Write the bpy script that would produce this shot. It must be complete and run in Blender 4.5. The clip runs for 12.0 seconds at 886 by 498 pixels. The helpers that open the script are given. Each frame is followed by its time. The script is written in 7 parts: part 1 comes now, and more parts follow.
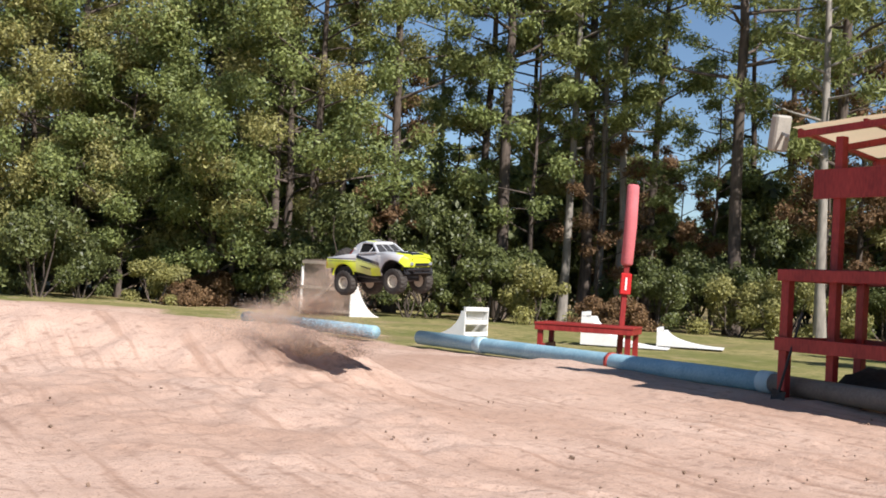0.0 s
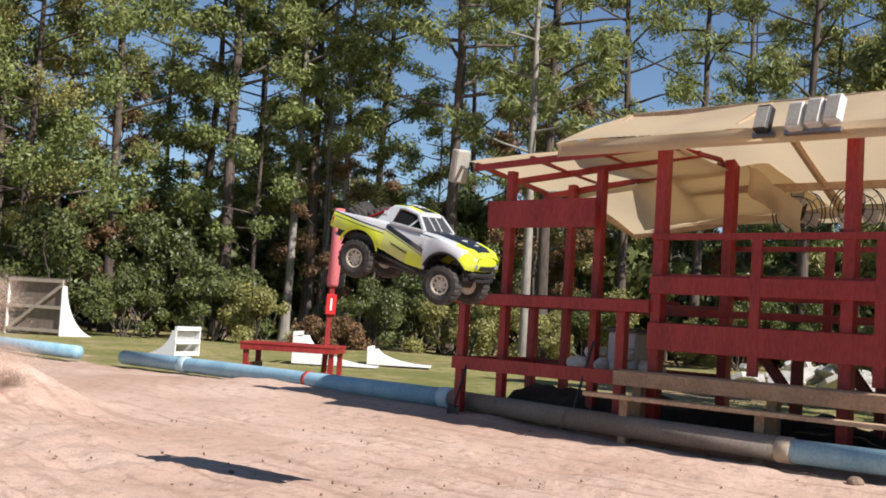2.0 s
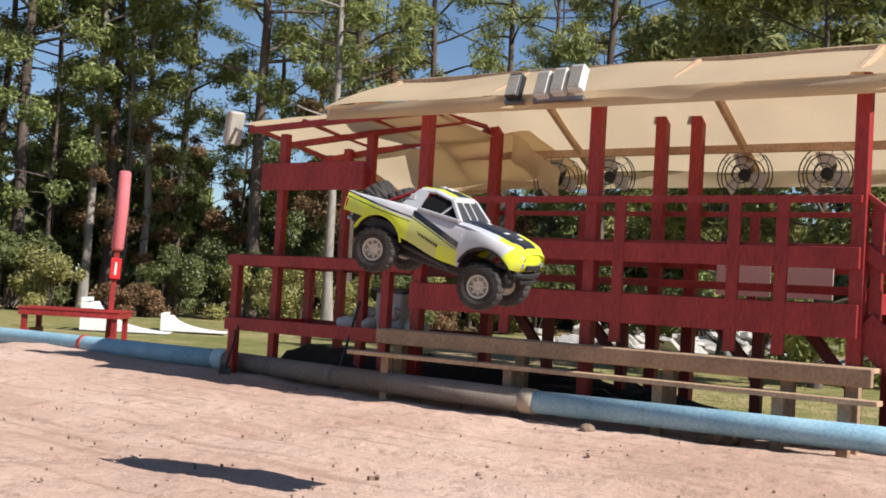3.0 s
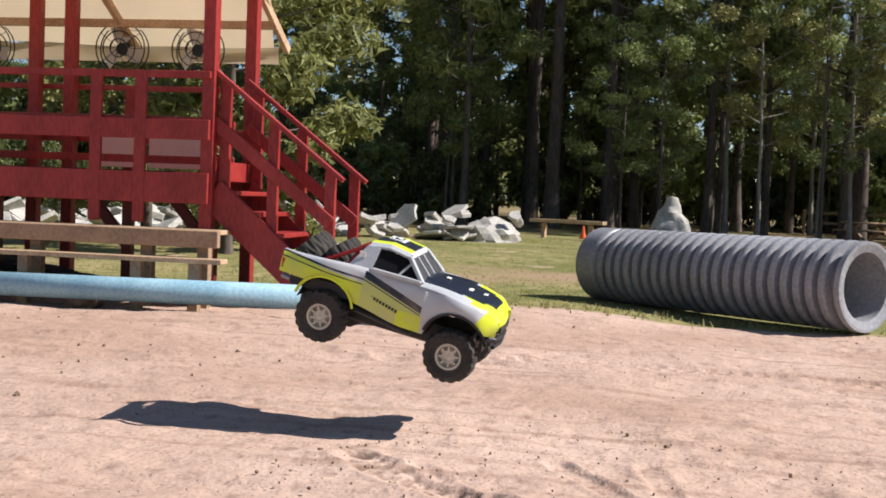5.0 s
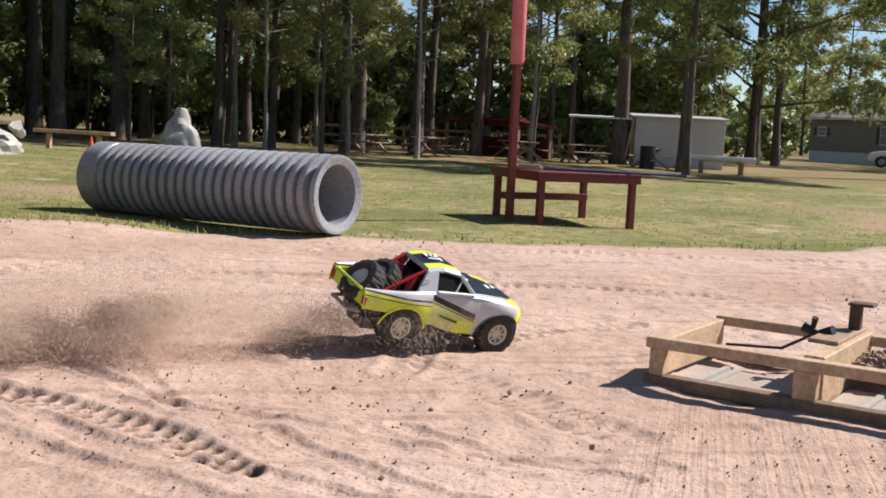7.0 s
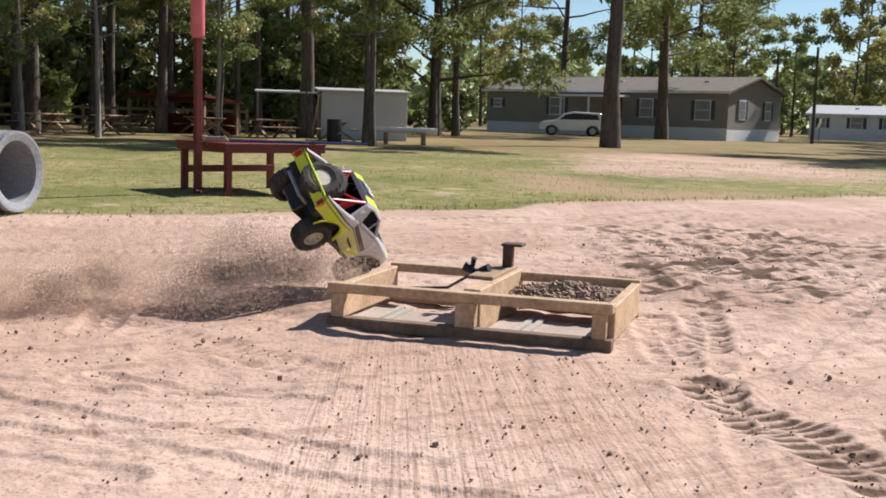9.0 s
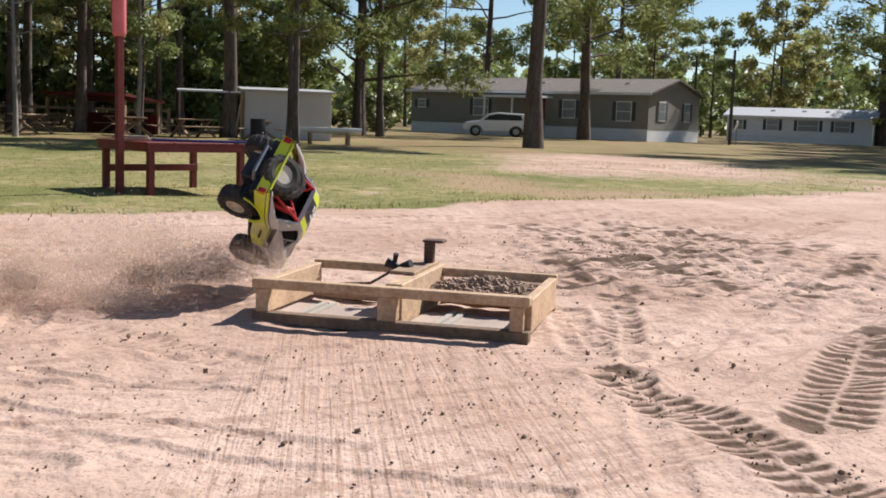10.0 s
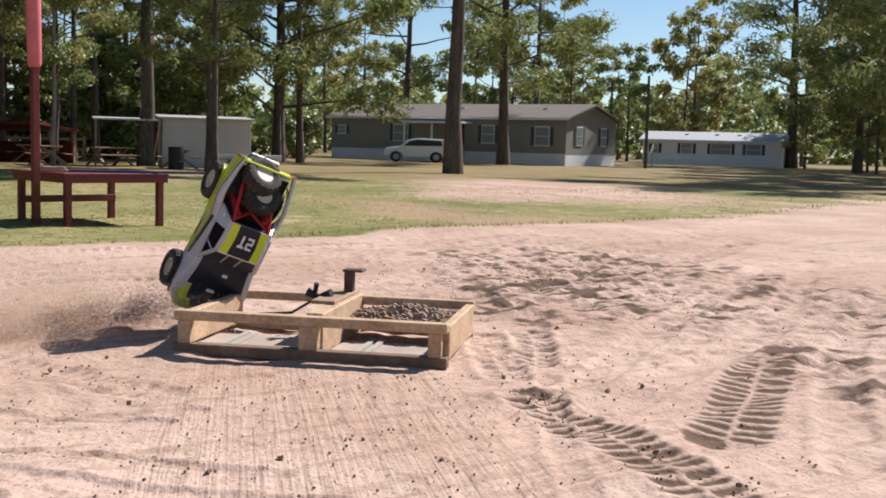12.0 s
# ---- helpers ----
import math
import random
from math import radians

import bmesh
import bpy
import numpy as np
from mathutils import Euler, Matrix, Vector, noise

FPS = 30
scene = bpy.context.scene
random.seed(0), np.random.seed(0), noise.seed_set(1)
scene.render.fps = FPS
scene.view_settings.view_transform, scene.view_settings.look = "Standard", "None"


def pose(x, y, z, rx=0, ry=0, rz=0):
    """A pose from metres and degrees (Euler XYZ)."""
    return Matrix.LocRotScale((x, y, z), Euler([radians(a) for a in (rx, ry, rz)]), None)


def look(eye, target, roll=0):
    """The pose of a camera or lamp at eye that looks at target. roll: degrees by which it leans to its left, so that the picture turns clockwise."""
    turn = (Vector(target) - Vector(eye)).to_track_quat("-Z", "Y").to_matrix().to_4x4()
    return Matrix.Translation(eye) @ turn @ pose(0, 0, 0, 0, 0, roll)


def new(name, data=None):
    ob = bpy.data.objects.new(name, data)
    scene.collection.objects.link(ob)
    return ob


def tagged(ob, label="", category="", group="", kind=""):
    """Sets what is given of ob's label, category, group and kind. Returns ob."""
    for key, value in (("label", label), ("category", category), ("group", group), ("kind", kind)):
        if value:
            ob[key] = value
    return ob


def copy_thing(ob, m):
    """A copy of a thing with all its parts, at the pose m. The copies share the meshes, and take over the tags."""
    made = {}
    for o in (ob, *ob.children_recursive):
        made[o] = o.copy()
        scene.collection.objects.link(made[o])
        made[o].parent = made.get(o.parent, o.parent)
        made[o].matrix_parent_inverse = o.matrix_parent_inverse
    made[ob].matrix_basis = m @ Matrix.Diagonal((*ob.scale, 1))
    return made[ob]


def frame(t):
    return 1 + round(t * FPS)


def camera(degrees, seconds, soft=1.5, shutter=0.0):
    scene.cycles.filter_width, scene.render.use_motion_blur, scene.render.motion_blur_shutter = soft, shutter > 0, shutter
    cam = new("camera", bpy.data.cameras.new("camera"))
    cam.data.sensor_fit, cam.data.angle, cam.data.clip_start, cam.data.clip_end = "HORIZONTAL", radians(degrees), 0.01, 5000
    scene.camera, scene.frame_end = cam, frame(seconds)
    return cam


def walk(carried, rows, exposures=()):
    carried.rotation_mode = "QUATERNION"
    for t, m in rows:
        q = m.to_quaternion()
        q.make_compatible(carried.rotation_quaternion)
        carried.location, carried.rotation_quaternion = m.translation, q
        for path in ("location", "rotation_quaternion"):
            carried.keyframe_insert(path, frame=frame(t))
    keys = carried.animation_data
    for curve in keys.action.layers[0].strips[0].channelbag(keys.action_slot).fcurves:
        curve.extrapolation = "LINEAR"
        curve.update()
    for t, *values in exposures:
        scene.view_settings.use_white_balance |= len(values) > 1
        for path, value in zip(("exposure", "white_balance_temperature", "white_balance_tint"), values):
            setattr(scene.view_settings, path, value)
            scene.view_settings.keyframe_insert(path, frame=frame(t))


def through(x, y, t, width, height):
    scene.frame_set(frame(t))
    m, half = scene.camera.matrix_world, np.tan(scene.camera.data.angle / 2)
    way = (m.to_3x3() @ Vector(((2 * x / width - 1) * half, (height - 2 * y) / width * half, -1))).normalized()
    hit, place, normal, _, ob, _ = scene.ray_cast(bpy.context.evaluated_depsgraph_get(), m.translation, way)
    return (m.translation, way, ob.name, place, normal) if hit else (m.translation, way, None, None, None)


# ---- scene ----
cam = camera(42.81, 12.0, soft=1.8)
# seconds, eye x y z, yaw, pitch, lean
PATH = [
    (0.0, -0.656, 1.835, 1.066, 0.002, 1.638, 3.228),
    (0.5, -0.606, 1.690, 1.070, -3.246, 2.621, 3.080),
    (1.0, -0.424, 1.603, 1.110, -5.913, 3.262, 3.167),
    (1.5, -0.308, 1.482, 1.120, -9.332, 3.381, 3.216),
    (2.0, -0.204, 1.301, 1.125, -13.103, 3.351, 3.524),
    (2.5, -0.015, 1.145, 1.090, -17.588, 2.968, 3.604),
    (4.5, 0.941, 0.170, 1.035, -40.048, -1.021, 2.334),
    (5.0, 0.701, -0.003, 1.058, -48.654, -2.628, 2.239),
    (5.5, 0.396, -0.236, 1.048, -55.596, -3.967, 2.377),
    (6.0, 0.216, -0.405, 1.098, -61.868, -4.965, 2.511),
    (6.5, 0.105, -0.542, 1.122, -67.807, -5.481, 3.006),
    (7.0, -0.003, -0.655, 1.142, -72.931, -6.124, 2.910),
    (7.5, -0.124, -0.714, 1.164, -77.779, -6.637, 2.434),
    (9.5, -0.565, -0.811, 1.076, -90.643, -6.606, 1.850),
    (10.0, -0.637, -0.817, 1.086, -92.257, -6.561, 1.996),
    (10.5, -0.689, -0.819, 1.093, -93.472, -6.345, 1.959),
    (11.0, -0.704, -0.827, 1.098, -94.283, -6.169, 1.867),
    (11.5, -0.752, -0.827, 1.105, -95.162, -5.768, 1.825),
    (12.0, -0.799, -0.825, 1.125, -96.182, -5.172, 1.570),
]
walk(cam, [(t, pose(x, y, z, 90 + p, 0, w) @ pose(0, 0, 0, 0, 0, r)) for t, x, y, z, w, p, r in PATH])

# ---- light ----
SUN_AZ, SUN_EL = math.atan2(0.60, -0.80), radians(43)
world = bpy.data.worlds.new("sky")
scene.world = world
world.use_nodes = True
wn = world.node_tree.nodes
sky = wn.new("ShaderNodeTexSky")
sky.sky_type, sky.sun_disc = "NISHITA", False
sky.sun_elevation, sky.sun_rotation = SUN_EL, SUN_AZ
sky.air_density, sky.dust_density, sky.ozone_density = 0.9, 0.0, 3.5
world.node_tree.links.new(sky.outputs[0], wn["Background"].inputs[0])
wn["Background"].inputs[1].default_value = 0.075
sun = new("sun", bpy.data.lights.new("sun", "SUN"))
sun.data.energy, sun.data.angle, sun.data.color = 5.3, radians(0.5), (1.0, 0.953, 0.93)
sx, sy, sz = math.sin(SUN_AZ) * math.cos(SUN_EL), math.cos(SUN_AZ) * math.cos(SUN_EL), math.sin(SUN_EL)
sun.matrix_world = look((sx * 60, sy * 60, sz * 60), (0, 0, 0))
scene.view_settings.exposure = 0.50


# ---- materials ----
def mat(name, base, rough=0.7, vary=0.25, scale=6.0, bump=0.2, fine=60.0, metal=0.0, tint=None, spec=0.4, island=0.0, stretch=(1, 1, 1), through=0.0):
    """Plain surface: colour that varies at two scales, with fine relief."""
    m = bpy.data.materials.new(name)
    m.use_nodes = True
    n, l = m.node_tree.nodes, m.node_tree.links
    b = n["Principled BSDF"]
    b.inputs["Roughness"].default_value, b.inputs["Metallic"].default_value = rough, metal
    b.inputs["Specular IOR Level"].default_value = spec
    tc = n.new("ShaderNodeTexCoord")
    mp = n.new("ShaderNodeMapping")
    mp.inputs["Scale"].default_value = stretch
    l.new(tc.outputs["Object"], mp.inputs[0])
    n1, n2 = n.new("ShaderNodeTexNoise"), n.new("ShaderNodeTexNoise")
    n1.inputs["Scale"].default_value, n2.inputs["Scale"].default_value = scale, fine
    n1.inputs["Detail"].default_value = n2.inputs["Detail"].default_value = 4
    l.new(mp.outputs[0], n1.inputs[0]), l.new(mp.outputs[0], n2.inputs[0])
    add = n.new("ShaderNodeMath")
    add.operation = "ADD"
    l.new(n1.outputs[0], add.inputs[0]), l.new(n2.outputs[0], add.inputs[1])
    last = add
    if island:
        geo = n.new("ShaderNodeNewGeometry")
        ma = n.new("ShaderNodeMath")
        ma.operation = "MULTIPLY_ADD"
        l.new(geo.outputs["Random Per Island"], ma.inputs[0])
        ma.inputs[1].default_value = island
        l.new(add.outputs[0], ma.inputs[2])
        last = ma
    ramp = n.new("ShaderNodeMapRange")
    ramp.inputs[1].default_value, ramp.inputs[2].default_value = 0.7, 1.35 + island
    l.new(last.outputs[0], ramp.inputs[0])
    mix = n.new("ShaderNodeMix")
    mix.data_type = "RGBA"
    dark = [c * (1 - vary) for c in base]
    light = tint if tint else [min(1, c * (1 + vary * 0.6)) for c in base]
    mix.inputs[6].default_value, mix.inputs[7].default_value = (*dark, 1), (*light, 1)
    l.new(ramp.outputs[0], mix.inputs[0]), l.new(mix.outputs[2], b.inputs["Base Color"])
    if bump:
        bp = n.new("ShaderNodeBump")
        bp.inputs["Strength"].default_value, bp.inputs["Distance"].default_value = bump, 0.01
        l.new(n2.outputs[0], bp.inputs["Height"]), l.new(bp.outputs[0], b.inputs["Normal"])
    if through:
        tr, ms = n.new("ShaderNodeBsdfTranslucent"), n.new("ShaderNodeMixShader")
        l.new(mix.outputs[2], tr.inputs[0])
        ms.inputs[0].default_value = through
        out = n["Material Output"]
        l.new(b.outputs[0], ms.inputs[1]), l.new(tr.outputs[0], ms.inputs[2]), l.new(ms.outputs[0], out.inputs[0])
    return m


RED = mat("red_paint", (0.30, 0.020, 0.020), 0.5, 0.35, 3, 0.25, 40, tint=(0.38, 0.038, 0.032), stretch=(1, 1, 0.3))
DARKRED = mat("dark_red", (0.16, 0.022, 0.018), 0.55, 0.35, 4, 0.25, 40)
PINK = mat("faded_pink_foam", (0.62, 0.16, 0.17), 0.8, 0.18, 5, 0.2, 50)
LUMBER = mat("weathered_lumber", (0.36, 0.24, 0.15), 0.8, 0.35, 4, 0.4, 30, stretch=(1, 1, 1))
NEWWOOD = mat("yellow_pine", (0.50, 0.325, 0.19), 0.7, 0.3, 5, 0.35, 40, tint=(0.62, 0.43, 0.27))
GREYWOOD = mat("grey_plywood", (0.42, 0.35, 0.28), 0.8, 0.25, 4, 0.3, 40)
CANVAS = mat("tan_canvas", (0.74, 0.60, 0.40), 0.9, 0.10, 1.5, 0.15, 90, through=0.5)
BLUEPVC = mat("blue_pvc", (0.22, 0.42, 0.54), 0.55, 0.2, 3, 0.12, 40, tint=(0.36, 0.55, 0.62))
GREYPVC = mat("dusty_grey_pipe", (0.20, 0.17, 0.14), 0.8, 0.3, 3, 0.2, 40)
HDPE = mat("grey_corrugated_plastic", (0.24, 0.24, 0.25), 0.36, 0.25, 1.2, 0.1, 30, tint=(0.36, 0.36, 0.375))
CONCRETE = mat("broken_concrete", (0.42, 0.40, 0.36), 0.9, 0.3, 2.5, 0.5, 18, tint=(0.58, 0.54, 0.48))
WHITE = mat("white_paint", (0.78, 0.77, 0.74), 0.6, 0.1, 2, 0.1, 30)
SIDING = mat("taupe_siding", (0.25, 0.235, 0.205), 0.7, 0.1, 1, 0.1, 20)
WHITESIDE = mat("white_siding", (0.72, 0.73, 0.75), 0.7, 0.08, 1, 0.1, 20)
SHINGLE = mat("brown_shingle", (0.17, 0.145, 0.125), 0.9, 0.25, 2, 0.3, 12)
DARKGLASS = mat("dark_glass", (0.012, 0.013, 0.015), 0.25, 0.1, 2, 0, 10, spec=0.25)
# near-black sheet colour standing for the unlit cab behind open windows
CABDARK = mat("open_cab_dark", (0.010, 0.010, 0.011), 0.9, 0.2, 9, 0, 40, spec=0.1)
BLACK = mat("black_plastic", (0.018, 0.018, 0.02), 0.5, 0.3, 8, 0.2, 60)
RUBBER = mat("dusty_rubber", (0.030, 0.027, 0.025), 0.85, 0.35, 12, 0.3, 80, tint=(0.07, 0.06, 0.05))
STEEL = mat("dull_steel", (0.32, 0.32, 0.33), 0.4, 0.2, 8, 0.1, 60, metal=0.8)
CREAM = mat("cream_rim", (0.55, 0.50, 0.40), 0.5, 0.15, 20, 0.1, 80)
REDPLASTIC = mat("red_plastic", (0.45, 0.02, 0.02), 0.4, 0.2, 10, 0.1, 60)
SILVER = mat("silver_body", (0.46, 0.47, 0.48), 0.3, 0.12, 5, 0.03, 60, spec=0.5)
NEON = mat("fluorescent_yellow", (0.62, 0.70, 0.04), 0.35, 0.10, 6, 0.03, 60)
CARWHITE = mat("white_car_paint", (0.75, 0.76, 0.78), 0.25, 0.05, 2, 0, 20)
BARK = mat("pine_bark", (0.085, 0.065, 0.052), 0.95, 0.45, 3, 0.8, 14, tint=(0.16, 0.125, 0.10), stretch=(1, 1, 0.25))
PALEBARK = mat("pale_bark", (0.30, 0.27, 0.23), 0.95, 0.4, 3, 0.6, 14, stretch=(1, 1, 0.3))
NEEDLE = mat("pine_needles", (0.120, 0.165, 0.050), 0.6, 0.35, 0.4, 0, 3, tint=(0.400, 0.425, 0.140), island=0.9, through=0.38)
LEAF = mat("green_leaves", (0.100, 0.150, 0.050), 0.5, 0.40, 0.5, 0, 3, tint=(0.400, 0.450, 0.150), island=0.9, through=0.38)
OLIVE = mat("olive_leaves", (0.160, 0.175, 0.060), 0.5, 0.40, 0.5, 0, 3, tint=(0.560, 0.520, 0.190), island=0.9, through=0.38)
BRUSH = mat("brown_brush", (0.16, 0.095, 0.05), 0.8, 0.45, 0.6, 0, 3, tint=(0.36, 0.22, 0.11), island=0.9, through=0.3)
# undergrowth leaves, colour darkened to carry the shade below the trees
SHADELEAF = mat("shaded_undergrowth_leaves", (0.060, 0.085, 0.030), 0.45, 0.40, 0.5, 0, 3, tint=(0.230, 0.255, 0.085), island=0.9, through=0.3)
BLADE = mat("grass_blades", (0.25, 0.25, 0.075), 0.7, 0.3, 0.5, 0, 3, tint=(0.45, 0.40, 0.17), island=0.9, through=0.5)
MUD = mat("damp_clods", (0.22, 0.15, 0.105), 0.95, 0.4, 8, 0.6, 40)


# ---- mesh kit ----
class Geo:
    def __init__(self):
        self.v, self.f = [], []

    def add(self, vs, fs, m=None):
        o = len(self.v)
        self.v += [tuple(m @ Vector(p)) for p in vs] if m else [tuple(p) for p in vs]
        self.f += [tuple(i + o for i in f) for f in fs]
        return self

    def box(self, x0, y0, z0, x1, y1, z1, m=None):
        return self.add([(x, y, z) for z in (z0, z1) for y in (y0, y1) for x in (x0, x1)],
                        [(0, 2, 3, 1), (4, 5, 7, 6), (0, 1, 5, 4), (2, 6, 7, 3), (0, 4, 6, 2), (1, 3, 7, 5)], m)

    def beam(self, a, b, w, h, up=(0, 0, 1)):
        a, b = Vector(a), Vector(b)
        d = (b - a).normalized()
        s = d.cross(Vector(up)).normalized()
        t = s.cross(d)
        vs = [p + s * (w / 2 * i) + t * (h / 2 * j) for p in (a, b) for i, j in ((-1, -1), (1, -1), (1, 1), (-1, 1))]
        return self.add(vs, [(0, 1, 2, 3), (7, 6, 5, 4), (0, 4, 5, 1), (1, 5, 6, 2), (2, 6, 7, 3), (3, 7, 4, 0)])

    def tube(self, pts, radii, n=10, caps=True):
        o = len(self.v)
        pts = [Vector(p) for p in pts]
        ref = Vector((0.31, 0.17, 0.93)) if abs((pts[-1] - pts[0]).normalized().z) < 0.9 else Vector((1, 0, 0))
        for i, p in enumerate(pts):
            d = (pts[min(i + 1, len(pts) - 1)] - pts[max(i - 1, 0)]).normalized()
            s = d.cross(ref).normalized()
            t = d.cross(s)
            for k in range(n):
                a = 2 * math.pi * k / n
                self.v.append(tuple(p + (s * math.cos(a) + t * math.sin(a)) * radii[i]))
        for i in range(len(pts) - 1):
            for k in range(n):
                self.f.append((o + i * n + k, o + i * n + (k + 1) % n, o + (i + 1) * n + (k + 1) % n, o + (i + 1) * n + k))
        if caps:
            self.f.append(tuple(o + k for k in reversed(range(n))))
            self.f.append(tuple(o + (len(pts) - 1) * n + k for k in range(n)))
        return self

    def lathe(self, profile, n=24, axis="y", closed=True):
        """profile: (along, radius) rows turned round the axis."""
        o = len(self.v)
        for a, r in profile:
            for k in range(n):
                c, s = math.cos(2 * math.pi * k / n) * r, math.sin(2 * math.pi * k / n) * r
                self.v.append((c, a, s) if axis == "y" else ((a, c, s) if axis == "x" else (c, s, a)))
        rows = len(profile)
        for i in range(rows if closed else rows - 1):
            j = (i + 1) % rows
            for k in range(n):
                q = (k + 1) % n
                self.f.append((o + i * n + k, o + i * n + q, o + j * n + q, o + j * n + k))
        return self

    def plate(self, outline, t, m=None):
        """A flat outline (x, z) given thickness t along y, centred."""
        n = len(outline)
        vs = [(x, -t / 2, z) for x, z in outline] + [(x, t / 2, z) for x, z in outline]
        fs = [tuple(range(n)), tuple(reversed(range(n, 2 * n)))] + [(i, i + n, (i + 1) % n + n, (i + 1) % n) for i in range(n)]
        return self.add(vs, fs, m)

    def mesh(self, name, bevel=0.0, smooth=False):
        me = bpy.data.meshes.new(name)
        me.from_pydata(self.v, [], self.f)
        bm = bmesh.new()
        bm.from_mesh(me)
        bmesh.ops.recalc_face_normals(bm, faces=bm.faces[:])
        if bevel:
            bmesh.ops.bevel(bm, geom=bm.edges[:], offset=bevel, segments=1, affect="EDGES", clamp_overlap=True)
        bm.to_mesh(me)
        bm.free()
        if smooth:
            me.polygons.foreach_set("use_smooth", [True] * len(me.polygons))
        return me


def part(name, geo, material, parent=None, label="", bevel=0.0, smooth=False, m=None):
    me = geo if isinstance(geo, bpy.types.Mesh) else geo.mesh(name, bevel, smooth)
    if material and not me.materials:
        me.materials.append(material)
    ob = new(name, me)
    ob.parent = parent
    if m:
        ob.matrix_basis = m
    if label:
        ob["label"] = label
    return ob


def thing(name, m, label, category, group="", kind=""):
    ob = new(name)
    ob.matrix_basis = m
    return tagged(ob, label, category, group, kind)


# ---- ground ----
def vnoise(x, y, seed=0):
    """Smooth value noise, -1 to 1, on arrays."""
    xi, yi = np.floor(x), np.floor(y)
    fx, fy = x - xi, y - yi
    fx, fy = fx * fx * (3 - 2 * fx), fy * fy * (3 - 2 * fy)
    h = lambda a, b: np.modf(np.abs(np.sin(a * 127.1 + b * 311.7 + seed * 74.7) * 43758.5453))[0]
    a, b, c, d = h(xi, yi), h(xi + 1, yi), h(xi, yi + 1), h(xi + 1, yi + 1)
    return ((a * (1 - fx) + b * fx) * (1 - fy) + (c * (1 - fx) + d * fx) * fy) * 2 - 1


SAND_EDGE = [(-60, 27), (-9, 29.5), (-4.4, 25.6), (-1.0, 20.5), (3.2, 14.0), (4.5, 12.0), (5.6, 9.9), (7.4, 6.9), (8.6, 6.55),
             (9.6, 5.6), (10.3, 4.1), (10.75, 2.9), (11.2, 1.8), (12.8, 0.0), (15.4, -3.5), (18.6, -7.9), (30, -18), (70, -60), (-60, -60)]


def edge_distance(x, y, poly):
    """Signed distance to a closed outline: positive inside."""
    best, inside = np.full(x.shape, 1e9), np.zeros(x.shape, bool)
    for (ax, ay), (bx, by) in zip(poly, poly[1:] + poly[:1]):
        dx, dy = bx - ax, by - ay
        t = np.clip(((x - ax) * dx + (y - ay) * dy) / (dx * dx + dy * dy), 0, 1)
        best = np.minimum(best, np.hypot(x - ax - t * dx, y - ay - t * dy))
        if ay != by:
            inside ^= ((ay > y) != (by > y)) & (x < (bx - ax) * (y - ay) / (by - ay) + ax)
    return np.where(inside, best, -best)


def line_coords(x, y, pts):
    """Distance across and length along a polyline."""
    best, along, run = np.full(x.shape, 1e9), np.zeros(x.shape), 0.0
    for (ax, ay), (bx, by) in zip(pts, pts[1:]):
        dx, dy = bx - ax, by - ay
        L = math.hypot(dx, dy)
        t = np.clip(((x - ax) * dx + (y - ay) * dy) / (L * L), 0, 1)
        px, py = x - ax - t * dx, y - ay - t * dy
        d = np.hypot(px, py) * np.sign(px * dy - py * dx)
        near = np.abs(d) < np.abs(best)
        best, along = np.where(near, d, best), np.where(near, run + t * L, along)
        run += L
    return best, along


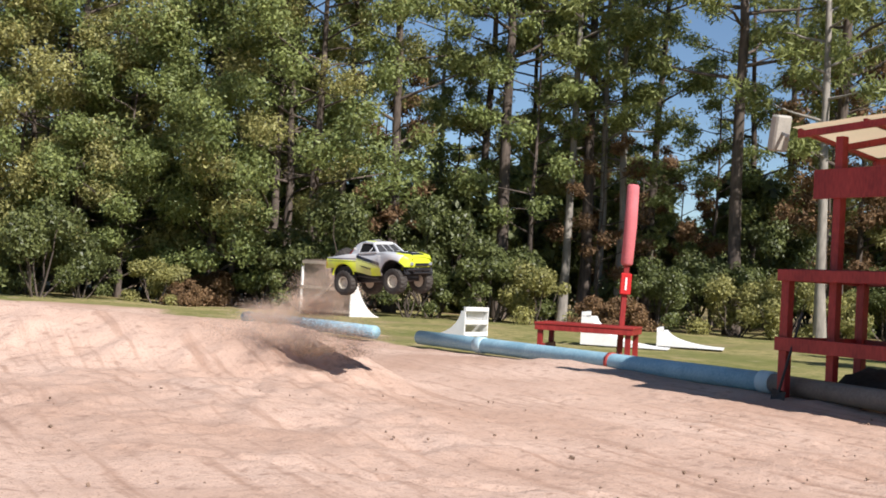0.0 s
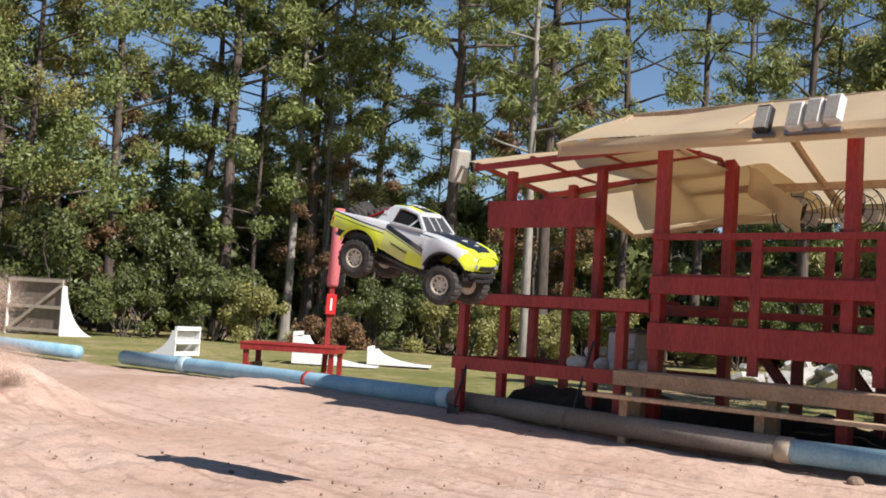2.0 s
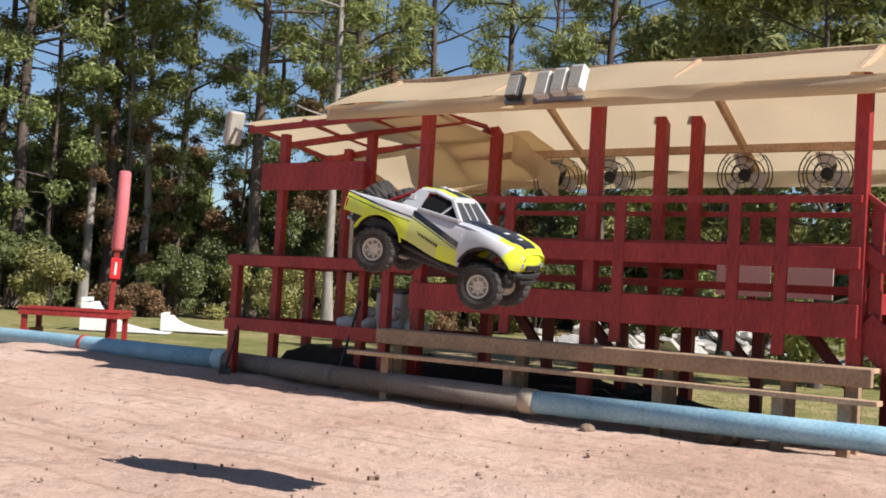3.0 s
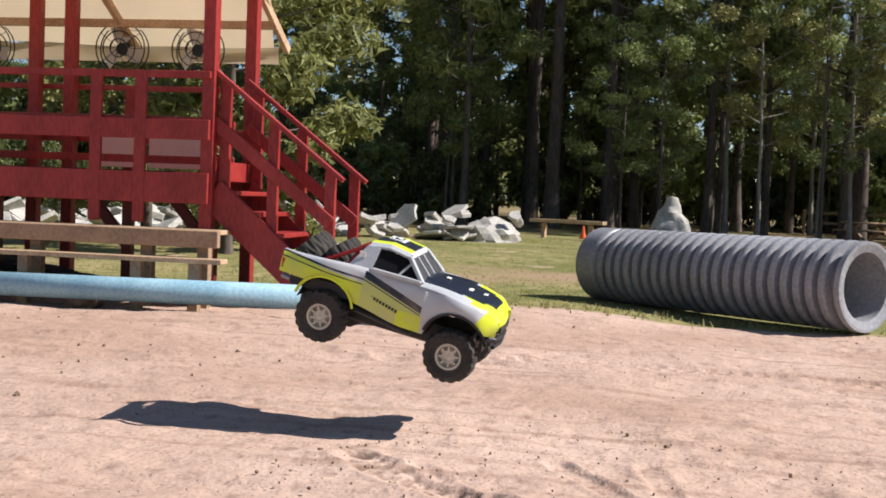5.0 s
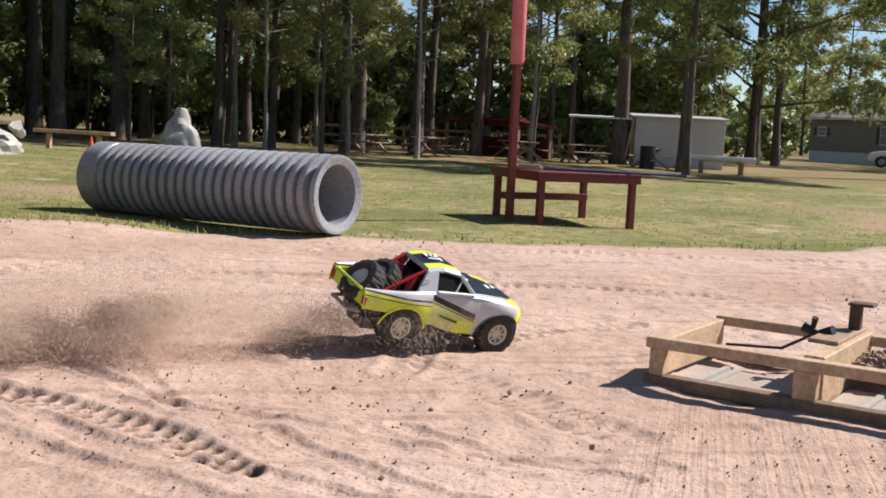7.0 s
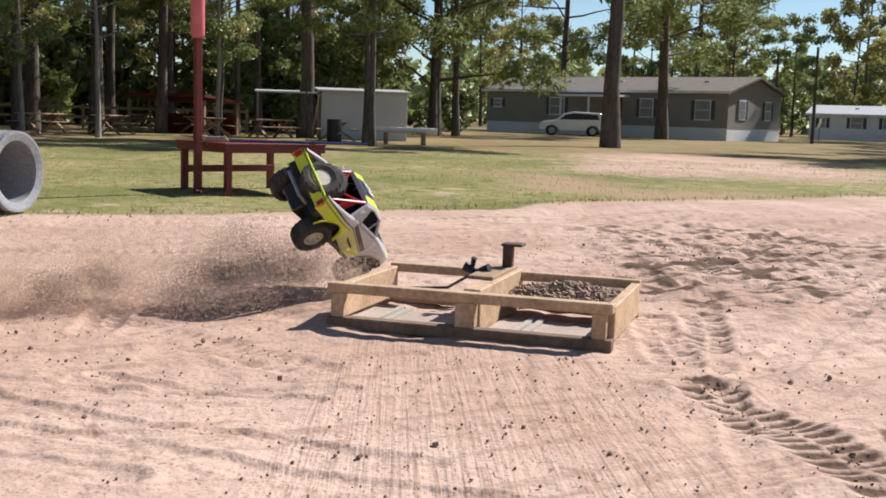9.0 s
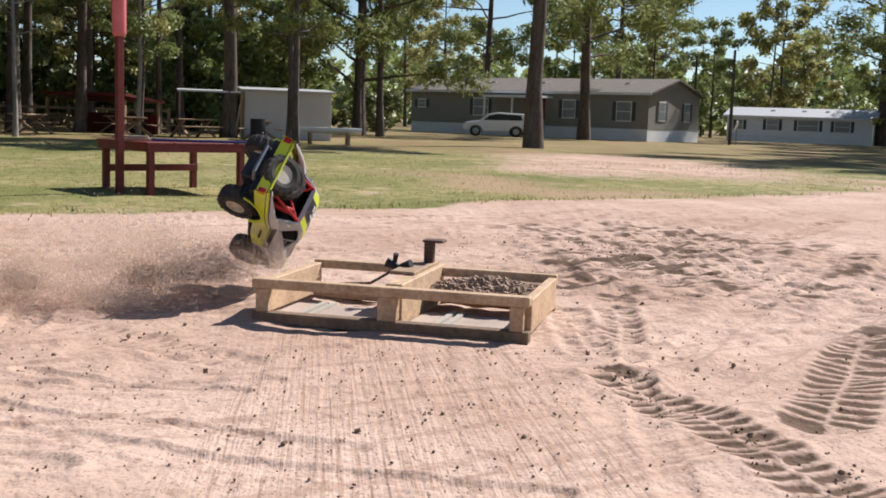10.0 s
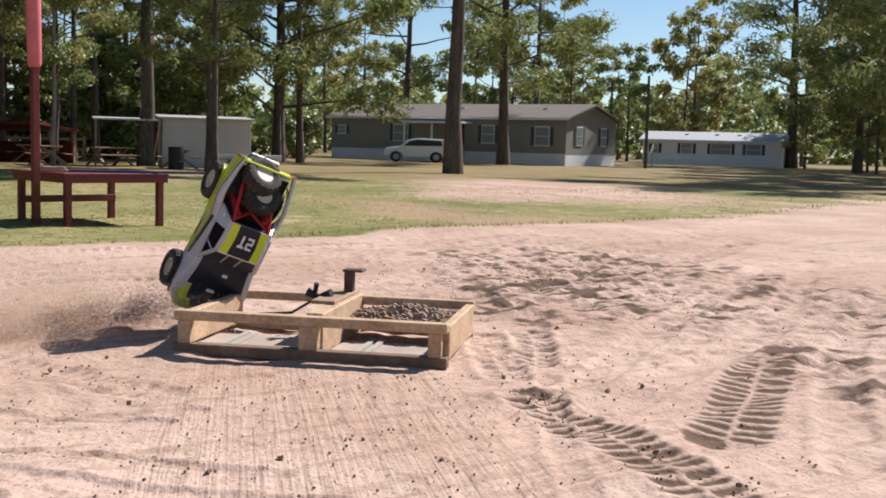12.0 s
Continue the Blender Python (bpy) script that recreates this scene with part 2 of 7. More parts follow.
# wheel tracks: line, half width, tread pitch (0: plain rut), depth, damp
TRACKS = [
    ([(4.15, -1.75), (3.93, -1.83), (3.25, -2.0), (2.86, -2.09), (2.2, -2.27)], 0.125, 0.085, 0.020, 1.0),
    ([(5.41, -3.41), (4.12, -2.78), (3.36, -2.40)], 0.145, 0.105, 0.018, 1.0),
    ([(4.6, -1.95), (3.2, -1.72), (2.3, -1.66)], 0.06, 0, 0.010, 0.2),
    ([(10.12, -5.29), (6.87, -3.42), (5.13, -2.44), (4.3, -2.05)], 0.11, 0, 0.022, 0.0),
    ([(10.86, -6.14), (6.0, -3.65), (4.87, -2.81), (3.96, -2.07)], 0.12, 0, 0.024, 0.0),
    ([(8.2, -5.6), (5.4, -3.85), (4.1, -3.2), (3.0, -2.75)], 0.11, 0, 0.018, 0.1),
    ([(5.74, -1.77), (5.05, -1.76), (4.62, -1.75)], 0.11, 0.12, 0.014, 0.3),
    ([(5.9, -2.08), (5.4, -2.03), (5.0, -1.96)], 0.11, 0.10, 0.016, 0.6),
    ([(3.51, 0.56), (3.71, -0.25), (3.9, -0.87), (4.18, -1.57), (4.4, -1.9)], 0.045, 0.035, 0.007, 0.1),
    ([(3.13, 0.43), (3.31, -0.51), (3.45, -0.91), (3.67, -1.48), (4.53, -2.14)], 0.045, 0.035, 0.007, 0.1),
    ([(4.9, 1.05), (5.46, 1.13), (6.06, 0.81), (6.99, 0.25)], 0.10, 0.10, 0.016, 0.25),
    ([(5.15, 0.95), (5.0, 0.82), (4.75, 0.45), (4.40, 0.10), (4.3, -0.1)], 0.14, 0.09, 0.018, 0.35),
    ([(4.02, 0.72), (3.81, 0.21), (3.75, -0.2)], 0.05, 0, 0.012, 0.2),
    ([(3.85, 3.19), (3.74, 2.77), (3.70, 2.16), (3.56, 1.69), (3.45, 1.33), (3.24, 1.01)], 0.085, 0.085, 0.015, 0.6),
    ([(4.4, 2.6), (3.86, 1.57), (3.79, 0.95), (3.8, 0.28), (3.95, -0.32)], 0.05, 0, 0.016, 0.15),
    ([(3.9, 2.9), (3.3, 1.58), (3.28, 1.16), (3.1, 0.45), (2.92, 0.1), (2.77, -0.46), (2.55, -1.3)], 0.06, 0, 0.014, 0.1),
    ([(3.85, 1.95), (3.71, 1.14), (3.32, 0.43), (3.2, -0.06), (3.0, -0.7)], 0.05, 0, 0.014, 0.2),
    ([(3.34, 2.53), (3.2, 1.9), (3.0, 1.19), (2.7, 0.2)], 0.07, 0, 0.014, 0.1),
    ([(4.6, 2.3), (3.89, 1.64), (3.99, 0.97), (4.3, 0.2), (4.66, -0.55)], 0.05, 0, 0.010, 0.1),
    ([(9.6, 3.4), (10.65, 1.65), (11.54, -0.07), (12.2, -1.3)], 0.13, 0.12, 0.026, 0.1),
    ([(6.0, 5.1), (6.25, 4.82), (6.88, 4.1), (7.6, 3.0), (8.46, 1.18), (8.81, -0.21)], 0.11, 0.11, 0.020, 0.15),
    ([(7.0, 4.6), (8.2, 2.6), (9.3, 0.4), (10.2, -1.6)], 0.12, 0, 0.022, 0.1),
    ([(5.6, 5.4), (6.8, 3.4), (7.9, 1.4)], 0.10, 0, 0.018, 0.1),
    ([(8.0, -1.2), (9.4, -2.6), (11.5, -4.2), (14, -5.9)], 0.15, 0.12, 0.020, 0.3),
    ([(7.0, -1.6), (8.6, -3.0), (10.4, -4.4), (13, -6.2)], 0.15, 0.12, 0.020, 0.5),
    ([(-2.4, 8.3), (-0.6, 7.9), (0.6, 7.75), (1.3, 8.0)], 0.08, 0.09, 0.018, 0.3),
    ([(-0.6, 12.4), (1.0, 10.4), (2.6, 8.4), (4.6, 6.0)], 0.14, 0, 0.020, 0.1),
    ([(0.6, 12.8), (2.2, 10.6), (3.8, 8.4), (5.8, 5.6)], 0.14, 0, 0.020, 0.1),
    ([(-0.2, 10.9), (1.4, 9.0), (2.9, 7.0), (3.9, 5.2), (4.4, 3.6)], 0.09, 0, 0.016, 0.15),
    ([(0.9, 11.0), (2.6, 8.9), (4.0, 6.9), (5.2, 4.6)], 0.07, 0.08, 0.012, 0.1),
]
SCRAPED = [(5.15, -0.1), (5.0, -1.52), (2.2, -1.75), (2.2, -0.05)]
CHURNED = [((9.4, -3.3), (3.6, 1.7)), ((4.6, -3.5), (1.3, 0.45)), ((7.4, -2.2), (1.6, 0.5)), ((7.5, -4.6), (2.5, 0.7)), ((7.8, -3.2), (2.4, 1.2))]


def tread(a, d, w, pitch):
    """Staggered straight lug bars pressed into the sand, 0 to 1."""
    q = a / pitch + 0.5 * (d > 0) + 0.22 * np.abs(d) / w
    bar = 0.5 + 0.5 * np.tanh(3.2 * (np.sin(2 * math.pi * q) + 0.1))
    return bar * np.clip((np.abs(d) / w - 0.06) / 0.10, 0, 1)


def height(x, y, fine=True):
    sand = edge_distance(x, y, SAND_EDGE)
    z = 0.05 * vnoise(x * 0.35, y * 0.35, 1) + 0.012 * vnoise(x * 1.6, y * 1.6, 2)
    near = np.exp(-((x - 4.5) ** 2 + (y + 0.5) ** 2) / 18)
    z = z * (1 - 0.75 * near)
    # bank below the jump, and the rise along the pipe
    step = lambda a, b, q: np.clip((q - a) / (b - a), 0, 1) ** 2 * (3 - 2 * np.clip((q - a) / (b - a), 0, 1))
    z = z + (0.42 * step(12.3, 14.0, y + 0.12 * (x + 2)) - 0.05 * np.exp(-((y - 12.0) / 0.8) ** 2)) * (1 - 0.9 * step(14.2, 23, y)) * (1 - step(-1.5, -0.1, x + 0.35 * (y - 12)))
    apron = step(8.2, 12.3, y) * (1 - step(-0.7, 0.3, x + 0.29 * (y - 9.7))) * (1 - step(13.0, 20, y))
    z = z + 0.11 * apron
    z = z + 0.09 * np.exp(-(sand / 1.6) ** 2) * (y > 5) * np.clip((y - 5) / 2, 0, 1) * (y < 17)
    z = z * np.clip((70 - np.hypot(x, y)) / 20, 0.0, 1)
    if fine:
        s = np.clip(sand / 0.4, 0, 1)
        along, across = 0.5 * x - 0.866 * y, 0.866 * x + 0.5 * y
        rough = 0.012 * vnoise(x * 2.3, y * 2.3, 3) + 0.006 * vnoise(x * 8, y * 8, 4) + 0.003 * vnoise(x * 17, y * 17, 8)
        rough = rough + 0.018 * vnoise(along * 0.22, across * 2.6, 10) + 0.010 * vnoise(along * 0.35, across * 8.5, 11) + 0.006 * vnoise(along * 0.8, across * 17, 16)
        lump = np.clip(vnoise(x * 5.5, y * 5.5, 17) * vnoise(x * 1.3, y * 1.3, 18) - 0.12, 0, 1)
        churn = np.zeros(x.shape)
        for (cx, cy), (rx, ry) in CHURNED:
            churn = np.maximum(churn, np.exp(-((x - cx) / rx) ** 2 - ((y - cy) / ry) ** 2))
        rough = rough + 0.028 * lump + churn * (0.034 * vnoise(x * 11, y * 7, 19) + 0.010 * vnoise(x * 23, y * 23, 20))
        # trodden, pitted face of the bank
        face = np.clip((y - 8.4) / 0.8, 0, 1) * np.clip((15 - y) / 1.5, 0, 1) * np.clip((0.3 - x - 0.29 * (y - 9.7)) / 0.8, 0, 1)
        pits = 0.030 * vnoise(x * 2.6, y * 2.0, 31) + 0.020 * vnoise(x * 6.1, y * 4.7, 32) - 0.05 * np.clip(vnoise(x * 4.3, y * 3.4, 33) - 0.45, 0, 1)
        rough = rough + face * pits
        scr = np.clip(edge_distance(x, y, SCRAPED) / 0.12, 0, 1)
        z = z + s * rough * (1 - 0.85 * scr)
        z = z + scr * 0.0035 * vnoise(x * 0.7, (y + 0.05 * x) * 24, 9)
        for pts, w, pitch, depth, damp in TRACKS:
            d, a = line_coords(x, y, pts)
            prof = np.exp(-(d / w) ** 8)
            rim = np.exp(-((np.abs(d) - 1.3 * w) / (0.25 * w)) ** 2) * (0.7 + 0.6 * vnoise(a * 5, d * 6, 21))
            if pitch:
                press = 0.35 + 0.9 * tread(a, d, w, pitch) * (0.75 + 0.25 * vnoise(a * 1.4, d * 3, 13))
            else:
                press = 0.8 + 0.25 * vnoise(a * 3, d * 9, 12)
            fade = np.clip(vnoise(a * 0.6, a * 0 + w * 40, 22) * 1.2 + 0.95, 0.25, 1)
            z = z + s * (1.65 if pitch else 1.05) * fade * (-depth * prof * press + 0.45 * depth * rim)
    return z


def gz(x, y):
    return float(height(np.array([float(x)]), np.array([float(y)]), False)[0])


def graded(lo, a, b, hi, step):
    """Even steps from a to b, growing steps out to lo and hi."""
    mid = list(np.arange(a, b + step / 2, step))
    out, s, p = [], step, b
    while p < hi:
        s *= 1.25
        p += s
        out.append(min(p, hi))
    back, s, p = [], step, a
    while p > lo:
        s *= 1.25
        p -= s
        back.append(max(p, lo))
    return np.array(back[::-1] + mid + out)


def ground_material():
    m = bpy.data.materials.new("sand_and_grass")
    m.use_nodes = True
    n, l = m.node_tree.nodes, m.node_tree.links
    b = n["Principled BSDF"]
    b.inputs["Roughness"].default_value = 0.95
    b.inputs["Specular IOR Level"].default_value = 0.15
    geo = n.new("ShaderNodeNewGeometry")

    def noise_at(scale, detail=5.0):
        t = n.new("ShaderNodeTexNoise")
        t.inputs["Scale"].default_value, t.inputs["Detail"].default_value = scale, detail
        l.new(geo.outputs["Position"], t.inputs[0])
        return t.outputs[0]

    def blend(f, a, c, lo=0.0, hi=1.0):
        r, x = n.new("ShaderNodeMapRange"), n.new("ShaderNodeMix")
        x.data_type = "RGBA"
        r.inputs[1].default_value, r.inputs[2].default_value = lo, hi
        l.new(f, r.inputs[0]), l.new(r.outputs[0], x.inputs[0])
        for s, val in ((6, a), (7, c)):
            if isinstance(val, tuple):
                x.inputs[s].default_value = (*val, 1)
            else:
                l.new(val, x.inputs[s])
        return x.outputs[2]

    def streaks(scale, turn, detail=4.0):
        mp = n.new("ShaderNodeMapping")
        mp.vector_type = "TEXTURE"
        mp.inputs["Rotation"].default_value = (0, 0, turn)
        mp.inputs["Scale"].default_value = [1 / q for q in scale]
        t = n.new("ShaderNodeTexNoise")
        t.inputs["Scale"].default_value, t.inputs["Detail"].default_value = 1.0, detail
        l.new(geo.outputs["Position"], mp.inputs[0]), l.new(mp.outputs[0], t.inputs[0])
        return t.outputs[0]

    def times(a, c):
        q = n.new("ShaderNodeMath")
        q.operation = "MULTIPLY"
        for k, val in enumerate((a, c)):
            if isinstance(val, float):
                q.inputs[k].default_value = val
            else:
                l.new(val, q.inputs[k])
        return q.outputs[0]

    def plus(a, c):
        q = n.new("ShaderNodeMath")
        l.new(a, q.inputs[0]), l.new(c, q.inputs[1])
        return q.outputs[0]

    drag = n.new("ShaderNodeAttribute")
    drag.attribute_name = "scraped"
    sand = blend(noise_at(0.5), (0.43, 0.286, 0.213), (0.55, 0.395, 0.312), 0.35, 0.65)
    sand = blend(streaks((0.5, 9.0, 1.0), radians(-60)), (0.36, 0.234, 0.172), sand, 0.30, 0.46)
    sand = blend(noise_at(9.0), (0.32, 0.208, 0.155), sand, 0.26, 0.44)
    sand = blend(noise_at(70.0, 3), (0.26, 0.165, 0.117), sand, 0.30, 0.42)
    sand = blend(times(drag.outputs["Fac"], streaks((1.3, 55.0, 1.0), radians(4), 3.0)), sand, (0.37, 0.238, 0.17), 0.54, 0.70)
    sand = blend(times(drag.outputs["Fac"], streaks((14.0, 75.0, 1.0), radians(4), 2.0)), sand, (0.20, 0.128, 0.092), 0.64, 0.72)
    wet = n.new("ShaderNodeAttribute")
    wet.attribute_name = "damp"
    sand = blend(plus(wet.outputs["Fac"], times(noise_at(40.0), 0.4)), sand, (0.130, 0.082, 0.056), 0.36, 0.72)
    grass = blend(noise_at(0.35), (0.165, 0.170, 0.055), (0.345, 0.280, 0.130), 0.36, 0.64)
    grass = blend(noise_at(14.0), (0.15, 0.145, 0.050), grass, 0.30, 0.52)
    grass = blend(noise_at(3.4), (0.125, 0.135, 0.042), grass, 0.34, 0.52)
    grass = blend(noise_at(1.3), grass, (0.42, 0.320, 0.215), 0.62, 0.72)
    dry = blend(noise_at(0.16), grass, (0.33, 0.23, 0.14), 0.55, 0.66)
    straw = n.new("ShaderNodeAttribute")
    straw.attribute_name = "straw"
    dry = blend(plus(straw.outputs["Fac"], times(noise_at(0.45), 0.9)), dry, (0.23, 0.150, 0.080), 0.95, 1.25)
    at = n.new("ShaderNodeAttribute")
    at.attribute_name = "sand"
    wob = n.new("ShaderNodeMath")
    wob.operation = "MULTIPLY_ADD"
    l.new(noise_at(2.2), wob.inputs[0])
    wob.inputs[1].default_value = 0.5
    l.new(at.outputs["Fac"], wob.inputs[2])
    col = blend(wob.outputs[0], dry, sand, 0.62, 0.86)
    l.new(col, b.inputs["Base Color"])
    bp = n.new("ShaderNodeBump")
    bp.inputs["Strength"].default_value, bp.inputs["Distance"].default_value = 0.65, 0.010
    relief = plus(noise_at(38.0, 8), times(noise_at(11.0, 6), 2.4))
    relief = plus(relief, times(streaks((0.6, 22.0, 1.0), radians(-60), 6.0), 1.1))
    relief = plus(relief, times(times(drag.outputs["Fac"], streaks((1.0, 48.0, 1.0), radians(4), 4.0)), 1.2))
    l.new(relief, bp.inputs["Height"]), l.new(bp.outputs[0], b.inputs["Normal"])
    return m


def build_ground():
    # fine steps where the camera looks down on the sand
    xs = np.concatenate([graded(-1500, -7.0, 1.44, 1.44, 0.06), np.arange(1.5, 2.3, 0.03), np.arange(2.3, 6.6, 0.017), np.arange(6.6, 9.5, 0.027), graded(9.56, 9.56, 12.5, 2500, 0.06)])
    ys = np.concatenate([graded(-1500, -7.0, -7.0, -7.0, 0.06), np.arange(-6.94, -4.5, 0.04), np.arange(-4.5, -3.6, 0.027), np.arange(-3.6, 2.6, 0.017), np.arange(2.6, 4.6, 0.027), graded(4.66, 4.66, 14.5, 2500, 0.06)])
    X, Y = np.meshgrid(xs, ys)
    Z = height(X.ravel(), Y.ravel())
    nx, ny = len(xs), len(ys)
    me = bpy.data.meshes.new("ground")
    co = np.stack([X.ravel(), Y.ravel(), Z], 1).astype(np.float32)
    i = (np.arange(ny - 1)[:, None] * nx + np.arange(nx - 1)[None, :]).ravel()
    quads = np.stack([i, i + 1, i + nx + 1, i + nx], 1).astype(np.int32)
    me.vertices.add(len(co))
    me.vertices.foreach_set("co", co.ravel())
    me.loops.add(quads.size)
    me.loops.foreach_set("vertex_index", quads.ravel())
    me.polygons.add(len(quads))
    me.polygons.foreach_set("loop_start", np.arange(0, quads.size, 4, dtype=np.int32))
    me.update(calc_edges=True)
    me.polygons.foreach_set("use_smooth", [True] * len(quads))
    x, y = X.ravel(), Y.ravel()
    d = edge_distance(x, y, SAND_EDGE) + 0.35 * vnoise(x * 0.9, y * 0.9, 5)
    # bare patches in the far lawn
    bare = np.maximum(1.1 - np.hypot((x - 31) / 9, (y + 7.5) / 4.5), 1.0 - np.hypot((x - 26) / 5, (y + 5) / 2.6))
    v = np.clip(np.maximum(0.5 + d / 0.9, 0.36 + 0.50 * bare), 0, 1)
    damp = np.zeros(len(x))
    for pts, w, pitch, depth, wetness in TRACKS:
        dd, aa = line_coords(x, y, pts)
        inside = np.exp(-(dd / (1.2 * w)) ** 6)
        if pitch:
            inside = inside * (0.25 + 0.75 * tread(aa, dd, w, pitch))
        damp = np.maximum(damp, wetness * inside * (0.9 + 0.35 * vnoise(aa * 2.1, dd * 5, 14)))
    for (cx, cy), (rx, ry) in CHURNED:
        damp = np.maximum(damp, 0.95 * np.exp(-((x - cx) / rx) ** 2 - ((y - cy) / ry) ** 2) * np.clip(0.18 + 1.1 * vnoise(x * 12, y * 8, 15) + 0.5 * vnoise(x * 1.7, y * 1.7, 23), 0, 1))
    for pts, w, pitch, depth, wetness in TRACKS:
        if wetness == 0:
            damp = damp * (1 - np.exp(-(line_coords(x, y, pts)[0] / (1.3 * w)) ** 4))
    at = me.attributes.new("scraped", "FLOAT", "POINT")
    at.data.foreach_set("value", np.clip(edge_distance(x, y, SCRAPED) / 0.15, 0, 1).astype(np.float32))
    at = me.attributes.new("damp", "FLOAT", "POINT")
    at.data.foreach_set("value", damp.astype(np.float32))
    at = me.attributes.new("sand", "FLOAT", "POINT")
    at.data.foreach_set("value", v.astype(np.float32))
    # pine straw under the tall trees
    at = me.attributes.new("straw", "FLOAT", "POINT")
    at.data.foreach_set("value", np.clip((np.hypot(x, y) - 30) / 12, 0, 0.66).astype(np.float32))
    me.materials.append(ground_material())
    return tagged(new("ground", me), "pale sandy dirt track running into mown dry lawn", "ground", kind="structure")


build_ground()


def grass_blades():
    rng = np.random.default_rng(4)
    n = 120000
    r = 8 + 26 * rng.random(n) ** 1.6
    a = np.radians(rng.uniform(-38, 66, n))
    x, y = np.cos(a) * r, np.sin(a) * r
    d = edge_distance(x, y, SAND_EDGE)
    keep = (d < 0.15 * rng.standard_normal(n)) & (vnoise(x * 0.5, y * 0.5, 6) + 0.8 * vnoise(x * 2.1, y * 2.1, 26) > 0.9 * rng.standard_normal(n) - 0.1)
    x, y, d = x[keep], y[keep], d[keep]
    k = len(x)
    z = height(x, y, False)
    h = (0.018 + 0.035 * rng.random(k) ** 2) * (1 + 0.8 * np.exp(-(d / 0.25) ** 2))
    h = h * np.where(d < -0.4, 0.75, 1.0)
    w = (0.008 + 0.0004 * np.hypot(x, y)) * np.where(d < -0.4, 0.6, 1.0)
    t = rng.uniform(0, 6.28, k)
    lx, ly = rng.normal(0, 0.03, k), rng.normal(0, 0.03, k)
    v = np.empty((k, 3, 3), np.float32)
    v[:, 0] = np.stack([x - np.cos(t) * w, y - np.sin(t) * w, z - 0.01], 1)
    v[:, 1] = np.stack([x + np.cos(t) * w, y + np.sin(t) * w, z - 0.01], 1)
    v[:, 2] = np.stack([x + lx, y + ly, z + h], 1)
    me = bpy.data.meshes.new("grass")
    me.from_pydata(v.reshape(-1, 3).tolist(), [], np.arange(k * 3).reshape(-1, 3).tolist())
    me.materials.append(BLADE)
    tagged(new("grass", me), "short dry green lawn grass tufts", "grass", kind="stuff")


grass_blades()


PALEGREY = mat("weathered_beige_plastic", (0.40, 0.37, 0.31), 0.6, 0.2, 6, 0.1, 40)
RUST = mat("rusty_steel", (0.11, 0.062, 0.042), 0.75, 0.35, 14, 0.3, 60)
# ---- drivers' stand: local x along its front, y to its back ----
STAND = pose(5.31, 9.79, 0, 0, 0, math.degrees(math.atan2(-0.846, 0.533)))


def stand_point(u, v, z=0.0):
    return STAND @ Vector((u, v, z))


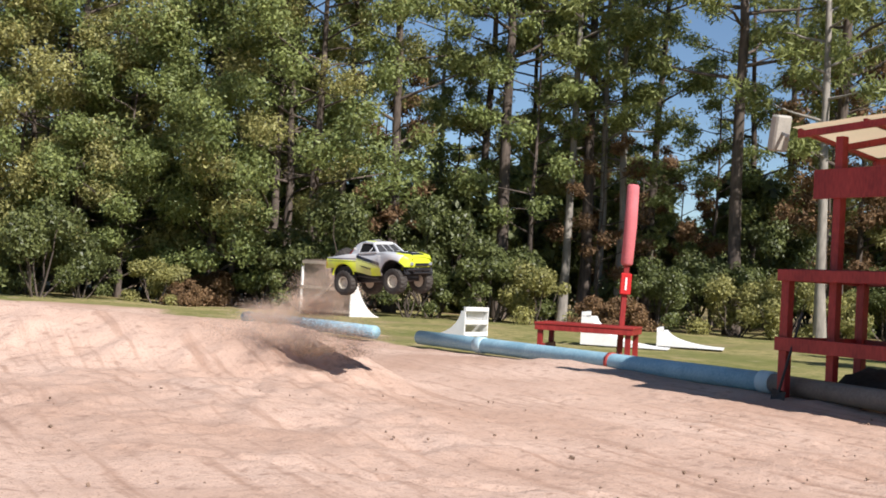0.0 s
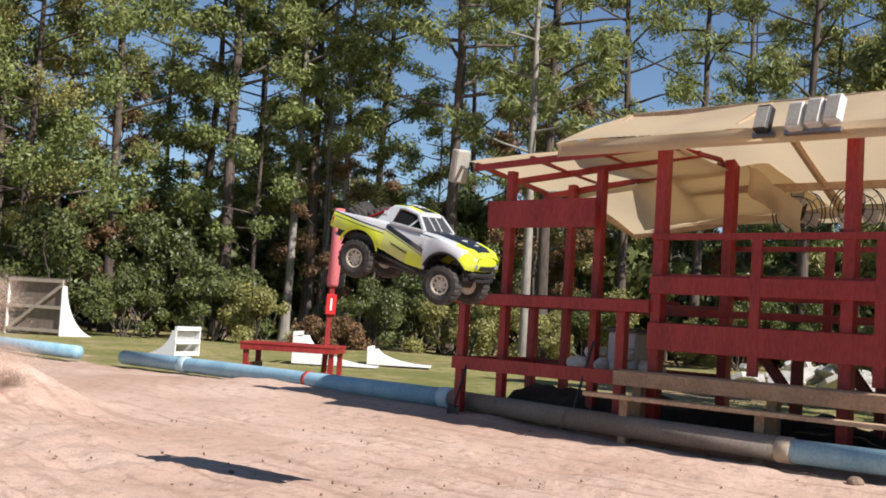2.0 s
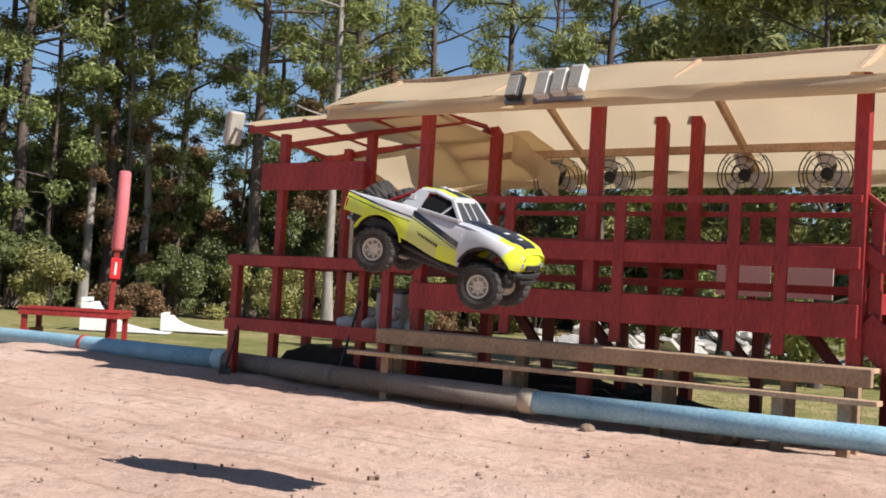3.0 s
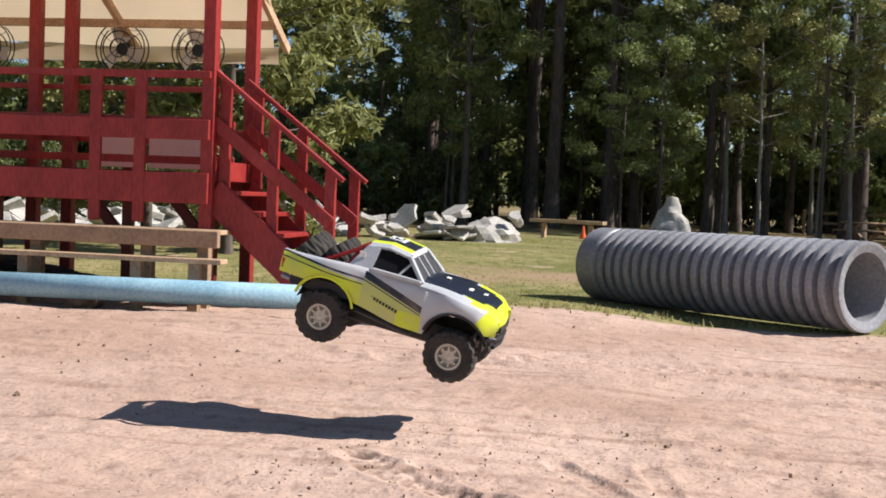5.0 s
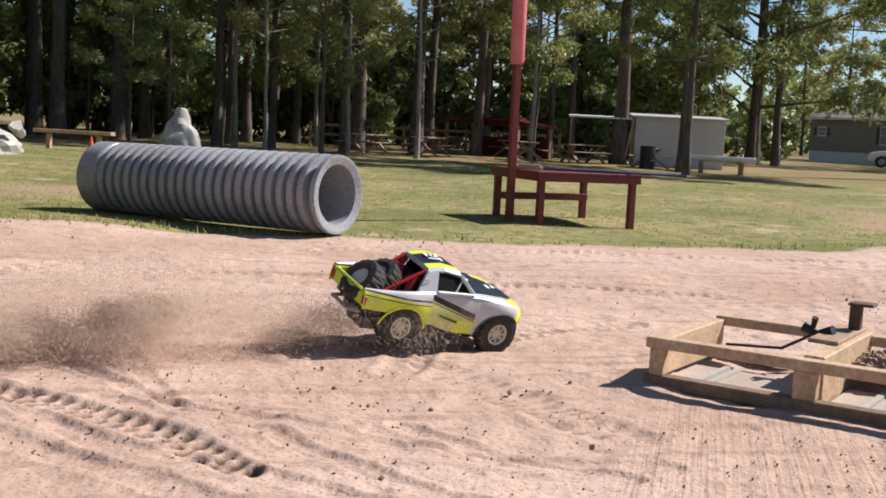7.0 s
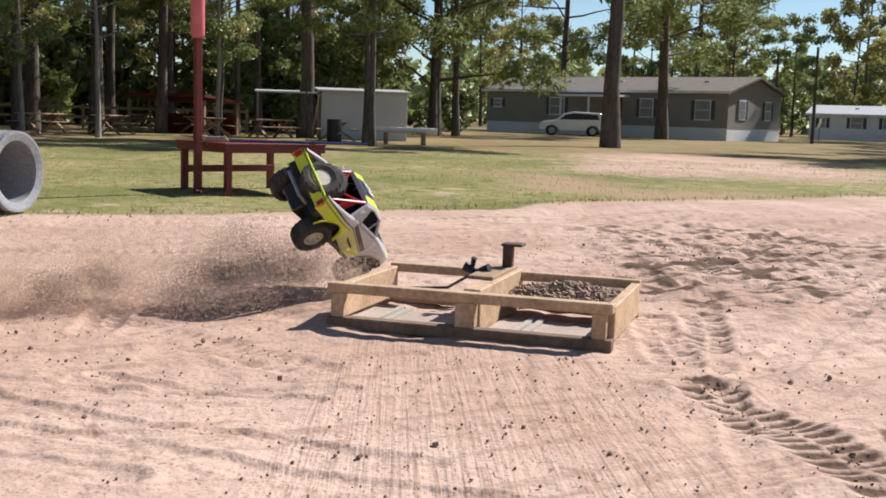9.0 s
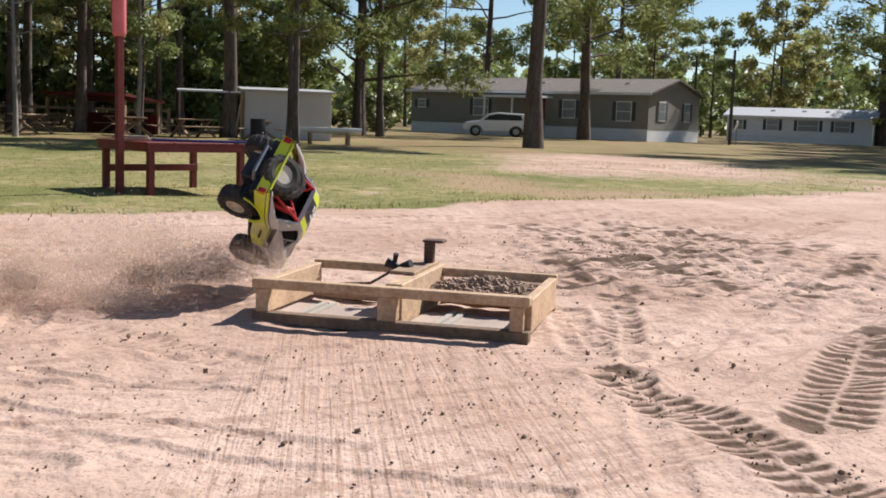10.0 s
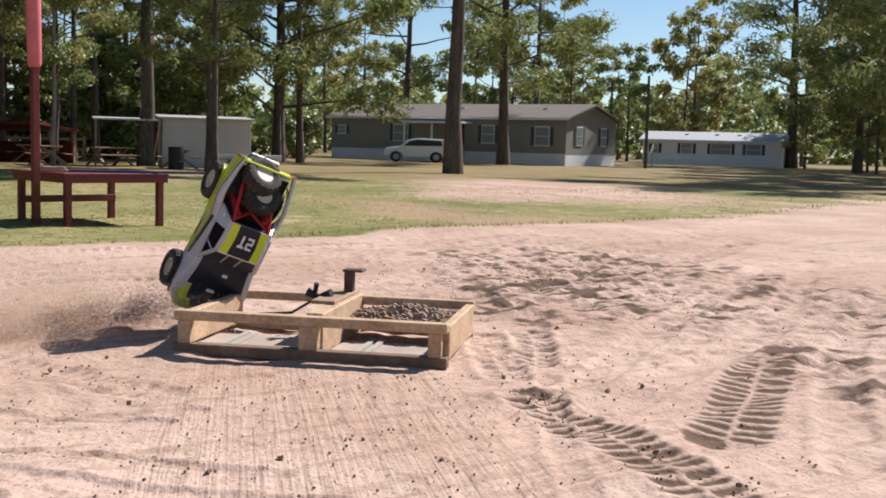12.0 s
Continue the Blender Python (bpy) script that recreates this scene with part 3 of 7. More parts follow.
def build_stand():
    st = thing("viewing_stand", STAND, "red-painted timber drivers stand on posts with tan canvas canopy and stairs", "stand")
    for u, v, z in ((-1.9, 0, 2.9), (0, 0, 2.92), (2.33, 0, 2.95), (-1.9, 1.25, 2.9), (0.05, 1.25, 2.93), (0.42, 1.25, 2.93), (2.33, 1.05, 2.9)):
        part("post", Geo().box(-0.055, -0.055, 0, 0.055, 0.055, z - 0.0), RED, st, bevel=0.005, m=pose(u, v, 0.04))
    for u in (-0.83, 0.31, 1.35, 1.75):
        part("rail_post", Geo().box(-0.05, -0.02, 0.75, 0.05, 0.02, 2.03), RED, st, bevel=0.004, m=pose(u, -0.08, 0))
    for u in (-0.83, 1.0):
        part("rail_post", Geo().box(-0.045, -0.02, 0.9, 0.045, 0.02, 2.0), RED, st, bevel=0.004, m=pose(u, 1.33, 0))
    for v, zs in ((-0.03, ((2.0, 0.06), (1.54, 0.17), (1.05, 0.26))), (1.25, ((2.0, 0.05), (1.54, 0.15), (1.05, 0.22)))):
        for z, h in zs:
            part("rail", Geo().box(-1.95, -0.02, -h / 2, 2.36, 0.02, h / 2), RED, st, bevel=0.004, m=pose(0, v - (0.045 if v < 0 else -0.085), z))
    for z in (1.3, 1.62):
        part("inner_rail", Geo().box(-1.95, -0.02, -0.035, 2.33, 0.02, 0.035), RED, st, bevel=0.003, m=pose(0, 0.62, z))
    part("counter", Geo().box(-1.9, -0.02, -0.02, 2.3, 0.25, 0.02), RED, st, bevel=0.004, m=pose(0, -0.02, 1.63))
    # deck, braces, under-posts, risers, shelf and rear booth rails take the darker red
    for i in range(14):
        v = 0.02 + i * 0.088
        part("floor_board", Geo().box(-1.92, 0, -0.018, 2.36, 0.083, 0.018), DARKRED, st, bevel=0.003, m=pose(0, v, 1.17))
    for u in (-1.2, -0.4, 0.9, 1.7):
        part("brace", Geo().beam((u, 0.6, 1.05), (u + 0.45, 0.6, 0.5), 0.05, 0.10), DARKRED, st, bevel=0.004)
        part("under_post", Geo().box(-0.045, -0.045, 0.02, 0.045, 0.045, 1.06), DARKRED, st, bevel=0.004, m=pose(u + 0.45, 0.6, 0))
    for u in (0.95, 1.52):
        part("white_panel", Geo().box(-0.26, -0.006, -0.19, 0.26, 0.006, 0.19), mat("pale_panel", (0.68, 0.5, 0.47), 0.7, 0.1), st, "faded pinkish-white board", m=pose(u, 1.22, 1.42))
    # stairs at the far end
    for v in (0.02, 0.86):
        part("stringer", Geo().beam((2.36, v, 1.02), (3.42, v, 0.08), 0.045, 0.27), RED, st, bevel=0.004)
        part("handrail", Geo().beam((2.36, v, 2.05), (3.50, v, 1.16), 0.07, 0.04), RED, st, "sunlit red handrail", bevel=0.004)
        part("lower_rail", Geo().beam((2.36, v, 1.62), (3.40, v, 0.80), 0.03, 0.11), RED, st, bevel=0.004)
        for u, z0, z1 in ((2.45, 0.9, 1.97), (2.88, 0.45, 1.63), (3.38, 0.05, 1.24)):
            part("baluster", Geo().box(-0.045, -0.03, z0, 0.045, 0.03, z1), RED, st, bevel=0.004, m=pose(u, v + 0.05, 0))
    for i in range(6):
        u = 2.40 + i * 0.195
        part("tread", Geo().box(-0.03, 0, -0.02, 0.20, 0.86, 0.02), RED, st, "scuffed red tread", bevel=0.005, m=pose(u, 0.01, 1.02 - i * 0.172))
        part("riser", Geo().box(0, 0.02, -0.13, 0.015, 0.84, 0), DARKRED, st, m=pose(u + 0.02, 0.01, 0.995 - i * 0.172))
    part("kick_board", Geo().box(0, 0, 0, 0.02, 0.9, 0.17), RED, st, bevel=0.003, m=pose(2.37, 0.02, 1.12))
    # lower booth at the near end
    for u, v, z in ((-4.45, 0, 1.37), (-2.3, 0, 1.37), (-4.45, 1.2, 1.37)):
        part("booth_post", Geo().box(-0.05, -0.045, 0.05, 0.05, 0.045, z), RED, st, bevel=0.004, m=pose(u, v, 0))
    for u, v, z in ((-3.95, 0.12, 2.75), (-2.9, 0.35, 2.75), (-3.95, 1.2, 2.75)):
        part("booth_post", Geo().box(-0.045, -0.045, 0.05, 0.045, 0.045, z), RED, st, bevel=0.004, m=pose(u, v, 0))
    for z, h in ((1.33, 0.12), (0.62, 0.14)):
        part("booth_rail", Geo().box(-4.52, -0.02, -h / 2, -1.95, 0.02, h / 2), RED, st, bevel=0.004, m=pose(0, -0.07, z))
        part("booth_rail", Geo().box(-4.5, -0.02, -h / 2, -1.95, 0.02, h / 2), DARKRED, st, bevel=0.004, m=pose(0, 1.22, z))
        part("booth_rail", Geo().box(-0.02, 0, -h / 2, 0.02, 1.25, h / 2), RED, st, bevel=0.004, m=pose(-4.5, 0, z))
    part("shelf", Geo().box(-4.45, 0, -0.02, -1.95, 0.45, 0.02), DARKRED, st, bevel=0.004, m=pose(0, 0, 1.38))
    part("sign_board", Geo().box(-4.22, -0.02, -0.15, -2.75, 0.02, 0.15), RED, st, "blank red sign board", bevel=0.004, m=pose(0, 0.06, 2.27))
    # roof over the booth, falling to its back
    back = lambda u: 2.65 + 0.115 * (u + 4.1)
    front = lambda u: 2.80 + 0.04 * (u + 4.42)
    at_v = lambda u, v: front(u) + (back(u) - front(u)) * v / 1.25
    for v in (0.02, 0.62, 1.25):
        part("roof_beam", Geo().beam((-4.42, v, at_v(-4.42, v)), (-1.9, v, at_v(-1.9, v)), 0.045, 0.07), RED, st, bevel=0.004)
    for u in (-4.4, -3.6, -2.8, -2.0):
        part("roof_beam", Geo().beam((u, 0.0, front(u) + 0.035), (u, 1.3, back(u) + 0.035), 0.045, 0.045), RED, st, bevel=0.004)
    part("canvas_panel", cloth((-4.46, -0.04, 2.87), (2.55, 0, 0.10), (0, 1.4, -0.17), 10, 6, 0.015), CANVAS, st, "sun-bleached tan canvas", smooth=True)
    part("canvas_panel", cloth((-3.95, 1.29, 2.63), (2.45, 0, 0.27), (0.38, 0.66, -0.40), 14, 6, 0.02), CANVAS, st, "sun-bleached tan canvas flap behind the booth", smooth=True)
    part("purlin", Geo().beam((-3.58, 1.97, 2.21), (-1.12, 1.97, 2.48), 0.04, 0.07), NEWWOOD, st, bevel=0.004)
    part("rafter", Geo().beam((-3.97, 1.27, 2.60), (-3.58, 1.99, 2.20), 0.04, 0.07), NEWWOOD, st, bevel=0.004)
    part("drape", cloth((-1.75, 1.30, 2.90), (0.55, 0.15, -0.45), (-0.05, 0.1, -0.30), 10, 5, 0.06), CANVAS, st, "torn tan canvas hanging loose", smooth=True)
    # main canopy: front slope, back slope, front valance
    part("canopy_front", cloth((-2.95, -0.38, 2.93), (5.68, 0, -0.02), (0.15, 0.95, 0.42), 24, 8, 0.03), CANVAS, st, smooth=True)
    part("canopy_back", cloth((-2.8, 0.57, 3.36), (5.4, 0, -0.02), (-0.35, 1.35, -0.85), 24, 8, 0.03), CANVAS, st, smooth=True)
    part("valance", cloth((-2.95, -0.39, 2.93), (5.68, 0, -0.03), (0.0, 0.03, -0.14), 40, 3, 0.035), CANVAS, st, "drooping tan canvas edge", smooth=True)
    part("valance", cloth((-3.1, 1.93, 2.5), (5.4, 0, 0.0), (0.0, 0.02, -0.17), 40, 3, 0.03), CANVAS, st, "drooping tan canvas edge", smooth=True)
    part("ridge_pole", Geo().beam((-2.7, 0.57, 3.33), (2.6, 0.57, 3.31), 0.05, 0.07), NEWWOOD, st, bevel=0.004)
    part("purlin", Geo().beam((-2.65, 1.55, 2.66), (2.4, 1.55, 2.66), 0.05, 0.08), NEWWOOD, st, bevel=0.004)
    part("purlin", Geo().beam((-2.9, -0.34, 2.87), (2.68, -0.34, 2.85), 0.05, 0.08), NEWWOOD, st, bevel=0.004)
    for u in (-2.7, -1.1, 0.7, 2.3):
        part("rafter", Geo().beam((u, 0.55, 3.30), (u + 0.1, 1.9, 2.46), 0.05, 0.09), NEWWOOD, st, bevel=0.004)
        part("rafter", Geo().beam((u, 0.55, 3.30), (u, -0.33, 2.86), 0.05, 0.09), NEWWOOD, st, bevel=0.004)
    return st


def cloth(o, a, b, na, nb, sag):
    """A thin sheet that sags between its supports."""
    g = Geo()
    o, a, b = Vector(o), Vector(a), Vector(b)
    n = a.cross(b).normalized()
    for j in range(nb + 1):
        for i in range(na + 1):
            s, t = i / na, j / nb
            k = sag * (math.sin(9.0 * s + 4 * t) * 0.5 + math.sin(23 * s + 2.0 * t) * 0.3) - sag * math.sin(math.pi * t) * abs(math.sin(math.pi * s * 4))
            g.v.append(tuple(o + a * s + b * t + n * k))
    w = na + 1
    g.f = [(j * w + i, j * w + i + 1, (j + 1) * w + i + 1, (j + 1) * w + i) for j in range(nb) for i in range(na)]
    return g


build_stand()


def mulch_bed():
    """Near-black heaped bed, added to give the shade under the stand, behind the pipe."""
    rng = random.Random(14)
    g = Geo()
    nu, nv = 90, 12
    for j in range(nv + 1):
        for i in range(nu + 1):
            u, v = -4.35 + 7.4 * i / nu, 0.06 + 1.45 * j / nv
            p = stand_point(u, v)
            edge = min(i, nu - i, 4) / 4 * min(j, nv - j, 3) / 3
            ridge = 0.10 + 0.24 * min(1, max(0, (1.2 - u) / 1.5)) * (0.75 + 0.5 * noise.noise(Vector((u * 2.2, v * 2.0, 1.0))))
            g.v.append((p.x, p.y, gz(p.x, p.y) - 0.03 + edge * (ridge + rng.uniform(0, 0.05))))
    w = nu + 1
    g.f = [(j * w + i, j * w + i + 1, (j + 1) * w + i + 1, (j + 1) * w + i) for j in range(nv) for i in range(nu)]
    # shade under the deck is put into this near-black colour
    bed = part("mulch_bed", g, mat("painted_shade_black", (0.022, 0.018, 0.015), 0.95, 0.5, 5, 0.8, 30), smooth=True)
    tagged(bed, "added near-black bed standing in for shade under the red stand", "mulch", kind="stuff")


mulch_bed()


def stand_fittings():
    # wall fans along the back of the canopy
    fan = thing("wall_fan", STAND @ pose(-1.35, 1.66, 2.40, 0, 0, 8), "black caged fan hanging under the canvas canopy", "fan", "fans on the stand")
    for r, y in ((0.26, -0.05), (0.26, 0.05), (0.17, -0.08), (0.17, 0.08), (0.09, -0.09)):
        part("cage_ring", Geo().lathe([(y - 0.005, r - 0.005), (y + 0.005, r - 0.005), (y + 0.005, r + 0.005), (y - 0.005, r + 0.005)], 24), BLACK, fan)
    spoke = Geo().beam((0.03, -0.09, 0), (0.26, -0.05, 0), 0.005, 0.005, (0, 1, 0.1)).mesh("spoke")
    for k in range(10):
        part("spoke", spoke, BLACK, fan, m=pose(0, 0, 0, 0, 36 * k, 0))
    for k in range(3):
        bl = Geo().add([(0.03, 0.01, -0.02), (0.10, 0.03, -0.09), (0.22, 0.03, -0.07), (0.22, -0.03, 0.08), (0.08, -0.01, 0.06)], [(0, 1, 2, 3, 4)])
        part("blade", bl, mat("grey_blade", (0.60, 0.58, 0.54), 0.5, 0.1), fan, m=pose(0, 0, 0, 0, 120 * k + 20, 0))
    part("motor", Geo().lathe([(-0.02, 0.0), (-0.02, 0.06), (0.12, 0.06), (0.12, 0.0)], 14, closed=False), BLACK, fan)
    part("bracket", Geo().beam((0, 0.1, 0), (0, 0.22, 0.2), 0.04, 0.04, (1, 0, 0)), BLACK, fan)
    for u in (-0.72, 0.75, 1.55):
        copy_thing(fan, STAND @ pose(u, 1.66, 2.42, 0, 0, 4 - 6 * u))
    # floodlights on the canopy's front edge
    for u, n in ((-0.62, 1), (-0.32, 3)):
        fl = thing("floodlight", STAND @ pose(u, -0.45, 2.97, -20, 0, 0), "grey floodlight bolted to the canopy edge", "lamp", "floodlights")
        for k in range(n):
            part("housing", Geo().box(-0.07, -0.05, -0.12, 0.07, 0.05, 0.13), mat("pale_grey_metal", (0.62, 0.6, 0.55), 0.5, 0.1) if n > 1 else BLACK, fl, bevel=0.015, m=pose(k * 0.165, 0, 0.02 * k))
            part("lens", Geo().box(-0.055, -0.058, -0.1, 0.055, -0.05, 0.1), PALEGREY, fl, m=pose(k * 0.165, 0, 0.02 * k))
        part("bracket", Geo().box(-0.1, 0.03, -0.14, 0.1 + 0.15 * (n - 1), 0.07, -0.10), STEEL, fl)
    sp = thing("loudspeaker", STAND @ pose(-4.62, -0.05, 2.83, 0, 12, -20), "white weatherproof loudspeaker on the booth roof corner", "speaker")
    part("cabinet", Geo().box(-0.06, -0.09, -0.2, 0.08, 0.09, 0.18), PALEGREY, sp, bevel=0.02)
    part("grille", Geo().box(-0.068, -0.07, -0.17, -0.06, 0.07, 0.15), mat("grey_grille", (0.3, 0.3, 0.3), 0.6), sp)
    part("bracket", Geo().beam((0.05, 0, 0), (0.2, 0, -0.02), 0.03, 0.03), STEEL, sp)
    # plank bench in front
    be = thing("plank_bench", STAND @ pose(0.12, -0.16, 0), "long weathered plank bench in front of the red stand", "bench")
    part("top_plank", Geo().box(-2.3, -0.03, -0.07, 2.42, 0.03, 0.07), LUMBER, be, bevel=0.006, m=pose(0, -0.1, 0.635))
    part("seat", Geo().box(-2.3, 0, -0.02, 2.42, 0.22, 0.02), NEWWOOD, be, bevel=0.006, m=pose(0, -0.07, 0.69))
    part("foot_plank", Geo().box(-2.55, -0.08, -0.02, 2.5, 0.08, 0.02), NEWWOOD, be, bevel=0.004, m=pose(0, -0.18, 0.46))
    for u in (-2.1, -0.7, 0.75, 1.75, 2.25):
        part("leg", Geo().box(-0.05, -0.045, 0.0, 0.05, 0.045, 0.58), LUMBER, be, bevel=0.004, m=pose(u, 0.03, 0.02))
        part("foot_leg", Geo().box(-0.045, -0.04, 0.0, 0.045, 0.04, 0.44), LUMBER, be, bevel=0.004, m=pose(u, -0.18, 0.02))
    # gear kept in the booth
    bin_ = thing("storage_bin", STAND @ pose(-2.55, 0.5, 0.69), "grey plastic storage bin on the booth floor", "bin")
    part("body", Geo().box(-0.18, -0.15, 0, 0.18, 0.15, 0.38), mat("grey_bin", (0.33, 0.34, 0.36), 0.5, 0.1), bin_, bevel=0.02)
    part("lid", Geo().box(-0.2, -0.17, 0.38, 0.2, 0.17, 0.42), mat("dark_lid", (0.06, 0.06, 0.07), 0.5, 0.1), bin_, bevel=0.01)
    rngb = random.Random(3)
    for k in range(7):
        bag = thing("sandbag", STAND @ pose(-3.1 + 0.16 * k, 0.35 + 0.1 * (k % 2), 0.72 + 0.12 * (k % 3 == 1), rngb.uniform(-10, 10), 0, rngb.uniform(0, 180)), "small lumpy white bag in the booth", "bag", "bags in the booth")
        g = Geo().lathe([(-0.13, 0.01), (-0.11, 0.05), (0, 0.075), (0.11, 0.05), (0.13, 0.01)], 12, closed=False)
        part("bag_body", g, mat("pale_bag", (0.6, 0.58, 0.54), 0.8, 0.25, 12, 0.4, 30), bag, smooth=True)
    for u, s in ((-4.35, 0.25), (-2.75, 0.3)):
        sh = thing("shovel", STAND @ pose(u, -0.22, 0.04, -14, 6, 0), "shovel leaning against the red booth", "shovel", "leaning shovels")
        part("shaft", Geo().tube([(0, 0, 0.1), (0, 0, 0.95)], [0.014, 0.014], 8), BLACK, sh)
        part("blade", Geo().add([(-0.09, 0, 0.12), (0.09, 0, 0.12), (0.09, 0.02, 0), (0, 0.03, -0.05), (-0.09, 0.02, 0), (0, 0.03, 0.1)], [(0, 1, 5), (1, 2, 5), (2, 3, 5), (3, 4, 5), (4, 0, 5)]), BLACK, sh)


stand_fittings()


# ---- pipes along the track ----
def track_pipe(name, pts, r, material, label, collars=()):
    p0 = Vector(pts[0])
    t = thing(name, Matrix.Translation(p0), label, "pipe", "pipes along the track edge")
    rel = [Vector(p) - p0 for p in pts]
    part("barrel", Geo().tube(rel, [r] * len(rel), 20), material, t, smooth=True)
    for k, w, mm in collars:
        d = (rel[min(k + 1, len(rel) - 1)] - rel[max(k - 1, 0)]).normalized()
        part("collar", Geo().tube([rel[k] - d * w, rel[k] - d * w * 0.9, rel[k] + d * w * 0.9, rel[k] + d * w], [r * 1.02, r * 1.12, r * 1.12, r * 1.02], 20), mm, t, smooth=True)


def on_stand(u, v, z):
    return tuple(stand_point(u, v, z))


PALEBLUE = mat("pale_blue_collar", (0.45, 0.62, 0.68), 0.5, 0.1)
REDTAPE = mat("red_tape", (0.35, 0.05, 0.04), 0.6, 0.1)
track_pipe("drain_pipe", [(-4.6, 24.9, 0.12), (-3.2, 23.4, 0.12), (-1.75, 21.4, 0.12)], 0.115, BLUEPVC, "sun-faded blue plastic pipe laid along the dirt track")
track_pipe("drain_pipe", [(-0.95, 20.4, 0.13), (0.0, 18.9, 0.14), (1.6, 16.45, 0.15), (2.95, 14.15, 0.17)], 0.112, BLUEPVC, "sun-faded blue plastic pipe with red tape band and pale collar",
           ((1, 0.10, PALEBLUE), (3, 0.09, PALEBLUE), (2, 0.03, REDTAPE)))
track_pipe("drain_pipe", [(2.98, 14.1, 0.17), on_stand(-2.7, -0.25, 0.19)], 0.105, GREYPVC, "dusty grey pipe section along the dirt track")
track_pipe("drain_pipe", [on_stand(-2.68, -0.25, 0.19), on_stand(-0.25, -0.55, 0.20)], 0.105, GREYPVC, "dusty grey pipe section along the dirt track")
track_pipe("drain_pipe", [on_stand(-0.23, -0.55, 0.20), on_stand(1.8, -0.55, 0.215), on_stand(3.98, -0.52, 0.23)], 0.098, BLUEPVC, "sun-faded blue plastic pipe in front of the stand",
           ((0, 0.07, mat("tan_collar", (0.4, 0.33, 0.24), 0.7)), (2, 0.06, BLUEPVC)))


# ---- culvert ----
def culvert():
    a, b = Vector((10.50, 3.69, 0.42)), Vector((11.36, 7.00, 0.385))
    L = (b - a).length
    t = thing("culvert_pipe", look(a, b) @ pose(0, 0, 0), "large grey corrugated plastic culvert pipe lying on the lawn", "pipe")
    prof = []
    n = 22
    x0, x1 = 0.12, L - 0.32
    prof += [(0.0, 0.385), (0.0, 0.41), (0.05, 0.415), (0.07, 0.375)]
    for i in range(n):
        p, s = x0 + (x1 - x0) * i / n, (x1 - x0) / n
        prof += [(p + 0.13 * s, 0.328), (p + 0.22 * s, 0.406), (p + 0.34 * s, 0.415), (p + 0.66 * s, 0.415), (p + 0.78 * s, 0.406), (p + 0.87 * s, 0.328)]
    prof += [(x1 + 0.03, 0.405), (x1 + 0.06, 0.415), (L - 0.02, 0.415), (L, 0.40), (L, 0.314), (0.02, 0.314)]
    g = Geo().lathe([(-p, 0.97 * r) for p, r in prof], 96, axis="z")
    part("wall", g, HDPE, t)


culvert()


# ---- red tables with flag poles ----
def pole_table(name, m, w, d, h, low, pole_at, pole_h, label, mat_):
    t = thing(name, m, label, "table")
    for i in range(4):
        part("top_board", Geo().box(-w / 2, 0, h - 0.03, w / 2, d / 4 - 0.006, h), mat_, t, bevel=0.004, m=pose(0, -d / 2 + i * d / 4, 0))
    for s in (-1, 1):
        part("apron", Geo().box(-w / 2 + 0.01, -0.018, h - 0.12, w / 2 - 0.01, 0.018, h - 0.031), mat_, t, bevel=0.003, m=pose(0, s * (d / 2 - 0.03), 0))
        part("apron", Geo().box(-0.018, -d / 2 + 0.02, h - 0.12, 0.018, d / 2 - 0.02, h - 0.031), mat_, t, bevel=0.003, m=pose(s * (w / 2 - 0.03), 0, 0))
        for q in (-1, 1):
            part("leg", Geo().box(-0.04, -0.04, -0.06, 0.04, 0.04, h - 0.031), mat_, t, bevel=0.004, m=pose(s * (w / 2 - 0.09), q * (d / 2 - 0.09), 0))
    part("stretcher", Geo().box(-0.02, -d / 2 + 0.06, low, 0.02, d / 2 - 0.06, low + 0.09), mat_, t, bevel=0.003, m=pose(-(w / 2 - 0.14), 0, 0))
    return t


def flag_pole(m, z0, z1, z2, label, mat_, bulge=0.06):
    t = thing("marker_pole", m, label, "pole", "pink-topped marker poles")
    part("shaft", Geo().box(-0.042, -0.042, -0.06, 0.042, 0.042, z1 + 0.1), mat_, t, bevel=0.005)
    part("foam_sleeve", Geo().tube([(0, 0, z1), (0, 0, z1 + 0.04), (0.01, 0, (z1 + z2) / 2), (0, 0, z2 - 0.03), (0, 0, z2)], [bulge, bulge * 1.3, bulge * 1.35, bulge * 1.3, bulge], 16), PINK, t, "faded pink foam sleeve", smooth=True)
    return t


pole_table("red_table", pose(1.72, 19.75, 0.0, 0, 0, -18), 1.55, 1.0, 0.52, 0.1, None, 0, "low red-painted timber table at the track edge", RED)
fp = flag_pole(pose(2.23, 19.85, 0.0, 0, 2.0, 0), 0, 1.48, 2.78, "red post with a pink foam top beside a red table", RED, 0.075)
box = part("call_box", Geo().box(-0.085, -0.09, 1.02, 0.085, -0.03, 1.36), mat("bright_red", (0.55, 0.02, 0.02), 0.5, 0.1), fp, "bright red number plate box", bevel=0.01)
part("numeral_bar", Geo().box(-0.015, -0.096, 1.09, 0.015, -0.091, 1.29), WHITE, box)
pole_table("red_table", pose(14.27, 2.16, 0.04, 0, 0, 219.8), 1.40, 1.46, 0.64, 0.22, None, 0, "maroon-painted timber table on the lawn", DARKRED)
flag_pole(pose(13.50, 2.66, 0.0, 0, 0.6, 40), 0, 1.95, 3.5, "dark red post with a pink foam top at a maroon table", DARKRED, 0.065)
rod = thing("blue_rod", pose(14.0, 1.75, 0.684, 0, 0, 100), "dark blue rod lying on the maroon table", "rod")
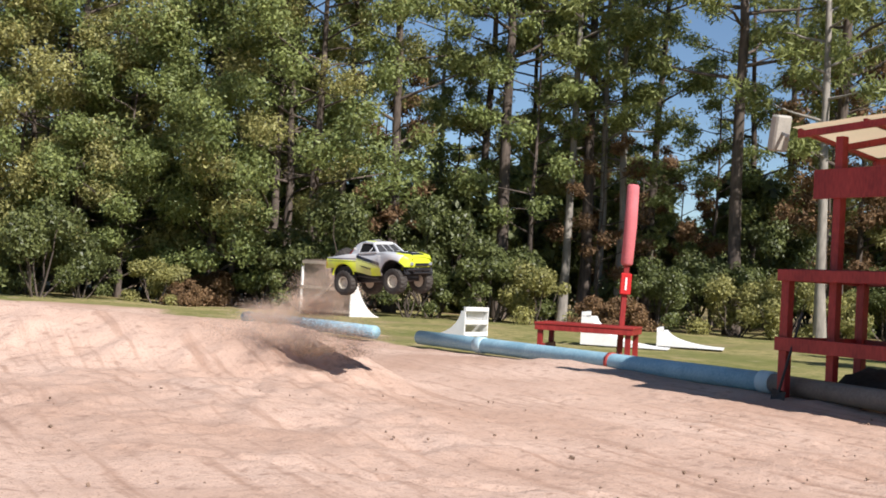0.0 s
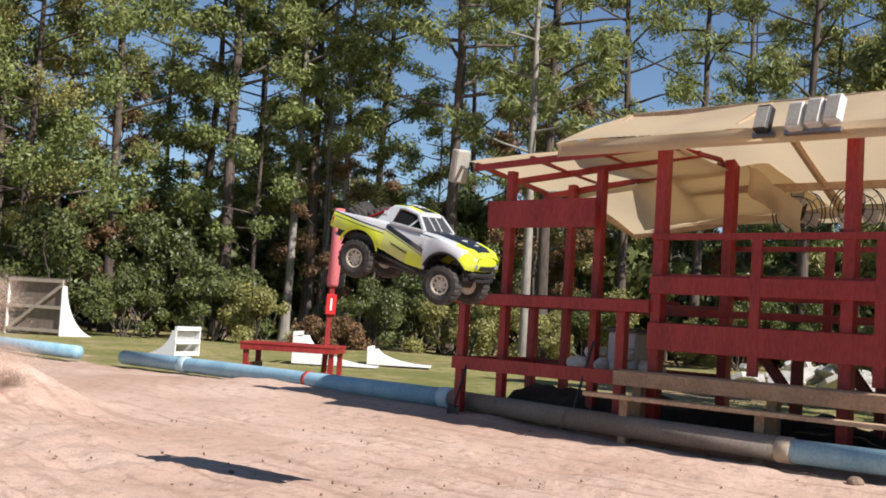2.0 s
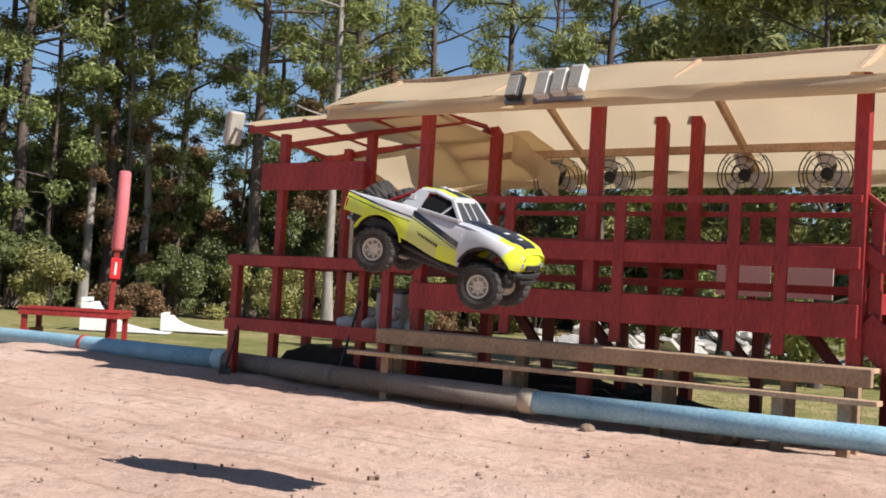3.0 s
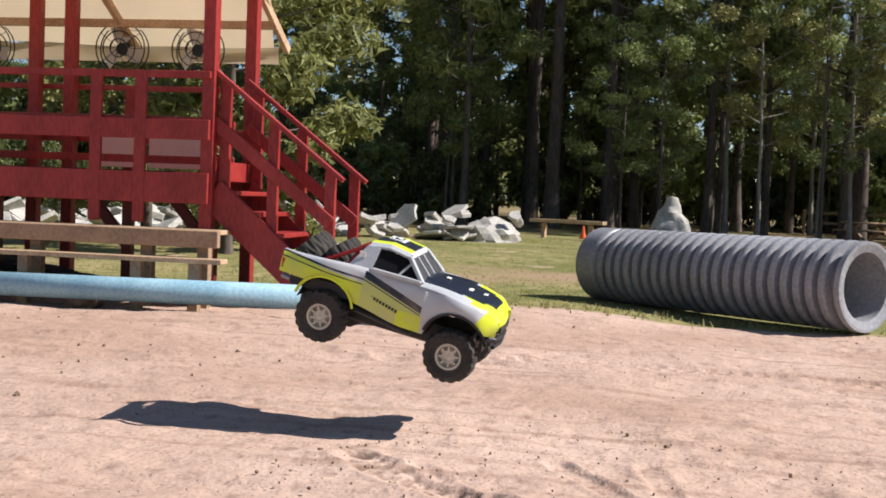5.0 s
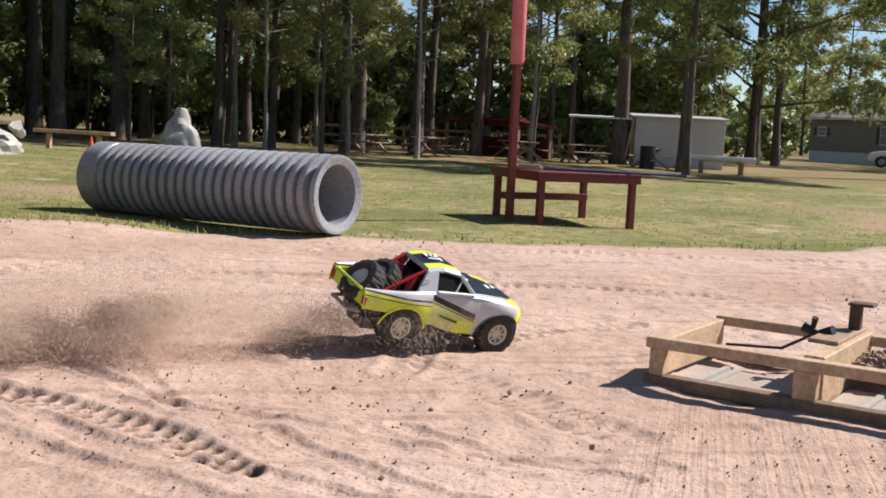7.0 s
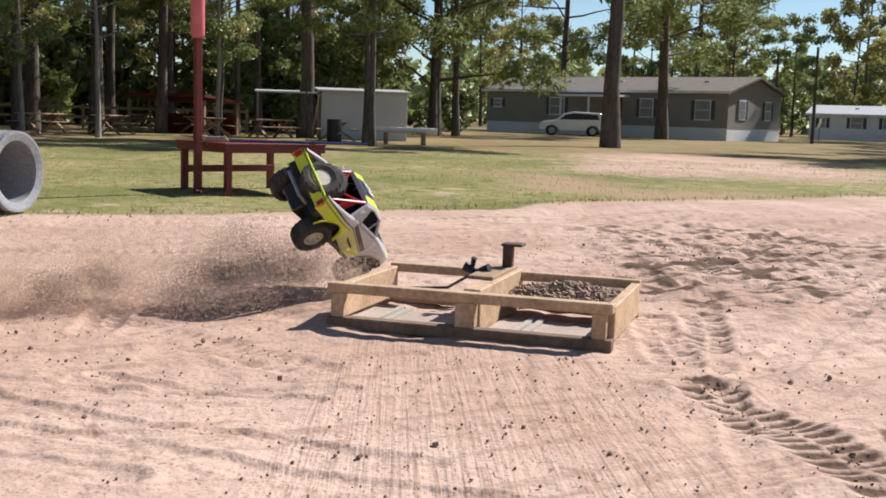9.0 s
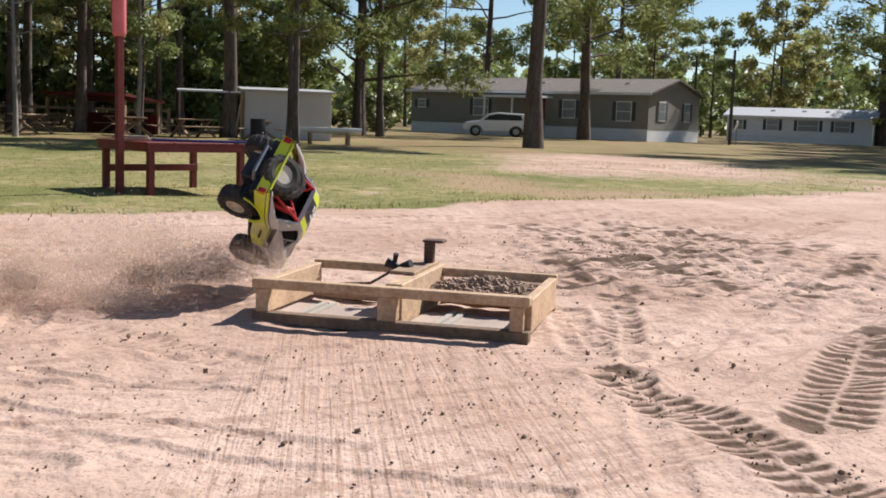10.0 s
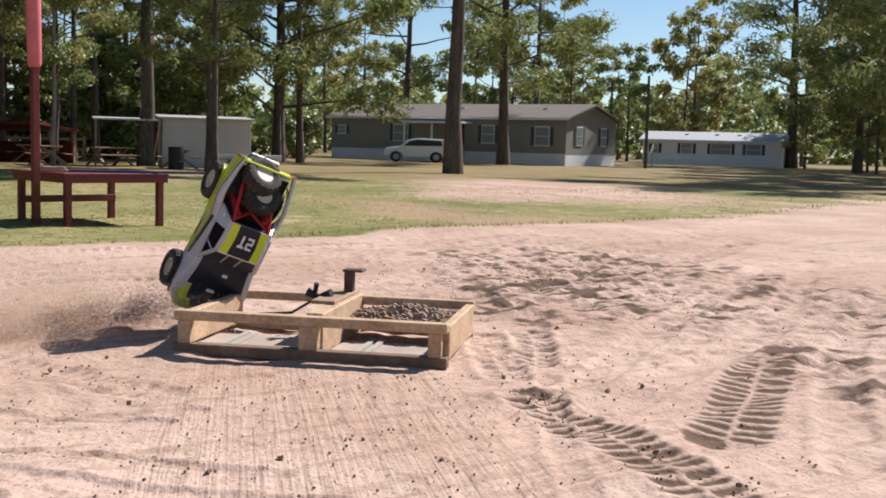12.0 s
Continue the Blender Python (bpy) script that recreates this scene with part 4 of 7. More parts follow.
part("rod_body", Geo().tube([(-1.15, 0, 0.012), (1.0, 0, 0.012)], [0.016, 0.016], 8), mat("blue_plastic", (0.03, 0.04, 0.16), 0.4, 0.1), rod)
seat = thing("folded_boards", pose(13.85, 2.52, 0.684, 0, 0, 100), "small pale wooden boards stacked on the maroon table", "boards")
part("board", Geo().box(-0.16, -0.06, 0, 0.16, 0.06, 0.03), NEWWOOD, seat, bevel=0.003)
part("board", Geo().box(-0.13, -0.05, 0.03, 0.13, 0.05, 0.06), GREYWOOD, seat, bevel=0.003)


# ---- timber drag frame on the sand ----
def drag_frame():
    A, B = Vector((5.26, -0.06, 0)), Vector((4.86, -1.47, 0))
    along = (B - A).normalized()
    m = Matrix.Translation(A) @ Matrix.Rotation(math.atan2(along.y, along.x), 4, "Z") @ pose(0, 0, -0.01)
    t = thing("timber_drag_frame", m, "yellow pine timber drag frame with steel runners lying on sand", "frame")
    L, D, H = 1.47, 0.98, 0.235
    part("front_rail", Geo().box(0, -0.02, H - 0.05, L, 0.06, H), NEWWOOD, t, bevel=0.005)
    # sill colour holds both mud and the shade on its front
    part("front_sill", Geo().box(0, -0.02, 0.0, L, 0.06, 0.06), mat("muddy_shaded_timber", (0.20, 0.135, 0.09), 0.9, 0.4, 5, 0.5, 30), t, bevel=0.005)
    part("back_rail", Geo().box(0.0, D - 0.06, H - 0.055, L * 0.47, D, H - 0.005), NEWWOOD, t, bevel=0.005)
    part("back_rail", Geo().box(L * 0.53, D - 0.06, H - 0.055, L, D, H - 0.005), NEWWOOD, t, bevel=0.005)
    part("back_sill", Geo().box(0, D - 0.06, 0.0, L, D, 0.06), NEWWOOD, t, bevel=0.005)
    for x in (0.0, L - 0.05):
        part("end_board", Geo().box(x, 0.06, 0.04, x + 0.05, D - 0.06, H - 0.02), NEWWOOD, t, "sunlit pine end board", bevel=0.005)
    part("middle_beam", Geo().box(L * 0.5 - 0.03, 0.06, 0.02, L * 0.5 + 0.06, D - 0.0, H + 0.01), NEWWOOD, t, bevel=0.005)
    part("middle_cap", Geo().box(L * 0.5 - 0.11, 0.40, H + 0.01, L * 0.5 + 0.03, D - 0.02, H + 0.03), LUMBER, t, bevel=0.004)
    part("block", Geo().box(L * 0.5 - 0.05, -0.016, 0.06, L * 0.5 + 0.05, 0.055, H - 0.05), NEWWOOD, t, bevel=0.005)
    for x in (0.02, L - 0.1):
        part("corner_block", Geo().box(x, -0.016, 0.06, x + 0.07, 0.05, H - 0.05), NEWWOOD, t, bevel=0.005)
    part("hitch_post", Geo().box(L * 0.5 - 0.030, D - 0.16, H + 0.03, L * 0.5 + 0.025, D - 0.10, H + 0.15), RUST, t, "dark brown hitch post", bevel=0.006)
    part("hitch_cap", Geo().box(L * 0.5 - 0.035, D - 0.18, H + 0.15, L * 0.5 + 0.085, D - 0.07, H + 0.165), RUST, t, bevel=0.004)
    tray = mat("grey_tray", (0.42, 0.33, 0.27), 0.7, 0.25, 4, 0.2)
    for x0, x1 in ((0.06, L * 0.5 - 0.04), (L * 0.5 + 0.07, L - 0.06)):
        part("tray", Geo().box(x0, 0.07, 0.02, x1, 0.5, 0.035), tray, t, "dusty grey sheet", bevel=0.003)
        for y in (0.2, 0.42):
            part("batten", Geo().box(x0 + 0.25 * y + 0.1, 0.07, 0.036, x0 + 0.25 * y + 0.13, 0.5, 0.05), PALEGREY, t)
    clamp = part("clamp", Geo().tube([(L * 0.37, 0.62, H + 0.05), (L * 0.42, 0.62, H + 0.02), (L * 0.47, 0.6, H + 0.05)], [0.03, 0.02, 0.025], 8), BLACK, t, "black iron clamp")
    part("clamp_handle", Geo().tube([(L * 0.40, 0.62, H + 0.04), (L * 0.41, 0.6, H + 0.10)], [0.012, 0.016], 8), BLACK, clamp)
    part("chain", Geo().tube([(0.1, D - 0.15, 0.1), (0.4, D - 0.2, 0.13), (0.62, D - 0.28, H + 0.03)], [0.008] * 3, 6), BLACK, t)
    # heap of clods behind the beam
    rng = random.Random(8)
    heap = Geo()
    for i in range(620):
        x, y = rng.uniform(0.545 * L, 0.955 * L), rng.uniform(0.50, D - 0.07)
        r = rng.uniform(0.006, 0.022)
        zc = 0.10 + 0.10 * math.exp(-((x / L - 0.75) / 0.24) ** 2 - ((y - 0.76) / 0.26) ** 2)
        mm = m @ pose(x, y, zc, rng.uniform(0, 360), rng.uniform(0, 360), 0)
        heap.box(-r, -r * 0.8, -r * 0.7, r, r * 0.8, r * 0.7, mm)
    base = Geo()
    for j in range(7):
        for i in range(9):
            x, y = L * (0.54 + 0.41 * i / 8), 0.52 + (D - 0.6) * j / 6
            base.v.append(tuple(m @ Vector((x, y, 0.07 + 0.11 * math.exp(-((x / L - 0.75) / 0.24) ** 2 - ((y - 0.76) / 0.26) ** 2)))))
    base.f = [(j * 9 + i, j * 9 + i + 1, (j + 1) * 9 + i + 1, (j + 1) * 9 + i) for j in range(6) for i in range(8)]
    heap.add(base.v, base.f)
    part("dirt_heap", heap, mat("dry_clods", (0.30, 0.205, 0.145), 0.95, 0.4, 8, 0.6, 40), None)
    tagged(bpy.data.objects["dirt_heap"], "heap of damp brown clods in the timber frame", "dirt", kind="stuff")


drag_frame()


def loose_clods():
    rng = random.Random(21)
    g = Geo()
    for i in range(2600):
        x, y = rng.uniform(0.6, 10.5), rng.uniform(-4.2, 9)
        u = rng.random()
        if u < 0.35:
            x, y = rng.uniform(2.3, 5.2), rng.uniform(-2.6, 3.4)
        elif u < 0.60:
            x, y = rng.uniform(6.0, 11.0), rng.gauss(-2.6, 0.9)
        elif u < 0.64:
            a = rng.random()
            x, y = 4.15 - 1.9 * a + rng.gauss(0, 0.12), -1.75 - 0.5 * a + rng.gauss(0, 0.13)
        if 4.7 < x < 6.3 and -1.9 < y < 0.2:
            continue
        if edge_distance(np.array([x]), np.array([y]), SAND_EDGE)[0] < 0.1:
            continue
        if u > 0.90:
            x, y = rng.uniform(-3.5, 5.0), rng.uniform(5.5, 12.5)
            if edge_distance(np.array([x]), np.array([y]), SAND_EDGE)[0] < 0.1:
                continue
        r = (1 + 1.0 * (y > 5)) * rng.uniform(0.0018, 0.0052) * (1 + 1.0 * (rng.random() < 0.07))
        g.box(-r, -r * 0.8, -r * 0.6, r, r * 0.8, r * 0.6, pose(x, y, gz(x, y) + 0.006, rng.uniform(0, 90), rng.uniform(0, 90), rng.uniform(0, 90)))
    tagged(part("clods", g, MUD), "small scattered clods on the sand", "dirt", kind="stuff")
    for x, y, s in ((5.75, 8.35, 0.16), (4.9, 9.0, 0.07)):
        bm = bmesh.new()
        bmesh.ops.create_icosphere(bm, subdivisions=2, radius=s)
        for v in bm.verts:
            v.co *= 1 + 0.35 * noise.noise(v.co * 9 + Vector((x, y, 0)))
            v.co.z *= 0.7
        me = bpy.data.meshes.new("clod")
        bm.to_mesh(me), bm.free()
        ob = part("clod", me, MUD, None, m=pose(x, y, gz(x, y) + s * 0.35))
        tagged(ob, "dark brown lump of packed dirt", "dirt clod")


loose_clods()


# ---- skate ramps in the distance ----
def curve_ramp(m, w, d, h, label, open_back=True, mat_=WHITE):
    t = thing("quarter_pipe_ramp", m, label, "ramp", "white ramps")
    n = 10
    arc = [(d * math.sin(a), h * (1 - math.cos(a))) for a in [i * math.pi / 2 / n * 0.92 for i in range(n + 1)]]
    for y in (-w / 2, w / 2):
        out = arc + [(arc[-1][0] + 0.12 * d, arc[-1][1]), (arc[-1][0] + 0.12 * d, 0.0)]
        part("side_panel", Geo().plate(out, 0.03, pose(0, y, 0)), mat_, t)
    face = Geo()
    for x, z in arc:
        face.v += [(x, -w / 2, z), (x, w / 2, z), (x + 0.01, -w / 2, z - 0.02), (x + 0.01, w / 2, z - 0.02)]
    for i in range(n):
        face.f += [(4 * i, 4 * i + 1, 4 * i + 5, 4 * i + 4), (4 * i + 2, 4 * i + 6, 4 * i + 7, 4 * i + 3)]
    part("riding_face", face, mat_, t)
    bx = arc[-1][0] + 0.1 * d
    for z in (0.1 * h, 0.5 * h, 0.95 * h):
        part("cross_bar", Geo().box(-0.03, -w / 2, -0.04, 0.03, w / 2, 0.04), mat_ if h < 1 else GREYWOOD, t, m=pose(bx, 0, z))
    if h > 1:
        part("diagonal", Geo().beam((bx, -w / 2, 0.1), (bx, w / 2, h * 0.9), 0.05, 0.08), GREYWOOD, t)
        part("backing", Geo().box(-0.01, -w / 2, 0.05, 0.01, w / 2, h), mat("brown_ply", (0.22, 0.17, 0.13), 0.8), t, m=pose(bx - 0.06, 0, 0))
    return t


curve_ramp(pose(-2.8, 32.2, 0.0, 0, 0, 233), 1.75, 1.25, 1.45, "tall white quarter-pipe ramp with brown plywood back")
curve_ramp(pose(-0.62, 24.85, 0.0, 0, 0, -37), 0.78, 0.80, 0.58, "small white wedge ramp with open shelves")
curve_ramp(pose(3.85, 23.9, 0.0, 0, 0, 165), 1.0, 1.5, 0.62, "low white launch ramp")
curve_ramp(pose(5.25, 25.2, 0.0, 0, 0, 165), 1.2, 1.2, 0.34, "low white curved ramp")


# ---- concrete rubble and plank seat ----
def rubble():
    rng = random.Random(5)
    spots = [(17.0 + 5.2 * s + rng.gauss(0, 0.6), 22.3 - 5.0 * s + rng.gauss(0, 0.6), s) for s in [i / 90 for i in range(-66, 95)]]
    for x, y, s in spots:
        t = thing("concrete_slab", pose(x + 0.2, y + 0.2, 0.06 + rng.random() ** 1.6 * (0.65 if s > 0 else 0.45), rng.uniform(-38, 38), rng.uniform(-38, 38), rng.uniform(0, 360)),
                  "broken grey concrete slab in a rubble pile", "rubble", "concrete rubble pile")
        n, R = rng.randint(5, 8), rng.uniform(0.18, 0.52)
        out = [(R * rng.uniform(0.6, 1.25) * math.cos(2 * math.pi * k / n), R * rng.uniform(0.5, 1.1) * math.sin(2 * math.pi * k / n)) for k in range(n)]
        part("slab", Geo().plate(out, rng.uniform(0.06, 0.15)), CONCRETE, t, bevel=0.012, m=pose(0, 0, 0, 90, 0, 0))
    bm = bmesh.new()
    bmesh.ops.create_icosphere(bm, subdivisions=3, radius=1.0)
    for v in bm.verts:
        v.co *= 1 + 0.25 * noise.noise(v.co * 2.1) + 0.1 * noise.noise(v.co * 6)
        v.co = Vector((v.co.x * 0.85, v.co.y * 0.8, max(v.co.z, -0.3) * 0.78))
    me = bpy.data.meshes.new("boulder")
    bm.to_mesh(me), bm.free()
    tagged(part("boulder", me, CONCRETE, None, m=pose(22.2, 17.4, 0.08, 0, 0, 30) @ Matrix.Diagonal((0.9, 0.9, 0.68, 1))), "large pale jagged boulder beside the rubble pile", "boulder")


rubble()
pb = thing("timber_bench", pose(27.5, 18.85, 0, 0, 0, 92), "simple pale timber plank seat at the edge of the woods", "bench")
part("seat", Geo().box(-1.25, -0.12, 0.44, 1.25, 0.12, 0.54), NEWWOOD, pb, bevel=0.006)
for u in (-0.8, 0.8):
    part("leg", Geo().box(-0.06, -0.06, -0.02, 0.06, 0.06, 0.42), NEWWOOD, pb, bevel=0.005, m=pose(u, 0, 0))
cn = thing("traffic_cone", pose(28.4, 18.9, 0), "small faded orange traffic cone near the plank seat", "cone")
part("cone_body", Geo().tube([(0, 0, 0), (0, 0, 0.03), (0, 0, 0.031), (0, 0, 0.38)], [0.13, 0.13, 0.09, 0.02], 14), mat("orange_plastic", (0.7, 0.12, 0.03), 0.5, 0.1), cn, smooth=False)
bm = bmesh.new()
bmesh.ops.create_cone(bm, segments=40, radius1=0.75, radius2=0.16, depth=1.35, cap_ends=True)
bmesh.ops.subdivide_edges(bm, edges=bm.edges[:], cuts=5, use_grid_fill=True)
for v in bm.verts:
    v.co += Vector((v.co.x, v.co.y, 0)) * 0.35 * noise.noise(v.co * 3.0) + Vector((0, 0, 0.08 * noise.noise(v.co * 4)))
me = bpy.data.meshes.new("rock_spire")
bm.to_mesh(me), bm.free()
tagged(part("rock_spire", me, CONCRETE, None, m=pose(29.8, 16.8, 0.62)), "pale grey conical rock pile at the edge of the woods", "rock")


# ---- trees ----
def leaf_mesh(name, centres, count, size, seed, material, flat=1.0, long=1.6):
    """Many small leaves strewn in soft clumps: centres are (x, y, z, radius)."""
    rng = np.random.default_rng(seed)
    c = np.array(centres)
    w = c[:, 3] ** 2
    pick = rng.choice(len(c), count, p=w / w.sum())
    d = rng.normal(0, 1, (count, 3))
    d /= np.linalg.norm(d, axis=1)[:, None]
    p = c[pick, :3] + d * (c[pick, 3] * rng.random(count) ** 0.58)[:, None] * np.array([1, 1, flat])
    # blades lie roughly in the clump's outer skin
    out = d + rng.normal(0, 0.75, (count, 3)) + np.array([0, 0, 0.35])
    a = np.cross(out, rng.normal(0, 1, (count, 3)))
    a /= np.linalg.norm(a, axis=1)[:, None]
    b = np.cross(out, a)
    b /= np.linalg.norm(b, axis=1)[:, None]
    s = size * rng.uniform(0.6, 1.3, count)[:, None]
    v = np.stack([p - a * s * long * 0.5 - b * s * 0.5, p - a * s * long * 0.4 + b * s * 0.5, p + a * s * long * 0.6], 1).reshape(-1, 3)
    me = bpy.data.meshes.new(name)
    me.from_pydata(v.tolist(), [], np.arange(count * 3).reshape(-1, 3).tolist())
    me.materials.append(material)
    return me


def limb(g, a, b, r0, r1, rng, n=6, bend=0.08):
    a, b = Vector(a), Vector(b)
    L = (b - a).length
    pts, off = [], Vector((0, 0, 0))
    k = 5
    for i in range(k + 1):
        t = i / k
        pts.append(a.lerp(b, t) + off)
        off += Vector((rng.uniform(-1, 1), rng.uniform(-1, 1), rng.uniform(-0.4, 0.4))) * L * bend / k
    g.tube(pts, [r0 + (r1 - r0) * i / k for i in range(k + 1)], n, caps=False)
    return pts


def make_tree(kind, seed, h, r, crown_from, spread, leaves, size, material, bark, tufts=22):
    rng = random.Random(seed)
    t = thing(kind, pose(0, 0, 0), TREE_LABEL[kind], "tree", TREE_GROUP[kind])
    g = Geo()
    lean = (rng.uniform(-0.03, 0.03) * h, rng.uniform(-0.03, 0.03) * h)
    n = 9
    trunk = [(lean[0] * (i / n) ** 1.5 + rng.uniform(-1, 1) * 0.05, lean[1] * (i / n) ** 1.5 + rng.uniform(-1, 1) * 0.05, -0.3 + (h + 0.3) * i / n) for i in range(n + 1)]
    rad = [r * (1.35 if i == 0 else 1.0) * (1 - 0.85 * i / n) for i in range(n + 1)]
    g.tube(trunk, rad, 9, caps=False)
    tips = []
    for i in range(tufts):
        s = crown_from + (1 - crown_from) * (i + rng.random()) / tufts
        j = min(int(s * n), n - 1)
        p = Vector(trunk[j]).lerp(Vector(trunk[j + 1]), s * n - j)
        a = i * 2.4 + rng.uniform(-0.5, 0.5)
        q = (s - crown_from) / (1 - crown_from)
        L = spread * (0.55 + 0.6 * math.sin(math.pi * min(1, q * 0.85 + 0.12))) * rng.uniform(0.65, 1.2)
        e = p + Vector((math.cos(a) * L, math.sin(a) * L, L * rng.uniform(0.05, 0.55)))
        pts = limb(g, p, e, r * 0.28 * (1 - 0.6 * q) + 0.01, 0.012, rng, 5, 0.25)
        tips.append((*pts[-1], spread * rng.uniform(0.20, 0.36)))
        tips.append((*pts[-2], spread * rng.uniform(0.16, 0.30)))
        if rng.random() < 0.6:
            tips.append((*(Vector(pts[-1]) + Vector((rng.uniform(-1, 1), rng.uniform(-1, 1), rng.uniform(-0.5, 0.7))) * spread * 0.3), spread * rng.uniform(0.14, 0.26)))
    for i in range(4):
        z = rng.uniform(0.3, max(0.31, crown_from)) * h
        a = rng.uniform(0, 6.28)
        limb(g, (lean[0] * (z / h) ** 1.5, lean[1] * (z / h) ** 1.5, z), (math.cos(a) * spread * 0.35, math.sin(a) * spread * 0.35, z + rng.uniform(-0.3, 0.6)), r * 0.14, 0.01, rng, 5, 0.3)
    part("trunk", g, bark, t, smooth=True)
    part("crown", leaf_mesh(kind + "_crown", tips, leaves, size, seed, material, 0.75, 1.6 if kind == "broadleaf_tree" else 3.4), None, t)
    return t


def make_bush(seed, h, w, leaves, size, material):
    rng = random.Random(seed)
    t = thing("bush", pose(0, 0, 0), TREE_LABEL["bush"], "bush", "undergrowth along the woods")
    g, tips = Geo(), []
    for i in range(16):
        a, R, z = rng.uniform(0, 6.28), w * 0.5 * rng.random() ** 0.6, h * rng.uniform(0.12, 0.95)
        R *= 1.0 - 0.45 * (z / h) ** 2
        e = (math.cos(a) * R, math.sin(a) * R, z)
        if i < 9:
            limb(g, (math.cos(a) * 0.15, math.sin(a) * 0.15, -0.1), e, 0.035, 0.01, rng, 5, 0.3)
        tips.append((*e, w * rng.uniform(0.10, 0.20)))
    part("stem", g, BARK, t, smooth=True)
    part("foliage", leaf_mesh("bush_foliage", tips, leaves, size, seed, material, 0.85), None, t)
    return t


TREE_LABEL = {"pine_tree": "tall slender pine with bare trunk and tufted crown", "broadleaf_tree": "leafy green broadleaf tree at the edge of the woods",
              "bush": "dense leafy undergrowth bush along the woods", "young_pine": "young pine with soft green needles to the ground"}
TREE_GROUP = {"pine_tree": "pines in the woods", "broadleaf_tree": "broadleaf trees in the woods", "young_pine": "young pines"}


def plant(protos, places, rng):
    """The first of each kind stands at the first place that asks for it; the rest are copies."""
    used = set()
    for k, x, y, s in places:
        m = pose(x, y, 0, 0, 0, rng.uniform(0, 360)) @ Matrix.Scale(1, 4)
        ob = protos[k]
        if k in used:
            ob = copy_thing(ob, m)
        ob.matrix_basis = m
        ob.scale = (s, s, s * rng.uniform(0.92, 1.1))
        used.add(k)
    for k, ob in enumerate(protos):
        if k not in used:
            for o in (*ob.children_recursive, ob):
                bpy.data.objects.remove(o)


def build_woods():
    rng = random.Random(11)
    ring = lambda a0, a1, r0, r1: (lambda a, R: (R * math.cos(a), R * math.sin(a)))(radians(rng.uniform(a0, a1)), rng.uniform(r0, r1))
    # pines of the wood behind the jump: low limbs, open tufts
    fine = [make_tree("pine_tree", 231 + i, h, r, cf, sp, 9500, 0.066, m, b, 30)
            for i, (h, r, cf, sp, b, m) in enumerate(((18, 0.19, 0.24, 2.3, BARK, NEEDLE), (17, 0.14, 0.30, 1.9, PALEBARK, NEEDLE), (20, 0.21, 0.36, 2.6, BARK, NEEDLE), (15, 0.12, 0.20, 1.8, BARK, OLIVE)))]
    P = []
    for k, x, y in ((0, -2.2, 37.4), (2, 1.2, 37.5), (1, 3.3, 38.3), (2, 4.0, 38.6), (1, 4.5, 38.9), (1, 5.1, 38.4), (0, 0.5, 39.5), (2, 7.8, 34.6), (1, 9.2, 31.2), (0, 10.5, 33.7), (3, 12.6, 38.0),
                    (0, 14.0, 36.0), (2, 17.0, 37.0), (0, 19.5, 34.5), (3, 22.0, 37.0), (2, 25.0, 35.0), (0, -6.0, 39.0), (3, -4.0, 38.2), (2, -8.5, 40.0), (3, 2.3, 40.5), (0, 6.4, 41.0), (1, -11.5, 38.5), (2, 28.0, 38.0)):
        P.append((k, x, y, rng.uniform(0.92, 1.1)))
    for i in range(8):
        P.append((rng.randrange(4), -16 + 46 * (i + rng.random()) / 8, rng.uniform(42, 50), rng.uniform(0.85, 1.1)))
    plant(fine, P, rng)
    # pines round the picnic ground
    pines = [make_tree("pine_tree", 31 + i, h, r, cf, sp, 7000, 0.095, NEEDLE, b, 24)
             for i, (h, r, cf, sp, b) in enumerate(((21, 0.22, 0.36, 2.9, BARK), (18, 0.17, 0.34, 2.5, PALEBARK), (24, 0.27, 0.42, 3.4, BARK), (17, 0.16, 0.28, 2.3, BARK)))]
    P = []
    for x, y in ((46.4, 6.3), (49.7, 9.9), (55.3, 10.0), (46.5, 12.4), (43.5, 14.1), (41.6, 16.5), (44.5, 17.0), (41.4, 19.5), (42.5, 22.0), (39.4, 20.8), (62.0, 0.4), (62.2, 1.6),
                 (63.5, 16.8), (65.8, 9.0), (41.7, 33.5), (46.1, 34.5), (55.9, 29.5), (55.4, 26.2), (59.1, 23.3), (52, 13.5), (57, 18), (36.5, 26.0), (33.0, 27.5), (48, 24)):
        P.append((rng.choice((0, 2, 3)), x, y, rng.uniform(0.9, 1.15)))
    P += [(3, 38.0, 2.8, 0.8), (3, 40.9, 3.3, 0.8)]
    for i in range(13):
        P.append((rng.randrange(4), *ring(8, 60, 54, 78), rng.uniform(0.85, 1.15)))
    for i in range(8):
        P.append((rng.choice((0, 2)), *ring(30, 43, 45, 60), rng.uniform(0.9, 1.1)))
    for i in range(7):
        P.append((rng.choice((0, 2)), *ring(30, 58, 48, 62), rng.uniform(0.9, 1.1)))
    plant(pines, P, rng)
    # great pines on the lawn by the houses
    bigs = [make_tree("pine_tree", 71 + i, h, r, cf, sp, 15000, 0.15, NEEDLE, BARK, 26) for i, (h, r, cf, sp) in enumerate(((24, 0.36, 0.36, 5.0), (24, 0.40, 0.24, 6.4), (20, 0.38, 0.12, 6.0)))]
